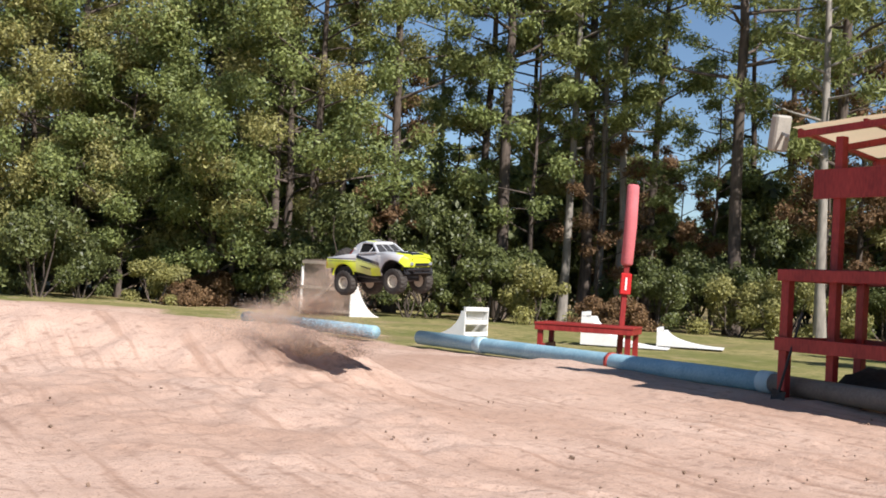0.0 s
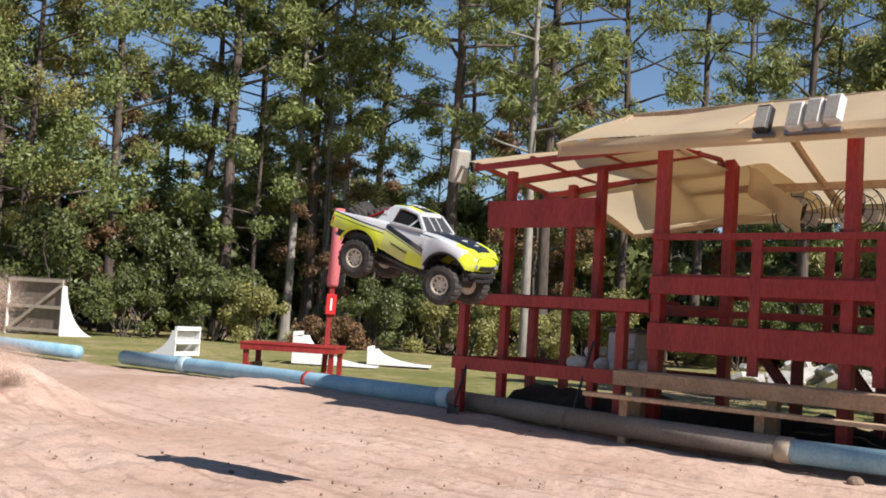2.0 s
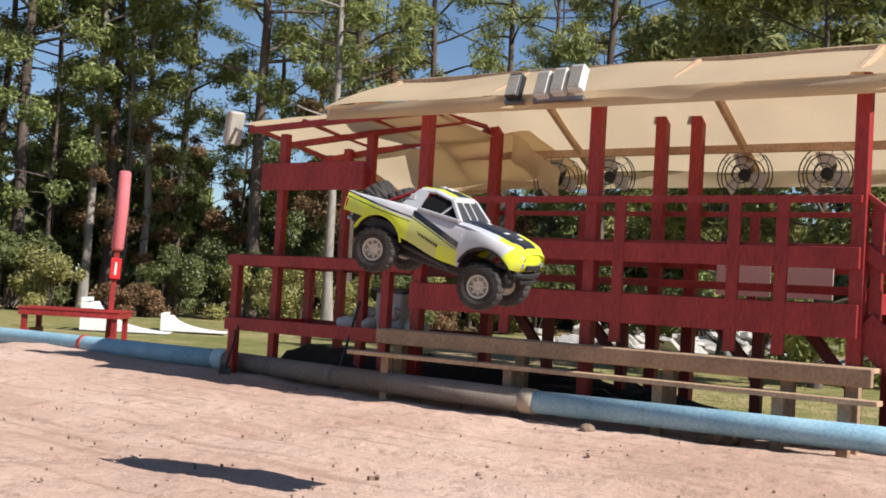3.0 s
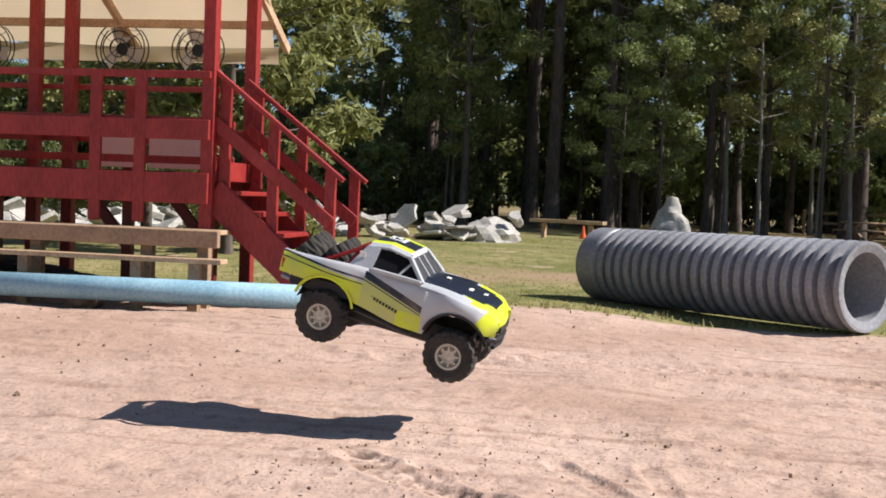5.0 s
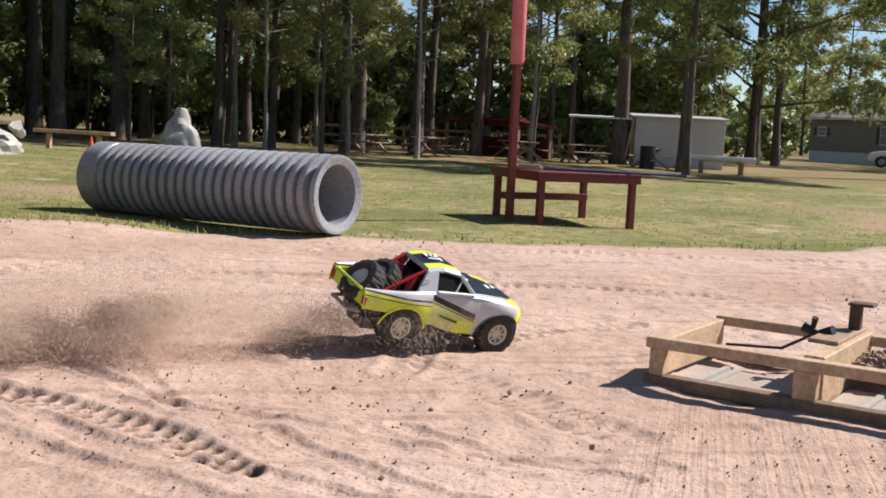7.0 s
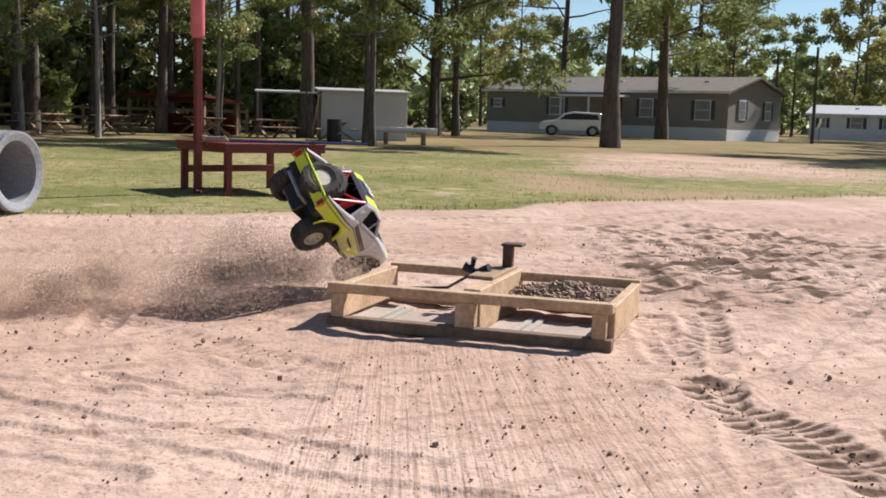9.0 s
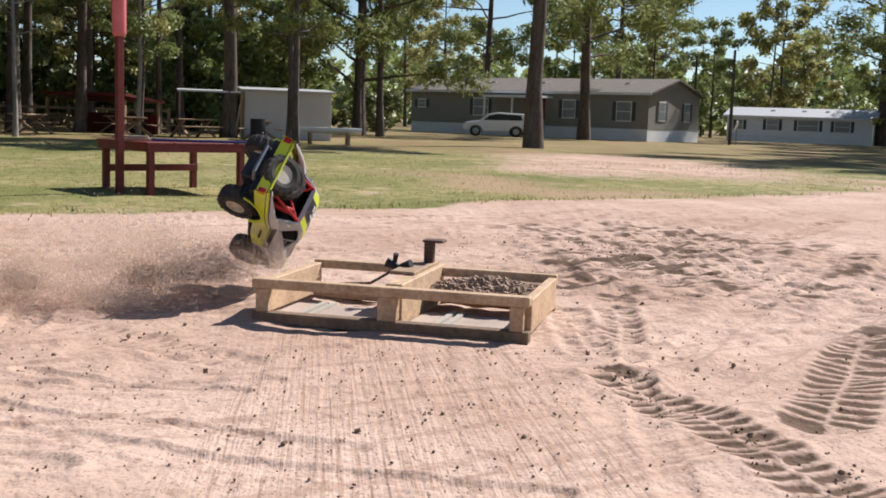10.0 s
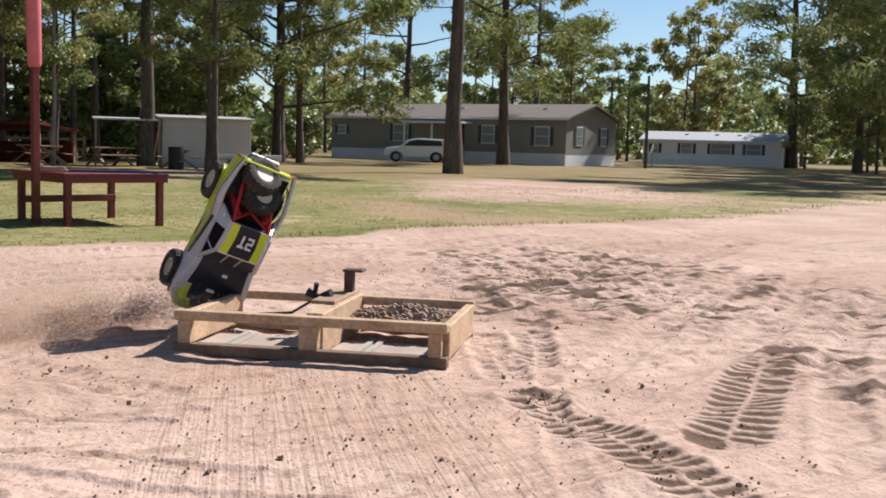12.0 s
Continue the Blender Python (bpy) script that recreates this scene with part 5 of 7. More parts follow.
    plant(bigs, [(0, 46.4, -6.25, 1.0), (1, 75.6, -13.0, 1.0), (1, 102, -44.7, 1.25), (2, 80, -40.5, 0.9), (2, 92, -50, 1.0), (2, 62.5, 1.6, 0.95), (2, 104, -57, 1.1), (1, 98, -8, 0.9), (0, 112, -22, 1.0), (1, 52, -31, 0.9), (2, 60, -36, 0.9), (1, 68, -40.5, 0.9), (2, 44, -27, 0.8), (1, 79, -49, 1.0)], rng)
    # vine-hung broadleaf edge of the wood
    leafy = [make_tree("broadleaf_tree", 51 + i, h, r, cf, sp, 25000, 0.074, m, BARK, 30)
             for i, (h, r, cf, sp, m) in enumerate(((13, 0.16, 0.08, 2.7, LEAF), (11, 0.13, 0.06, 2.5, OLIVE), (15, 0.18, 0.12, 3.0, OLIVE), (9, 0.10, 0.05, 2.2, LEAF)))]
    Q = [(rng.randrange(4), -17.5 + 13.5 * (i + rng.random()) / 17, 34.8 + rng.uniform(0, 3.2), rng.uniform(0.8, 1.1)) for i in range(17)]
    plant(leafy, Q, rng)
    slim = [make_tree("broadleaf_tree", 81 + i, h, r, cf, sp, 9000, 0.082, m, b, 22)
            for i, (h, r, cf, sp, m, b) in enumerate(((11, 0.09, 0.24, 1.9, LEAF, BARK), (13, 0.10, 0.30, 2.1, OLIVE, PALEBARK), (8, 0.07, 0.22, 1.6, BRUSH, BARK)))]
    Q = [(rng.randrange(3), -4.5 + 32 * (i + rng.random()) / 20, rng.uniform(35.5, 42), rng.uniform(0.6, 1.0)) for i in range(20)]
    Q += [(rng.choice((0, 1)), *ring(12, 33, 37, 42), rng.uniform(0.7, 0.95)) for i in range(6)]
    Q += [(rng.choice((0, 1)), *ring(8, 60, 44, 56), rng.uniform(0.8, 1.2)) for i in range(18)]
    plant(slim, Q, rng)
    # deep wood
    distant = [make_tree("broadleaf_tree", 151 + i, h, r, cf, sp, 3600, 0.24, m, BARK, 26)
               for i, (h, r, cf, sp, m) in enumerate(((13, 0.16, 0.10, 2.9, LEAF), (11, 0.13, 0.08, 2.6, OLIVE), (15, 0.18, 0.16, 3.2, OLIVE), (12, 0.14, 0.06, 2.6, LEAF)))]
    Q = [(rng.randrange(4), *ring(24, 60, 66, 90), rng.uniform(0.6, 0.9)) for i in range(22)]
    Q += [(rng.randrange(4), *ring(29, 44, 54, 72), rng.uniform(0.7, 1.0)) for i in range(16)]
    Q += [(rng.randrange(4), *ring(2, 24, 66, 90), rng.uniform(0.65, 1.0)) for i in range(20)]
    Q += [(rng.randrange(4), *ring(-44, 4, 125, 170), rng.uniform(0.9, 1.4)) for i in range(30)]
    Q += [(rng.randrange(4), -26 + 66 * (i + rng.random()) / 30, rng.uniform(43, 58), rng.uniform(0.36, 0.60)) for i in range(30)]
    Q += [(rng.randrange(4), *ring(-30, -24, 88, 110), rng.uniform(0.6, 0.9)) for i in range(6)]
    plant(distant, Q, rng)
    bushes = [make_bush(91 + i, h, w, 7000, sz, m) for i, (h, w, sz, m) in enumerate(((2.6, 3.4, 0.075, SHADELEAF), (2.0, 3.0, 0.07, OLIVE), (1.0, 2.4, 0.06, BRUSH), (3.4, 3.2, 0.08, SHADELEAF)))]
    B = [(rng.choice((0, 1, 2, 3)), -17 + 44 * (i + rng.random()) / 42, 32.4 + rng.uniform(0, 3.0), rng.uniform(0.6, 1.0)) for i in range(42)]
    plant(bushes, B, rng)
    rough = [make_bush(191 + i, h, w, 2200, sz, m) for i, (h, w, sz, m) in enumerate(((3.0, 3.6, 0.16, SHADELEAF), (2.2, 3.0, 0.15, SHADELEAF), (3.8, 3.4, 0.17, LEAF)))]
    B = [(rng.randrange(3), -16 + 48 * (i + rng.random()) / 48, rng.uniform(39.5, 52), rng.uniform(1.1, 2.0)) for i in range(48)]
    B += [(rng.randrange(3), 22 + 16 * (i + rng.random()) / 12, 30.5 + rng.uniform(0, 4), rng.uniform(0.6, 1.1)) for i in range(12)]
    B += [(rng.randrange(3), *ring(4, 60, 58, 74), rng.uniform(1.0, 1.9)) for i in range(70)]
    B += [(0, 80.5, 0.6, 0.9), (2, 82.5, 2.0, 1.0), (1, 79, 3.4, 0.8)]
    plant(rough, B, rng)
    # young pine behind the stairs, drooping soft needles
    yp = [make_tree("young_pine", 131, 7.5, 0.10, 0.05, 1.9, 17000, 0.07, mat("soft_needles", (0.16, 0.19, 0.055), 0.6, 0.4, 0.5, 0, 3, tint=(0.36, 0.36, 0.12), island=0.9, through=0.4), BARK, 34)]
    plant(yp, [(0, 12.3, 14.9, 1.0), (0, 13.2, 18.6, 1.05)], rng)


build_woods()


def far_woods():
    """A belt of distant trees that closes the horizon."""
    rng = np.random.default_rng(9)
    n = 90000
    a = np.radians(rng.uniform(-60, 135, n))
    R = 175 + 40 * rng.random(n)
    top = 11 + 5 * vnoise(a * 40, a * 0 + 3, 2) + 3 * vnoise(a * 130, a * 0, 5)
    p = np.stack([np.cos(a) * R, np.sin(a) * R, top * rng.random(n) ** 0.7], 1)
    u = rng.normal(0, 1, (n, 3))
    u /= np.linalg.norm(u, axis=1)[:, None]
    w = np.cross(u, rng.normal(0, 1, (n, 3)))
    w /= np.linalg.norm(w, axis=1)[:, None]
    s = rng.uniform(0.45, 1.1, n)[:, None]
    v = np.stack([p - u * s, p - w * s, p + u * s], 1).reshape(-1, 3)
    me = bpy.data.meshes.new("distant_woods")
    me.from_pydata(v.tolist(), [], np.arange(n * 3).reshape(-1, 3).tolist())
    me.materials.append(LEAF)
    tagged(new("distant_woods", me), "distant belt of dark green woods", "woods", kind="stuff")


far_woods()


# ---- houses ----
def window_part(parent, m, w, h, shutters=True):
    f = part("window", Geo().box(-w / 2 - 0.06, -0.05, -0.06, w / 2 + 0.06, 0.02, h + 0.06), WHITESIDE, parent, m=m)
    for k in (0, 1):
        part("pane", Geo().box(-w / 2, -0.06, k * h / 2 + 0.02, w / 2, -0.052, (k + 1) * h / 2 - 0.02), PANE, f)
    if shutters:
        for s in (-1, 1):
            part("shutter", Geo().box(-0.14, -0.05, 0, 0.14, 0.0, h), mat("dark_shutter", (0.06, 0.065, 0.06), 0.6), parent, m=m @ pose(s * (w / 2 + 0.22), 0, 0))


PANE = mat("window_pane", (0.25, 0.27, 0.28), 0.15, 0.15, 1, 0, 10)


def trailer_home(m, L, D, H, skirt, side, roofmat, label, wins, gable_wins, ridge):
    """Long side on y = 0 facing -y; gable end at x = L."""
    t = thing("mobile_home", m, label, "house")
    w = part("wall", Geo().box(0, 0, skirt, L, D, H), side, t)
    for i in range(int((H - skirt) / 0.16)):
        z = skirt + 0.16 * i
        part("siding_lap", Geo().add([(0, -0.005, z + 0.158), (L, -0.005, z + 0.158), (L, -0.025, z), (0, -0.025, z), (0, 0.0, z), (L, 0, z)], [(0, 1, 2, 3), (3, 2, 5, 4)]), side, w)
    part("skirting", Geo().box(0.02, 0.02, -0.2, L - 0.02, D - 0.02, skirt), WHITESIDE, t, "white skirting")
    g = Geo()
    e = 0.35
    pts = [(-e, H - 0.08), (D / 2, H + ridge), (D + e, H - 0.08)]
    for x in (-e, L + e):
        g.v += [(x, y, z) for y, z in pts] + [(x, y, z + 0.14) for y, z in pts]
    g.f = [(3, 4, 10, 9), (4, 5, 11, 10), (0, 6, 7, 1), (1, 7, 8, 2), (0, 3, 9, 6), (2, 8, 11, 5), (0, 1, 4, 3), (1, 2, 5, 4), (6, 9, 10, 7), (7, 10, 11, 8)]
    roof = part("roof", g, roofmat, t)
    part("gable", Geo().add([(L, 0, H), (L, D, H), (L, D / 2, H + ridge - 0.02), (L - 0.1, 0, H), (L - 0.1, D, H), (L - 0.1, D / 2, H + ridge - 0.02)], [(0, 1, 2), (3, 5, 4)]), side, t)
    part("fascia", Geo().box(-e, -0.03, -0.02, L + e, 0.0, 0.14), WHITESIDE, t, m=pose(0, -e - 0.0, H - 0.09))
    for x in (L * 0.3, L * 0.52, L * 0.68, L * 0.86):
        part("vent", Geo().tube([(x, D * 0.3, H + ridge * 0.5), (x, D * 0.3, H + ridge * 0.62 + 0.2)], [0.22, 0.2], 10), WHITESIDE, roof)
    for x, z, ww, hh in wins:
        window_part(t, pose(x, 0, z), ww, hh)
    for y, z, ww, hh in gable_wins:
        window_part(t, pose(L, y, z, 0, 0, 90), ww, hh)
    return t


home = trailer_home(pose(91.0, -1.5, 0, 0, 0, -130), 21.2, 8.0, 3.30, 0.85, SIDING, SHINGLE, "taupe mobile home with brown shingle roof and white skirting",
                    [(1.1, 2.0, 0.7, 0.6), (6.9, 1.5, 1.3, 1.25), (14.8, 1.5, 1.0, 1.25), (19.3, 1.4, 1.1, 1.3)], [(2.0, 1.5, 0.8, 1.25), (5.9, 1.5, 0.8, 1.25)], 1.05)
part("porch_roof", Geo().box(8.1, -1.6, 2.85, 13.4, -0.03, 3.0), WHITESIDE, home)
for x in (8.3, 10.8, 13.2):
    part("porch_post", Geo().box(x - 0.06, -1.55, 0, x + 0.06, -1.43, 2.85), WHITESIDE, home)
part("door", Geo().box(11.8, -0.06, 0.9, 12.75, -0.03, 2.85), DARKRED, home)
part("porch_box", Geo().box(12.6, -3.6, 0.1, 14.2, -2.2, 1.3), mat("brown_cover", (0.26, 0.17, 0.12), 0.8), home)
trailer_home(pose(106, -31.5, 0, 0, 0, -118), 13.0, 6.0, 2.35, 0.55, WHITESIDE, mat("grey_roof", (0.42, 0.43, 0.45), 0.7, 0.1), "white mobile home with grey roof among trees",
             [(1.2, 1.1, 0.5, 0.9), (4.2, 1.1, 1.0, 1.0), (7.4, 1.1, 1.8, 1.0), (10.4, 1.1, 1.3, 1.0)], [], 0.75)


def suv(m):
    t = thing("white_suv", m, "white sport utility car parked on the grass", "car")
    side = [(-2.25, 0.45), (-2.28, 0.9), (-2.15, 1.2), (-1.95, 1.62), (-0.1, 1.68), (0.55, 1.55), (1.15, 1.1), (2.0, 0.98), (2.28, 0.78), (2.3, 0.42), (1.85, 0.36), (1.75, 0.62), (1.4, 0.76), (1.05, 0.62), (0.95, 0.34),
            (-0.95, 0.34), (-1.05, 0.62), (-1.4, 0.76), (-1.75, 0.62), (-1.85, 0.36)]
    part("body", Geo().plate(side, 1.8), CARWHITE, t, bevel=0.06)
    for s in (-1, 1):
        part("side_glass", Geo().plate([(-1.85, 1.15), (-1.7, 1.5), (-0.1, 1.56), (0.45, 1.45), (0.9, 1.12)], 0.02, pose(0, s * 0.905, 0)), DARKGLASS, t)
        for x in (-1.4, 1.4):
            w = part("wheel", Geo().lathe([(-0.11, 0.22), (-0.11, 0.33), (-0.08, 0.36), (0.08, 0.36), (0.11, 0.33), (0.11, 0.22)], 24), RUBBER, t, m=pose(x, s * 0.82, 0.36))
            part("rim", Geo().lathe([(s * 0.1, 0.0), (s * 0.12, 0.08), (s * 0.1, 0.23), (s * 0.02, 0.23), (s * 0.02, 0.0)], 20, closed=False), STEEL, w)
        part("headlight", Geo().box(2.0, s * 0.7 - 0.15, 0.78, 2.31, s * 0.7 + 0.15, 0.92), PANE, t, bevel=0.02)
        part("tail_light", Geo().box(-2.3, s * 0.75 - 0.1, 0.9, -2.2, s * 0.75 + 0.1, 1.2), REDPLASTIC, t, bevel=0.02)
    part("windscreen", Geo().add([(0.62, -0.75, 1.54), (0.62, 0.75, 1.54), (1.16, 0.8, 1.12), (1.16, -0.8, 1.12)], [(0, 1, 2, 3)]), DARKGLASS, t)


suv(pose(78.6, -7.3, 0, 0, 0, 88))


# ---- sheds, picnic clutter and poles under the pines ----
def yard():
    sh = thing("shed", pose(46.5, 5.7, 0, 0, 0, -78), "pale grey metal shed with an open lean-to", "shed")
    part("wall", Geo().box(0, 0, 0, 3.6, 2.4, 1.95), mat("pale_shed", (0.50, 0.48, 0.46), 0.7, 0.12, 1), sh, bevel=0.01)
    part("roof", Geo().box(-0.15, -0.2, 0, 3.75, 2.6, 0.08), mat("shed_roof", (0.4, 0.4, 0.4), 0.6, 0.1), sh, m=pose(0, 0, 1.96, 3, 0, 0))
    part("lean_to_roof", Geo().box(-2.7, -0.3, 0, -0.16, 2.0, 0.07), mat("tin_roof", (0.55, 0.55, 0.55), 0.5, 0.1), sh, m=pose(0, 0, 1.85, 2, 0, 0))
    for x in (-2.6, -0.4):
        part("lean_to_post", Geo().beam((x, -0.2, 0), (x + (0.3 if x > -1 else 0), -0.2, 1.86), 0.08, 0.08, (0, 1, 0)), LUMBER, sh)
    rng = random.Random(2)
    tb = thing("picnic_table", pose(44.0, 9.6, 0, 0, 0, 20), "dark weathered picnic table under the pines", "table", "picnic tables")
    part("tabletop", Geo().box(-0.9, -0.38, 0.70, 0.9, 0.38, 0.75), LUMBER, tb, bevel=0.01)
    for s in (-1, 1):
        part("seat", Geo().box(-0.9, s * 0.68 - 0.13, 0.42, 0.9, s * 0.68 + 0.13, 0.46), LUMBER, tb, bevel=0.01)
        part("leg_frame", Geo().beam((s * 0.6, -0.7, 0.0), (s * 0.6, 0.3, 0.7), 0.06, 0.1, (1, 0, 0)).beam((s * 0.6, 0.7, 0.0), (s * 0.6, -0.3, 0.7), 0.06, 0.1, (1, 0, 0)), LUMBER, tb)
    for x, y in ((42.5, 13.2), (47.5, 11.0), (43.8, 4.7), (50.5, 14.5), (41.0, 15.3), (45.5, 7.6)):
        copy_thing(tb, pose(x, y, 0, 0, 0, rng.uniform(0, 180)))
    fr = thing("fire_ring_shelter", pose(48.5, 12.0, 0, 0, 0, 60), "dark low open shelter under the pines", "shelter")
    part("roof", Geo().box(-2.4, -1.2, 0, 2.4, 1.2, 0.1), DARKRED, fr, m=pose(0, 0, 1.45, 6, 0, 0))
    for x in (-2.2, 0, 2.2):
        for y in (-1.0, 1.0):
            part("post", Geo().box(x - 0.06, y - 0.06, 0, x + 0.06, y + 0.06, 1.42), LUMBER, fr)
    part("counter", Geo().box(-2.2, -1.0, 0.0, 2.2, -0.85, 0.85), DARKRED, fr)
    bt = thing("small_boat", pose(41.6, 1.9, 0.0, 0, 0, 100), "small white boat on a stand under the pines", "boat")
    hull = Geo()
    for i in range(9):
        s = i / 8
        w = 0.42 * math.sin(math.pi * min(0.98, s * 0.8 + 0.18)) ** 0.6
        x = -1.2 + 2.6 * s
        hull.v += [(x, -w, 0.62), (x, -w * 0.6, 0.44), (x, 0, 0.38 + 0.08 * s * s), (x, w * 0.6, 0.44), (x, w, 0.62)]
    hull.f = [(5 * i + k, 5 * i + k + 1, 5 * i + k + 6, 5 * i + k + 5) for i in range(8) for k in range(4)] + [(5 * i, 5 * i + 5, 5 * i + 9, 5 * i + 4) for i in range(8)]
    part("hull", hull, WHITE, bt, smooth=True)
    for x in (-0.7, 0.7):
        part("trestle", Geo().box(x - 0.05, -0.35, 0, x + 0.05, 0.35, 0.42), LUMBER, bt)
    dr = thing("steel_drum", pose(42.2, 4.6, 0), "black steel drum beside the picnic tables", "drum")
    part("drum_body", Geo().lathe([(0, 0), (0, 0.28), (0.3, 0.285), (0.32, 0.30), (0.34, 0.285), (0.85, 0.28), (0.85, 0.0)], 20, axis="z", closed=False), BLACK, dr, smooth=False)
    up = thing("utility_pole", pose(76.3, -23.2, 0), "weathered wooden utility pole", "pole", "utility poles")
    part("shaft", Geo().tube([(0, 0, -0.3), (0, 0, 6.4)], [0.13, 0.09], 10), BARK, up)
    copy_thing(up, pose(84, -22.6, 0) )
    ds = thing("dish_antenna", pose(77.5, -24.0, 0, 0, 0, 160), "small white satellite dish on a post", "antenna")
    part("post", Geo().tube([(0, 0, 0), (0, 0, 1.1)], [0.04, 0.04], 8), STEEL, ds)
    part("dish", Geo().lathe([(0.0, 0.01), (-0.05, 0.2), (-0.14, 0.38), (-0.12, 0.39), (-0.02, 0.2), (0.02, 0.01)], 20), WHITE, ds, m=pose(0, 0.05, 1.3, -20, 0, 0))
    fence = thing("rail_fence", pose(52, 16, 0, 0, 0, -72), "dark wooden rail fence among the trunks", "fence")
    for i in range(9):
        part("post", Geo().box(-0.06, -0.06, 0, 0.06, 0.06, 1.15), LUMBER, fence, m=pose(-6 + 1.5 * i, 0, 0))
    for z in (0.55, 1.0):
        part("rail", Geo().box(-6, -0.03, -0.06, 6, 0.03, 0.06), LUMBER, fence, m=pose(0, -0.08, z))


yard()


# ---- radio-controlled truck: x ahead, y to its left, z up, wheels on z = 0 ----
def livery():
    """Yellow below, black flash, silver above, in the truck's own space."""
    m = bpy.data.materials.new("truck_livery")
    m.use_nodes = True
    n, l = m.node_tree.nodes, m.node_tree.links
    b = n["Principled BSDF"]
    b.inputs["Roughness"].default_value = 0.3
    tc, sp = n.new("ShaderNodeTexCoord"), n.new("ShaderNodeSeparateXYZ")
    l.new(tc.outputs["Object"], sp.inputs[0])

    def calc(op, a, c):
        q = n.new("ShaderNodeMath")
        q.operation = op
        for i, val in enumerate((a, c)):
            if isinstance(val, (int, float)):
                q.inputs[i].default_value = val
            else:
                l.new(val, q.inputs[i])
        return q.outputs[0]

    def pick(f, a, c):
        x = n.new("ShaderNodeMix")
        x.data_type = "RGBA"
        l.new(f, x.inputs[0])
        for i, val in ((6, a), (7, c)):
            if isinstance(val, tuple):
                x.inputs[i].default_value = (*val, 1)
            else:
                l.new(val, x.inputs[i])
        return x.outputs[2]

    X, Z = sp.outputs[0], sp.outputs[2]
    yellow, silver, black = (0.62, 0.70, 0.04), (0.50, 0.51, 0.52), (0.012, 0.013, 0.02)
    more, less = "GREATER_THAN", "LESS_THAN"

    def band(q, mid, half):
        return calc(less, calc("ABSOLUTE", calc("SUBTRACT", q, mid), 0), half)

    rear, low = calc(less, X, -0.125), calc(less, calc("ADD", Z, calc("MULTIPLY", X, 0.10)), 0.300)
    col = pick(calc("MULTIPLY", rear, low), silver, yellow)
    tilt = calc("ADD", Z, calc("MULTIPLY", X, 0.06))
    col = pick(calc("MULTIPLY", rear, band(tilt, 0.322, 0.005)), col, black)
    col = pick(calc("MULTIPLY", rear, band(tilt, 0.297, 0.003)), col, black)
    door = band(X, 0.03, 0.155)
    slope = calc("ADD", Z, calc("MULTIPLY", X, 0.30))
    col = pick(calc("MULTIPLY", door, calc(less, slope, 0.300)), col, (0.52, 0.56, 0.16))
    col = pick(calc("MULTIPLY", band(X, 0.13, 0.065), calc(less, Z, 0.232)), col, yellow)
    col = pick(calc("MULTIPLY", door, band(slope, 0.318, 0.017)), col, black)
    col = pick(calc("MULTIPLY", door, band(slope, 0.292, 0.003)), col, black)
    col = pick(calc(more, calc("ADD", X, calc("MULTIPLY", Z, -0.6)), 0.285), col, yellow)
    dust = n.new("ShaderNodeTexNoise")
    dust.inputs["Scale"].default_value = 9
    r = n.new("ShaderNodeMapRange")
    r.inputs[1].default_value, r.inputs[2].default_value, r.inputs[4].default_value = 0.45, 0.8, 0.35
    l.new(tc.outputs["Object"], dust.inputs[0]), l.new(dust.outputs[0], r.inputs[0])
    l.new(pick(r.outputs[0], col, (0.45, 0.36, 0.27)), b.inputs["Base Color"])
    return m


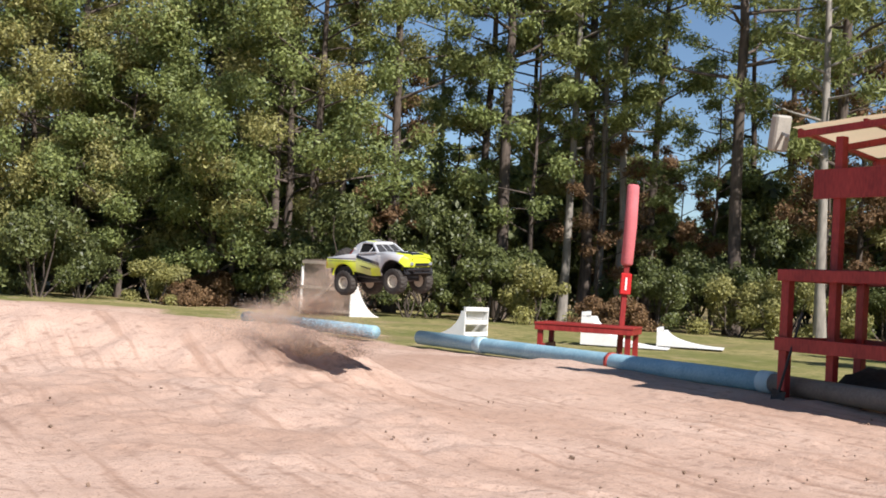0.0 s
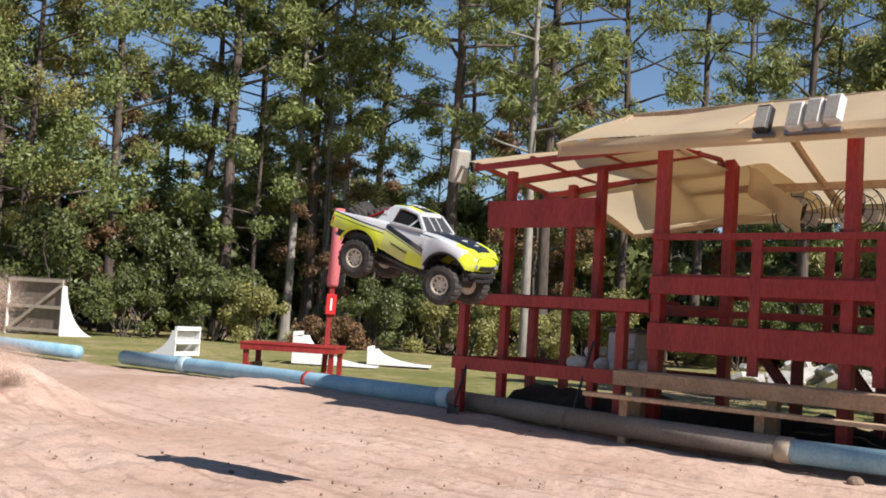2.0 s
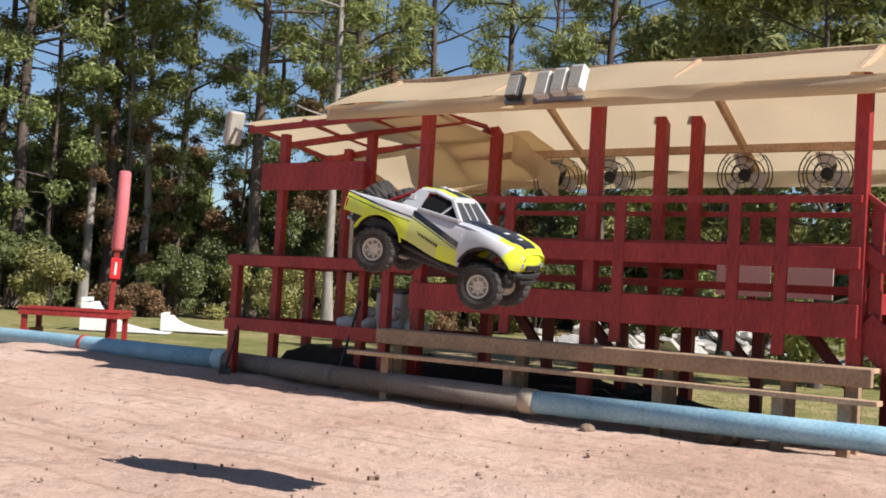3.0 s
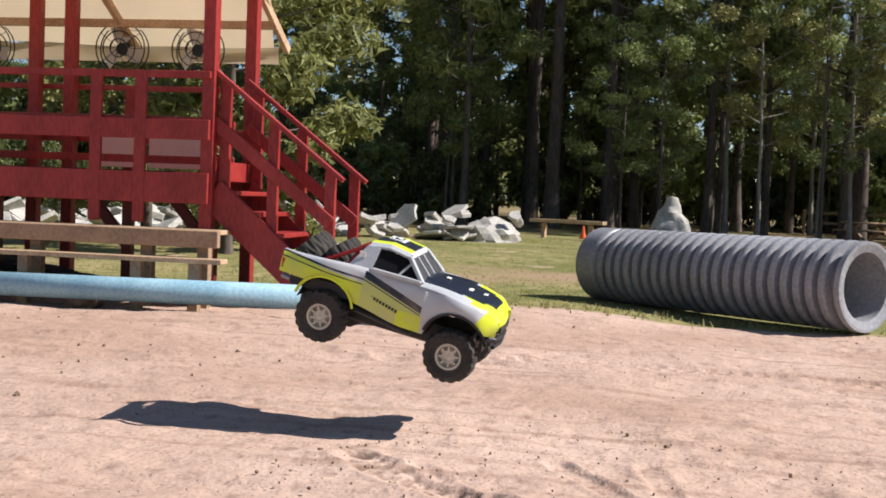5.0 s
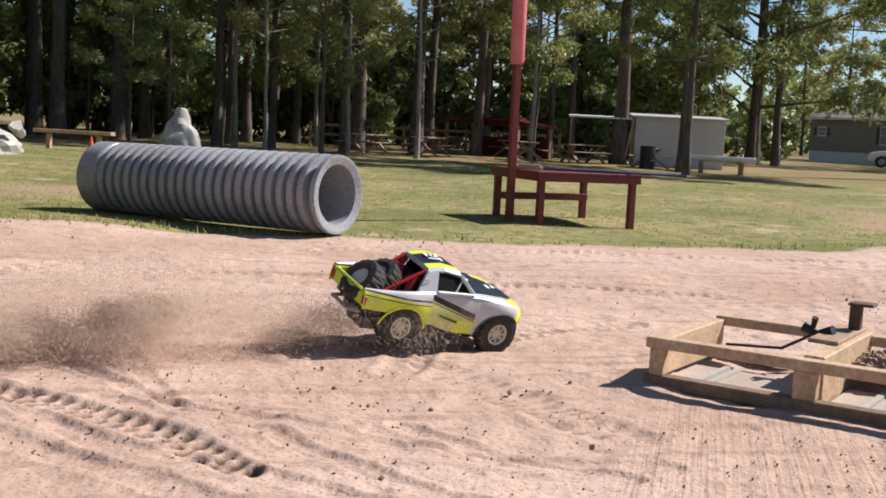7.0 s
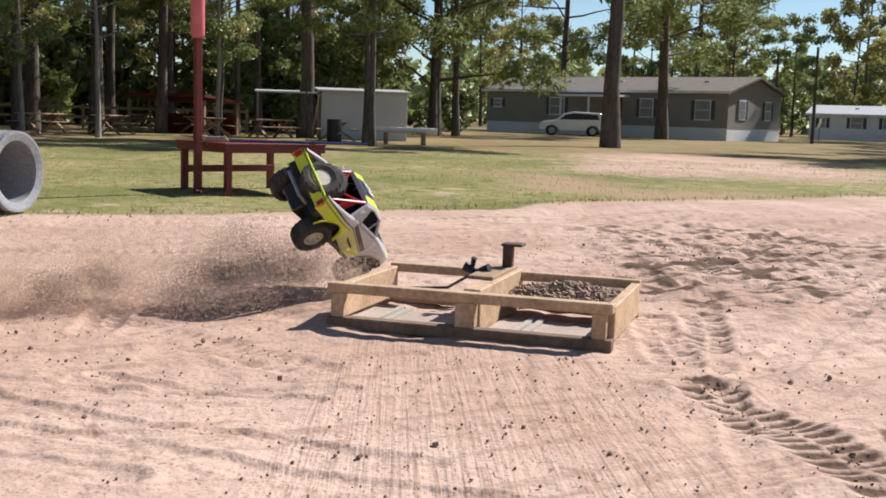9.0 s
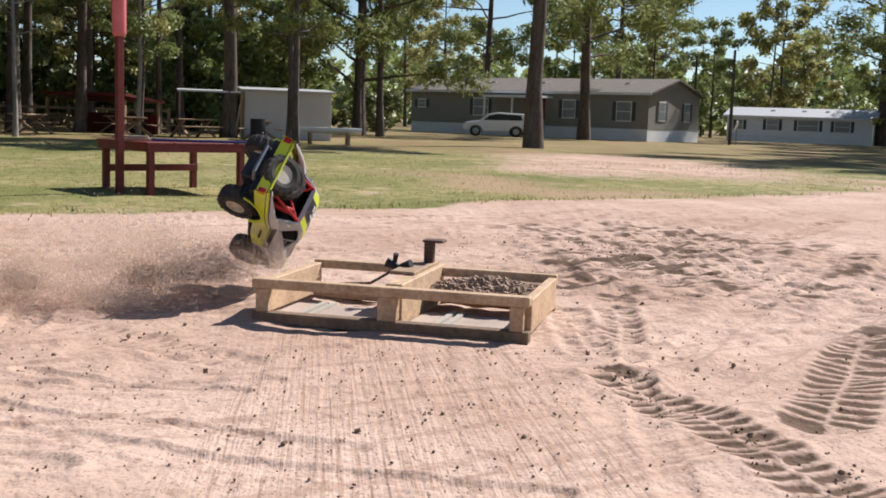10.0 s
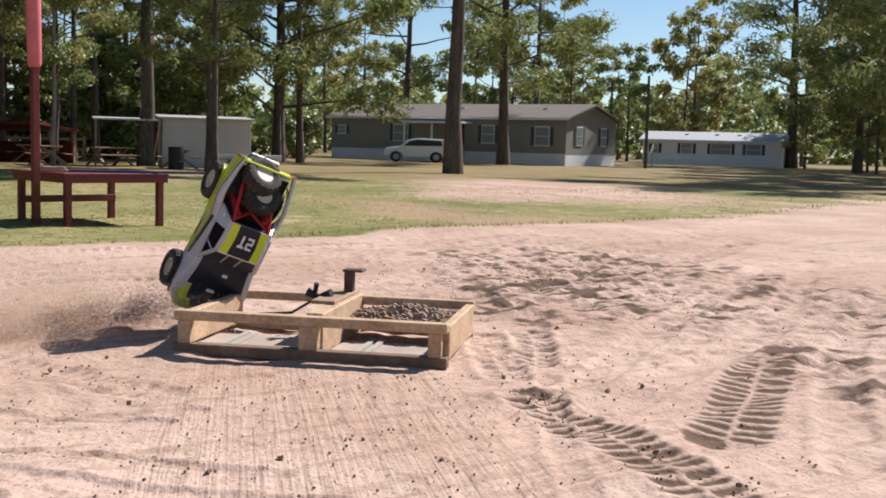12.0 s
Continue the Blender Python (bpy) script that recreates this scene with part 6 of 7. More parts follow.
def truck():
    t = thing("toy_truck", pose(0, 0, 0), "fluorescent yellow and silver radio-controlled desert truck", "toy truck")
    LIV = livery()
    FX, RX, AR = 0.368, -0.295, 0.150
    step = lambda a, b, q: min(1, max(0, (q - a) / (b - a))) ** 2 * (3 - 2 * min(1, max(0, (q - a) / (b - a))))

    def arch(x):
        """Lower edge of the shell, cut by the two wheel openings."""
        z = 0.250 if x < RX else (0.150 + 0.055 * step(0.12, -0.20, x) if x < FX else 0.225)
        for cx, r in ((FX, AR * 1.02), (RX, AR)):
            if abs(x - cx) < r:
                z = max(z, 0.140 + math.sqrt(r * r - (x - cx) ** 2))
        return z

    def shoulder(x):
        return 0.385 + 0.004 * math.exp(-((x - FX) / 0.12) ** 2) - 0.040 * step(0.18, 0.52, x) - 0.040 * step(0.48, 0.56, x) - 0.022 * step(-0.15, -0.56, x)

    def half(x):
        return 0.218 + 0.030 * math.exp(-((x - FX) / 0.13) ** 2) + 0.026 * math.exp(-((x - RX) / 0.15) ** 2) - 0.055 * step(0.45, 0.56, x) - 0.012 * step(-0.45, -0.56, x)

    xs = [-0.555 + 1.105 * k / 88 for k in range(89)]
    for sd in (-1, 1):
        g, n = Geo(), 7
        for x in xs:
            lo, hi, w = arch(x), shoulder(x), half(x)
            lo = min(lo, hi - 0.02)
            for k in range(n):
                f = k / (n - 1)
                z = lo + (hi - lo) * f
                y = w + 0.012 * math.sin(math.pi * (0.25 + 0.6 * f)) - 0.016 * f ** 3 - 0.018 * max(0, (0.24 - z) / 0.1)
                g.v.append((x, sd * y, z))
            g.v.append((x, sd * (w - 0.030), hi - 0.004))
            g.v.append((x, sd * (w - 0.030), hi - 0.030))
        n += 2
        g.f = [(i * n + k, (i + 1) * n + k, (i + 1) * n + k + 1, i * n + k + 1) for i in range(len(xs) - 1) for k in range(n - 1)]
        part("side_panel", g, LIV, t, "yellow and silver side panel with black flashes", smooth=True)
        for cx, r, w0 in ((RX, AR, 0.247), (FX, AR * 1.02, 0.252)):
            fl = Geo()
            for k in range(17):
                a = radians(14 + 152 * k / 16)
                x = cx + r * math.cos(a)
                for q, y in ((r - 0.004, -0.006), (r - 0.002, 0.010), (r + 0.010, 0.008)):
                    fl.v.append((cx + q * math.cos(a), sd * (half(x) + 0.008 + y), 0.140 + q * math.sin(a)))
            fl.f = [(3 * k + q, 3 * k + q + 1, 3 * k + q + 4, 3 * k + q + 3) for k in range(16) for q in range(2)]
            part("wheel_flare", fl, NEON if cx < 0 else BLACK, t, smooth=True)
            liner = Geo()
            for k in range(13):
                a = radians(5 + 170 * k / 12)
                for y in (0.09, 0.225):
                    liner.v.append((cx + (r - 0.008) * math.cos(a), sd * y, 0.142 + (r - 0.008) * math.sin(a)))
            liner.f = [(2 * k, 2 * k + 1, 2 * k + 3, 2 * k + 2) for k in range(12)]
            part("wheel_liner", liner, BLACK, t, smooth=True)
        for k in range(11):
            part("lettering_bar", Geo().box(-0.0065, -0.001, 0.0, 0.0045, 0.001, 0.015), BLACK, t, m=pose(-0.10 + 0.0165 * k, sd * 0.2305, 0.258 - 0.0042 * k))
        for k in range(4):
            part("decal_mark", Geo().box(-0.006, -0.001, 0.0, 0.006, 0.001, 0.006), WHITE, t, m=pose(0.19, sd * (half(0.19) + 0.0115), 0.315 + 0.012 * k))
    # bonnet: raised fenders, sunk black centre panel
    g = Geo()
    hx = [0.115 + 0.435 * k / 24 for k in range(25)]
    fr = [-1, -0.93, -0.8, -0.64, -0.5, -0.42, -0.2, 0, 0.2, 0.42, 0.5, 0.64, 0.8, 0.93, 1]
    for x in hx:
        w, hi = half(x) - 0.004, shoulder(x)
        for f in fr:
            a = abs(f)
            bulge = 0.012 * math.exp(-((x - FX) / 0.14) ** 2) * math.exp(-((a - 0.78) / 0.16) ** 2)
            crown = 0.012 * (1 - a * a) + 0.006 * (a < 0.46) + bulge - 0.010 * max(0, a - 0.9) / 0.1
            g.v.append((x, f * w, hi + crown - 0.002))
    m15 = len(fr)
    g.f = [(i * m15 + q, i * m15 + q + 1, (i + 1) * m15 + q + 1, (i + 1) * m15 + q) for i in range(24) for q in range(m15 - 1)]
    hood = part("bonnet", g, None, t, "silver and yellow bonnet with black centre panel", smooth=True)
    for mm in (SILVER, NEON, mat("black_decal", (0.012, 0.014, 0.025), 0.35, 0.1)):
        hood.data.materials.append(mm)
    for k, p in enumerate(hood.data.polygons):
        i, q = divmod(k, m15 - 1)
        mid = abs(q - 6.5)
        p.material_index = 2 if mid < (4.6 - 1.0 * (i > 12) - 1.0 * (i > 18)) and i < 22 else (1 if i > 17 - 1.6 * (6.5 - mid) else 0)
    for x, y, w in ((0.23, 0.02, 0.018), (0.36, -0.02, 0.028), (0.43, 0.02, 0.02)):
        part("decal_bar", Geo().box(x - 0.010, y - w, 0, x + 0.010, y + w, 0.003), WHITE, hood, m=pose(0, 0, shoulder(x) + 0.0165))
    nose = Geo()
    for z, x in ((0.318, 0.548), (0.285, 0.560), (0.245, 0.556), (0.222, 0.540)):
        for q in range(9):
            f = -1 + q / 4
            nose.v.append((x - 0.028 * f * f, f * 0.176, z))
    nose.f = [(i * 9 + q, i * 9 + q + 1, (i + 1) * 9 + q + 1, (i + 1) * 9 + q) for i in range(3) for q in range(8)]
    part("nose_panel", nose, NEON, t, smooth=True)
    # cab
    rf = Geo()
    for x, z, w in ((-0.155, 0.520, 0.150), (-0.05, 0.540, 0.160), (0.055, 0.522, 0.165)):
        rf.v += [(x, -w, z - 0.018), (x, -w * 0.85, z), (x, -w * 0.5, z + 0.006), (x, w * 0.5, z + 0.006), (x, w * 0.85, z), (x, w, z - 0.018), (x, w, z - 0.03), (x, -w, z - 0.03)]
    rf.f = [(8 * i + k, 8 * i + (k + 1) % 8, 8 * (i + 1) + (k + 1) % 8, 8 * (i + 1) + k) for i in range(2) for k in range(8)] + [tuple(range(8)), tuple(range(23, 15, -1))]
    roof = part("roof", rf, None, t, "silver roof with black centre panel")
    roof.data.materials.append(SILVER), roof.data.materials.append(hood.data.materials[2]), roof.data.materials.append(NEON)
    for k, p in enumerate(roof.data.polygons[:16]):
        p.material_index = {2: 1, 1: 2, 3: 2}.get(k % 8, 0) if k % 8 in (1, 2, 3) else 0
    part("number_two", Geo().box(-0.10, 0.005, 0, -0.085, 0.05, 0.004).box(-0.065, 0.005, 0, -0.05, 0.05, 0.004).box(-0.03, 0.005, 0, -0.015, 0.05, 0.004).box(-0.065, 0.005, 0, -0.03, 0.017, 0.004).box(-0.085, 0.038, 0, -0.05, 0.05, 0.004), WHITE, roof, "white numeral 2", m=pose(0, 0, 0.5185))
    part("number_seven", Geo().box(-0.03, -0.05, 0, -0.015, -0.005, 0.004).box(-0.10, -0.035, 0, -0.03, -0.02, 0.004), WHITE, roof, "white numeral 7", m=pose(0, 0, 0.5185))
    part("visor", Geo().box(0.052, -0.14, 0.492, 0.064, 0.14, 0.516), WHITE, roof)
    for s in (-1, 1):
        part("windscreen_pillar", Geo().beam((0.155, s * 0.205, 0.385), (0.055, s * 0.155, 0.505), 0.022, 0.026, (0, 1, 0)), SILVER, t, bevel=0.004)
        part("rear_quarter", Geo().add([(-0.225, s * 0.205, 0.37), (-0.105, s * 0.215, 0.385), (-0.095, s * 0.165, 0.505), (-0.16, s * 0.155, 0.505), (-0.225, s * 0.19, 0.37), (-0.105, s * 0.20, 0.385), (-0.095, s * 0.15, 0.505), (-0.16, s * 0.14, 0.505)],
                                        [(0, 1, 2, 3), (7, 6, 5, 4), (0, 4, 5, 1), (1, 5, 6, 2), (2, 6, 7, 3), (3, 7, 4, 0)]), SILVER, t, "silver rear quarter with number")
        part("quarter_digits", Geo().box(-0.185, s * 0.187 - 0.002, 0.435, -0.155, s * 0.187 + 0.002, 0.465), WHITE, t)
        part("door_sill", Geo().beam((-0.10, s * 0.212, 0.385), (0.15, s * 0.212, 0.388), 0.02, 0.02), SILVER, t, bevel=0.003)
        part("side_window", Geo().add([(-0.10, s * 0.198, 0.39), (0.135, s * 0.196, 0.39), (0.05, s * 0.15, 0.50), (-0.09, s * 0.152, 0.50)], [(0, 1, 2, 3)]), CABDARK, t)
        part("window_brace", Geo().tube([(0.03, s * 0.199, 0.392), (0.075, s * 0.165, 0.475)], [0.006, 0.006], 6), SILVER, t)
    part("windscreen", Geo().add([(0.15, -0.19, 0.39), (0.15, 0.19, 0.39), (0.052, 0.145, 0.503), (0.052, -0.145, 0.503)], [(0, 1, 2, 3)]), mat("smoked_screen", (0.05, 0.05, 0.052), 0.6, 0.2, 9, 0, 40, spec=0.2), t)
    part("screen_bar", Geo().tube([(0.152, -0.05, 0.392), (0.056, -0.05, 0.506)], [0.005] * 2, 6).tube([(0.152, 0.05, 0.392), (0.056, 0.05, 0.506)], [0.005] * 2, 6), SILVER, t)
    # inside, bed and frame
    part("driver_tub", Geo().box(-0.14, -0.19, 0.20, 0.13, 0.19, 0.40), BLACK, t, bevel=0.01)
    part("bed_floor", Geo().box(-0.50, -0.205, 0.20, -0.145, 0.205, 0.265), BLACK, t, bevel=0.006)
    for s in (-1, 1):
        part("nerf_bar", Geo().tube([(-0.2, s * 0.16, 0.17), (0.15, s * 0.19, 0.13)], [0.016] * 2, 8), BLACK, t)
    part("chassis", Geo().box(-0.46, -0.10, 0.085, 0.44, 0.10, 0.20), BLACK, t, "dusty black underside", bevel=0.012)
    part("skid_plate", Geo().box(0.30, -0.09, 0.10, 0.50, 0.09, 0.13), STEEL, t, bevel=0.006, m=pose(0, 0, 0.0, 0, -8, 0))
    fb = part("front_bumper", Geo().tube([(0.47, -0.18, 0.20), (0.545, -0.13, 0.20), (0.555, 0.0, 0.20), (0.545, 0.13, 0.20), (0.47, 0.18, 0.20)], [0.014] * 5, 8).tube([(0.545, -0.13, 0.165), (0.555, 0, 0.165), (0.545, 0.13, 0.165)], [0.01] * 3, 8), BLACK, t)
    part("grille", Geo().box(0.540, -0.10, 0.232, 0.5615, 0.10, 0.262), BLACK, t, bevel=0.003)
    for s in (-1, 1):
        part("headlight", Geo().box(0.520, s * 0.150 - 0.030, 0.240, 0.5445, s * 0.150 + 0.030, 0.272), PANE, t, bevel=0.004)
        part("tail_light", Geo().box(-0.55, s * 0.2 - 0.02, 0.27, -0.535, s * 0.2 + 0.02, 0.32), REDPLASTIC, t, bevel=0.003)
        part("rear_frame", Geo().tube([(-0.16, s * 0.13, 0.50), (-0.34, s * 0.12, 0.36), (-0.50, s * 0.11, 0.26)], [0.011] * 3, 8), REDPLASTIC, t, "red roll-cage tube")
        part("shock", Geo().tube([(-0.20, s * 0.10, 0.44), (-0.31, s * 0.14, 0.17)], [0.024, 0.024], 10), REDPLASTIC, t, "red coil shock")
        part("cross_tube", Geo().tube([(-0.17, s * 0.12, 0.48), (-0.27, -s * 0.08, 0.30)], [0.010] * 2, 8), REDPLASTIC, t)
    part("tailgate", Geo().box(-0.545, -0.20, 0.255, -0.53, 0.20, 0.345), LIV, t, bevel=0.004)
    part("rear_bumper", Geo().tube([(-0.50, -0.12, 0.2), (-0.57, -0.10, 0.2), (-0.57, 0.10, 0.2), (-0.50, 0.12, 0.2)], [0.012] * 4, 8), STEEL, t)
    # low cab
    for o in t.children_recursive:
        for q in o.data.vertices:
            if q.co.z > 0.386:
                q.co.z = 0.386 + 0.82 * (q.co.z - 0.386)
    tyre = Geo()
    n, prof = 54, [(-0.045, 0.064), (-0.054, 0.092), (-0.050, 0.116), (-0.024, 0.124), (0.024, 0.124), (0.050, 0.116), (0.054, 0.092), (0.045, 0.064)]
    for row, (a, r) in enumerate(prof):
        for k in range(n):
            lug = 0.007 * ((k + (row > 3)) % 3 > 0) if row in (2, 3, 4, 5) else 0.0
            q = 2 * math.pi * k / n
            tyre.v.append((math.cos(q) * (r + lug), a, math.sin(q) * (r + lug)))
    tyre.f = [(i * n + k, i * n + (k + 1) % n, (i + 1) % 8 * n + (k + 1) % n, (i + 1) % 8 * n + k) for i in range(8) for k in range(n)]
    tm = tyre.mesh("tyre")
    rim = Geo().lathe([(-0.035, 0.0), (-0.03, 0.02), (-0.035, 0.03), (-0.015, 0.048), (-0.044, 0.054), (-0.044, 0.064), (0.04, 0.064), (0.04, 0.0)], 24, closed=False)
    for k in range(8):
        rim.box(-0.005, -0.038, 0.026, 0.005, -0.022, 0.050, pose(0, 0, 0, 0, 45 * k, 0))
    rm = rim.mesh("rim")
    wheels = []
    for x, s in ((0.368, -1), (0.368, 1), (-0.295, -1), (-0.295, 1)):
        w = new("wheel")
        w.parent = t
        w.matrix_basis = pose(x, s * 0.205, 0.124)
        part("tyre", tm, RUBBER, w)
        part("rim", rm, CREAM, w, "cream bead-lock rim", m=pose(0, 0, 0, 0, 0, 0 if s < 0 else 180))
        part("axle", Geo().tube([(0, 0, 0), (0, -s * 0.12, 0.02)], [0.012] * 2, 8), BLACK, w)
        wheels.append(w)
    for x, z, a in ((-0.35, 0.345, 42), (-0.475, 0.335, 52)):
        sw = part("spare_tyre", tm, RUBBER, t, "black spare tyre lying in the bed", m=pose(x, 0.03 if x > -0.4 else -0.02, z, 90 - a, 0, 90))
        part("spare_rim", rm, STEEL, sw)
    return t, wheels


TRUCK, WHEELS = truck()


SIZE = 0.9
TRUCK.scale = (SIZE, SIZE, SIZE)


def stance(c, nose, up):
    """Pose from the place of the wheelbase's middle, the way ahead and the way up."""
    x = Vector(nose).normalized()
    y = Vector(up).cross(x).normalized()
    z = x.cross(y)
    m = Matrix((x, y, z)).transposed().to_4x4()
    return Matrix.Translation(c) @ m @ Matrix.Translation((0, 0, -0.28 * SIZE))


def ahead(yaw, pitch):
    return (math.cos(radians(yaw)) * math.cos(radians(pitch)), math.sin(radians(yaw)) * math.cos(radians(pitch)), math.sin(radians(pitch)))


# seconds, body centre, heading, nose up, lean to the right
RIDE = [
    (0.0, -1.23, 12.3, 1.2, -38, 4, 3),
    (0.5, -0.60, 10.8, 1.32, -34, 0, 3),
    (1.0, 0.06, 9.74, 1.46, -36, -5, 2),
    (1.5, 0.6, 8.78, 1.53, -38, -10, 2),
    (2.0, 1.18, 7.97, 1.55, -40, -13, 3),
    (2.5, 1.77, 7.09, 1.5, -42, -16, 4),
    (3.5, 3.1, 5.47, 1.22, -50, -14, 4),
    (4.5, 4.06, 4.18, 0.86, -60, -13, 2),
    (5.0, 4.36, 3.47, 0.64, -61, -13, 5),
    (5.5, 4.47, 2.69, 0.31, -64, -9, 2),
    (5.7, 4.58, 2.45, 0.22, -63, -4, 2),
    (6.0, 4.62, 2.02, 0.185, -62, 2, 0),
    (6.5, 5.05, 1.52, 0.20, -54, 1, 2),
    (7.0, 5.58, 1.12, 0.26, -40, -7, 14),
    (7.5, 5.98, 0.66, 0.31, -40, -13, 20),
    (7.9, 6.12, 0.38, 0.36, -38, -20, 32),
]
TUMBLE = [
    (8.5, (6.22, 0.12, 0.46), (0.76, -0.50, -0.38), (0.25, -0.50, 0.80)),
    (9.0, (6.26, 0.00, 0.50), (0.84, -0.30, -0.44), (0.15, -0.88, 0.42)),
    (9.5, (6.28, -0.06, 0.50), (0.88, -0.16, -0.44), (-0.10, -0.98, 0.15)),
    (10.0, (6.22, -0.09, 0.52), (0.82, 0.00, -0.56), (-0.24, -0.88, -0.22)),
    (10.5, (6.16, -0.18, 0.53), (0.73, 0.15, -0.66), (-0.38, -0.70, -0.58)),
    (11.0, (6.14, -0.19, 0.54), (0.52, 0.26, -0.76), (-0.58, -0.58, -0.50)),
    (11.5, (6.10, -0.21, 0.55), (0.30, 0.35, -0.84), (-0.75, -0.46, -0.40)),
    (12.0, (6.06, -0.29, 0.54), (0.10, 0.42, -0.90), (-0.88, -0.34, -0.26)),
]


# ---- dust thrown up by the wheels: fine flecks in loose puffs ----
def dust_material(name, colour, dense):
    m = mat(name, colour, 1.0, 0.15, 3, 0, 20, spec=0.0, through=0.5)
    n, l = m.node_tree.nodes, m.node_tree.links
    out = [q for q in n if q.type == "OUTPUT_MATERIAL"][0]
    thin, clear = n.new("ShaderNodeMixShader"), n.new("ShaderNodeBsdfTransparent")
    shaded = out.inputs[0].links[0].from_socket
    thin.inputs[0].default_value = dense
    l.new(clear.outputs[0], thin.inputs[1]), l.new(shaded, thin.inputs[2]), l.new(thin.outputs[0], out.inputs[0])
    return m


DUST = dust_material("flying_dust", (0.80, 0.63, 0.50), 0.25)
# darker flecks: thrown dirt, with the shade inside the dust painted in
DARKDUST = dust_material("flying_dark_dust", (0.36, 0.25, 0.18), 0.30)


def puff_mesh(seed, size, n, material, grain=1.0):
    rng = np.random.default_rng(seed)
    c = rng.normal(0, 0.42, (9, 3)) * np.array([1.6, 0.7, 0.34])
    p = size * (c[rng.integers(0, 9, n)] + rng.normal(0, 0.28, (n, 3)) * np.array([1.3, 0.9, 0.5]))
    u, w = rng.normal(0, 1, (n, 3)), rng.normal(0, 1, (n, 3))
    s = grain * 0.0060 * rng.uniform(0.5, 1.4, n)[:, None]
    v = np.stack([p, p + u * s, p + w * s], 1).reshape(-1, 3)
    me = bpy.data.meshes.new("dust_puff")
    me.from_pydata(v.tolist(), [], np.arange(3 * n).reshape(-1, 3).tolist())
    me.materials.append(material)
    return me


PUFFS = {q: puff_mesh(200 + k, q, 26000 if q < 0.5 else 30000, DUST) for k, q in enumerate((0.22, 0.30, 0.36, 0.42, 0.55))}
PUFFS[0.21] = puff_mesh(230, 0.21, 16000, DARKDUST, 1.0)
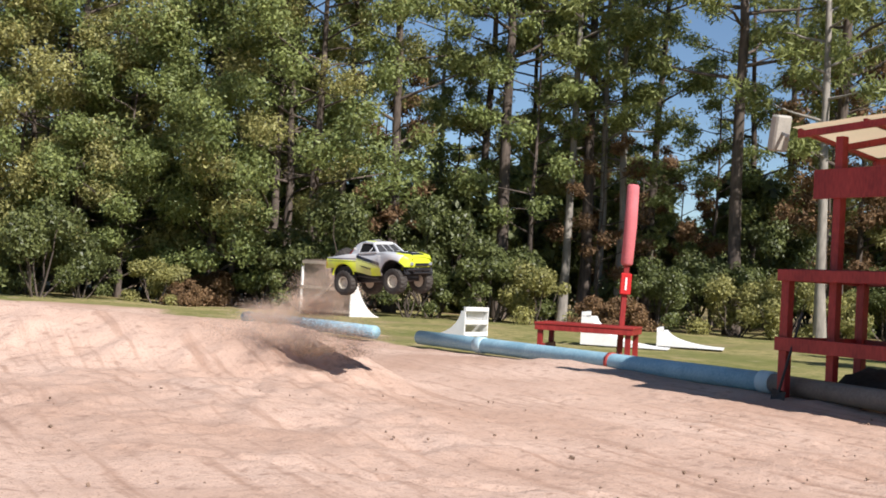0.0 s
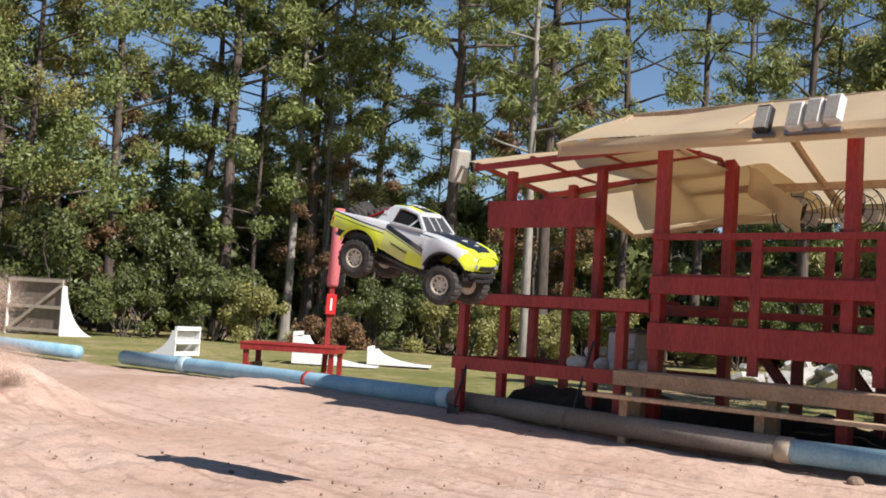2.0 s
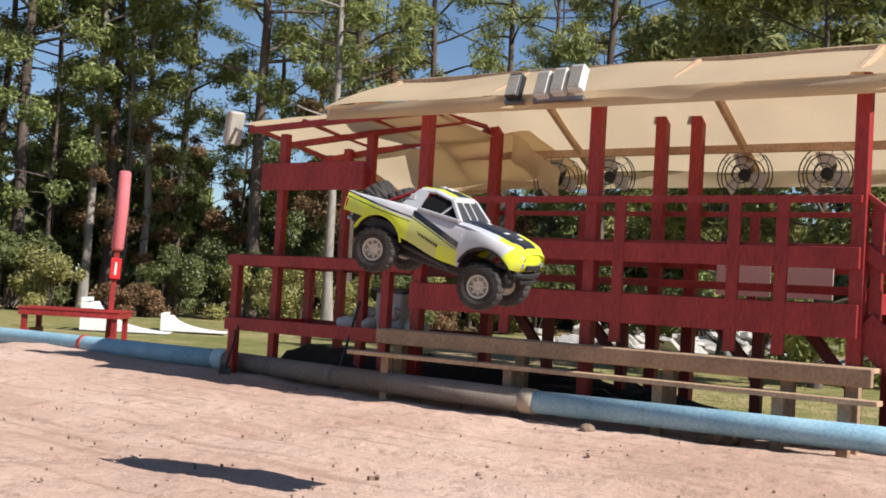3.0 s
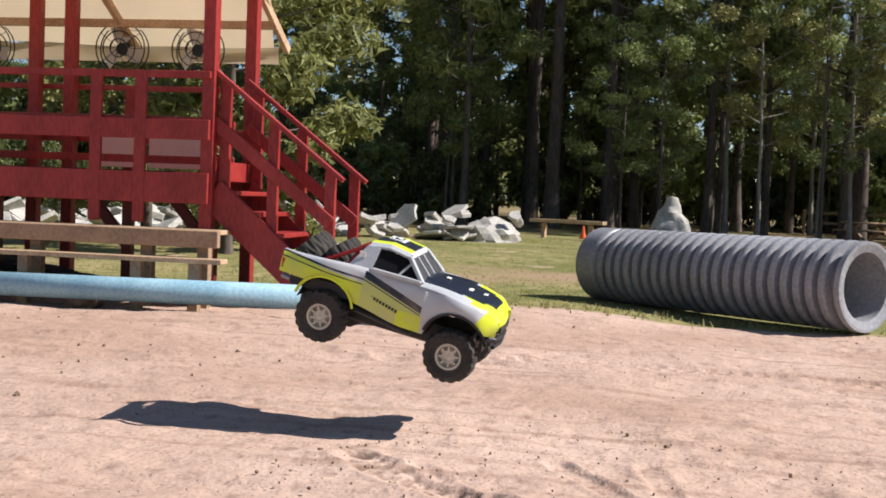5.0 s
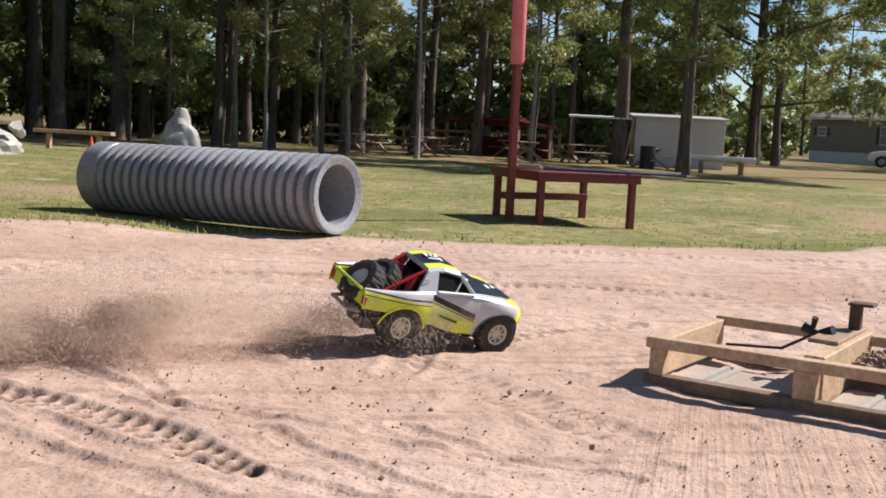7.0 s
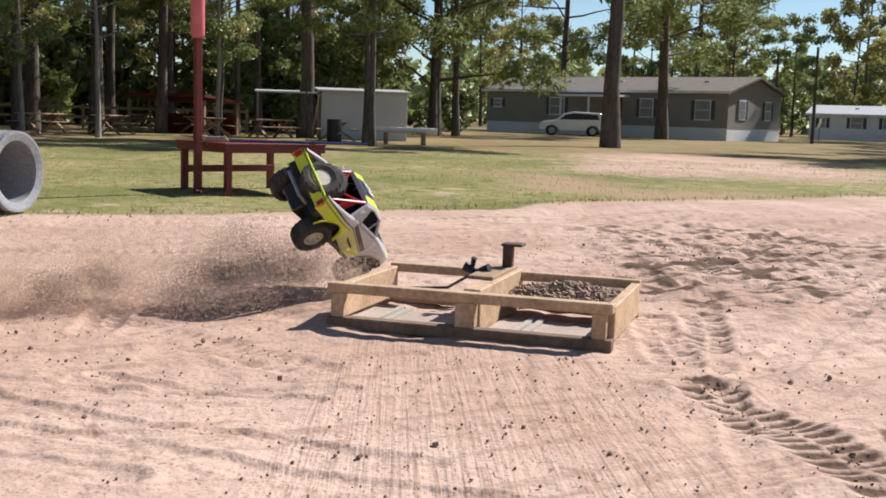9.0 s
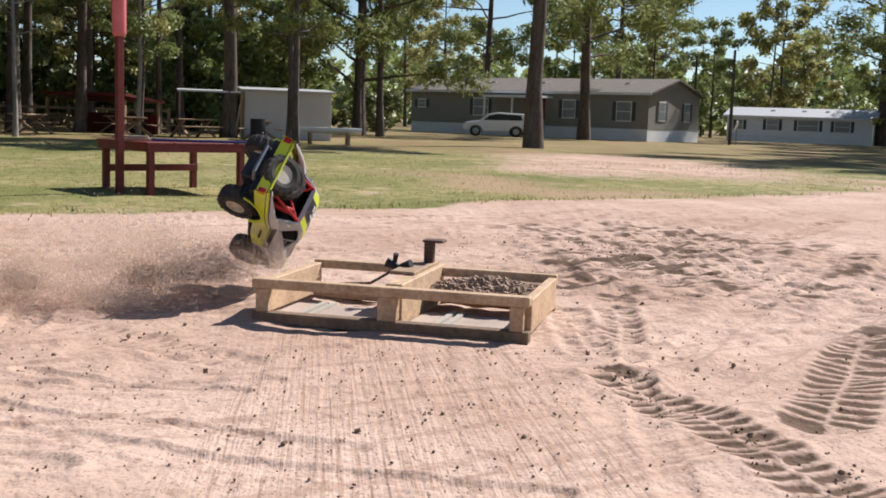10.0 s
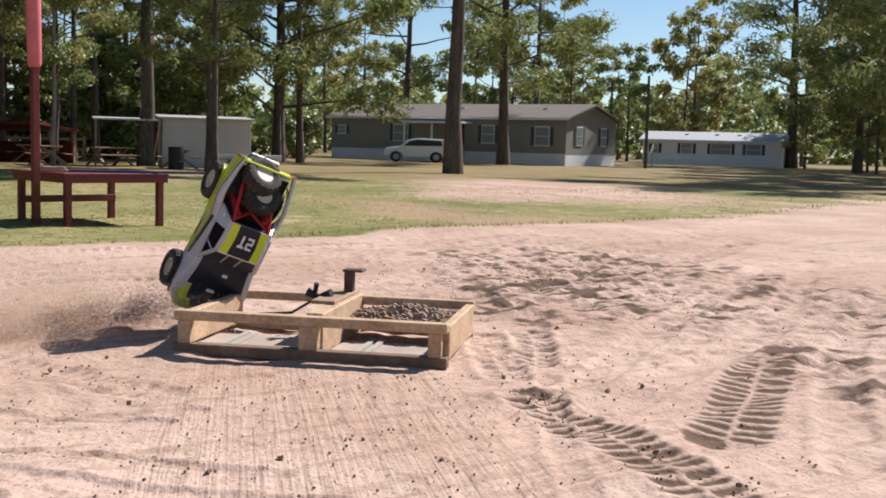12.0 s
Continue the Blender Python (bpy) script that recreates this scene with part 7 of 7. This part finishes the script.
# place, size, time of rising, drift in a second, heading
CLOUDS = [
    ((-1.95, 13.0, 0.60), 0.55, -3.0, (-0.10, 0.02, 0.00), 50), ((-1.75, 13.3, 1.0), 0.42, -3.0, (-0.14, 0.03, 0.02), 60),
    ((-2.15, 13.1, 0.62), 0.36, -3.0, (-0.12, 0.03, 0.01), 75), ((-2.35, 13.2, 0.50), 0.42, -3.0, (-0.12, 0.03, 0.00), 20), ((-1.95, 13.0, 0.78), 0.30, -3.0, (-0.12, 0.03, 0.02), 100),
    ((-1.55, 12.6, 0.45), 0.36, -3.0, (-0.10, 0.03, 0.00), -30), ((-1.75, 12.7, 0.35), 0.21, -3.0, (-0.10, 0.05, -0.03), -30),
    ((4.25, 2.55, 0.08), 0.22, 5.55, (-0.05, 0.05, 0.02), -60), ((3.95, 3.05, 0.12), 0.30, 5.75, (-0.06, 0.08, 0.02), -60), ((3.8, 3.5, 0.26), 0.36, 5.9, (-0.06, 0.10, 0.02), -60),
    ((4.45, 2.25, 0.08), 0.30, 5.9, (-0.04, 0.06, 0.02), -60), ((4.35, 2.75, 0.14), 0.36, 6.0, (-0.06, 0.08, 0.03), -60), ((4.55, 2.1, 0.10), 0.36, 6.2, (-0.06, 0.08, 0.02), -55),
    ((4.05, 3.0, 0.30), 0.42, 6.2, (-0.05, 0.10, 0.02), -60), ((4.9, 1.85, 0.12), 0.36, 6.4, (-0.05, 0.06, 0.03), -50), ((5.15, 1.65, 0.06), 0.22, 6.4, (-0.03, 0.04, 0.0), -50),
    ((4.7, 2.25, 0.16), 0.21, 6.3, (-0.05, 0.10, 0.03), -50), ((4.45, 2.5, 0.10), 0.21, 6.2, (-0.05, 0.10, 0.01), -50),
    ((4.75, 2.3, 0.24), 0.42, 6.6, (-0.06, 0.10, 0.03), -50), ((5.2, 1.55, 0.14), 0.36, 6.9, (-0.04, 0.06, 0.03), -45), ((5.45, 1.35, 0.20), 0.42, 7.1, (-0.05, 0.08, 0.03), -45),
    ((5.35, 1.7, 0.18), 0.42, 7.2, (-0.06, 0.12, 0.02), -45), ((5.75, 0.95, 0.18), 0.36, 7.3, (-0.05, 0.10, 0.03), -45), ((5.62, 0.70, 0.08), 0.30, 7.3, (-0.03, 0.04, 0.01), -45),
    ((5.7, 2.2, 0.28), 0.21, 7.1, (-0.05, 0.10, 0.02), -30), ((5.55, 1.2, 0.14), 0.21, 7.1, (-0.05, 0.08, 0.01), -45),
    ((6.1, 0.55, 0.26), 0.42, 8.6, (-0.01, 0.05, 0.02), -60), ((6.2, 0.85, 0.20), 0.55, 8.8, (-0.02, 0.05, 0.01), -80), ((6.0, 0.25, 0.18), 0.36, 9.0, (0.0, 0.03, 0.01), -70),
    ((5.95, 0.35, 0.16), 0.21, 8.9, (-0.01, 0.03, -0.01), -60), ((5.9, 0.75, 0.14), 0.42, 8.7, (-0.02, 0.04, 0.00), -60),
]


def dust_clouds():
    made = []
    for k, (at, size, start, drift, yaw) in enumerate(CLOUDS):
        start = start + 0.05 if 5.5 < start < 5.8 else (start - 0.25 if 5.8 < start < 6.7 else start)
        ob = new("dust_cloud", PUFFS[min(PUFFS, key=lambda q: abs(q - size))])
        tagged(ob, "puff of pale tan dust thrown up by the wheels", "dust", kind="stuff")
        rest = pose(*at, 0, 0, yaw + 37 * k)
        ob.matrix_basis = rest
        rows = []
        for t in ((0.0, 12.0) if start < 0 else (0.0, start - 0.2, start, start + 1.0, start + 3.5, 12.0)):
            age = t - max(start, 0.0)
            m = rest.copy()
            if start >= 0 and age < 0:
                m.translation = Vector((at[0], at[1], -1.2))
            else:
                run = age if start < 0 or age < 1 else 1 + (min(age, 3.5) - 1) * 0.55
                m.translation = Vector(at) + Vector(drift) * run
                if start >= 0 and age >= 3.5:
                    m.translation.z -= 0.12 * size * (age - 1)
            if not rows or t > rows[-1][0]:
                rows.append((t, m))
        made.append((ob, rows))
    return made


FLYING = dust_clouds()


def motions():
    rows = []
    for t, x, y, z, yaw, pitch, lean in RIDE:
        m = stance((x, y, z), ahead(yaw, pitch), (0, 0, 1))
        rows.append((t, m @ pose(0, 0, 0.25) @ pose(0, 0, 0, lean, 0, 0) @ pose(0, 0, -0.25)))
    rows += [(t, stance(c, a, u)) for t, c, a, u in TUMBLE]
    walk(TRUCK, rows)
    for ob, path in FLYING:
        walk(ob, path)
    for w in WHEELS:
        base = w.matrix_basis.copy()
        rear = base.translation.x < 0
        turn, spin = 0.0, []
        for k in range(49):
            t = k * 0.25
            droop = -0.032 if t < 5.4 else (-0.02 if t > 8 else (0.070 if 5.7 < t < 6.4 else 0.045))
            spin.append((t, Matrix.Translation((0, 0, droop if rear else droop * 1.1)) @ base @ pose(0, 0, 0, 0, turn, 0)))
            turn += (62 if rear else 40) if t < 7.6 else 12
        walk(w, spin)


motions()
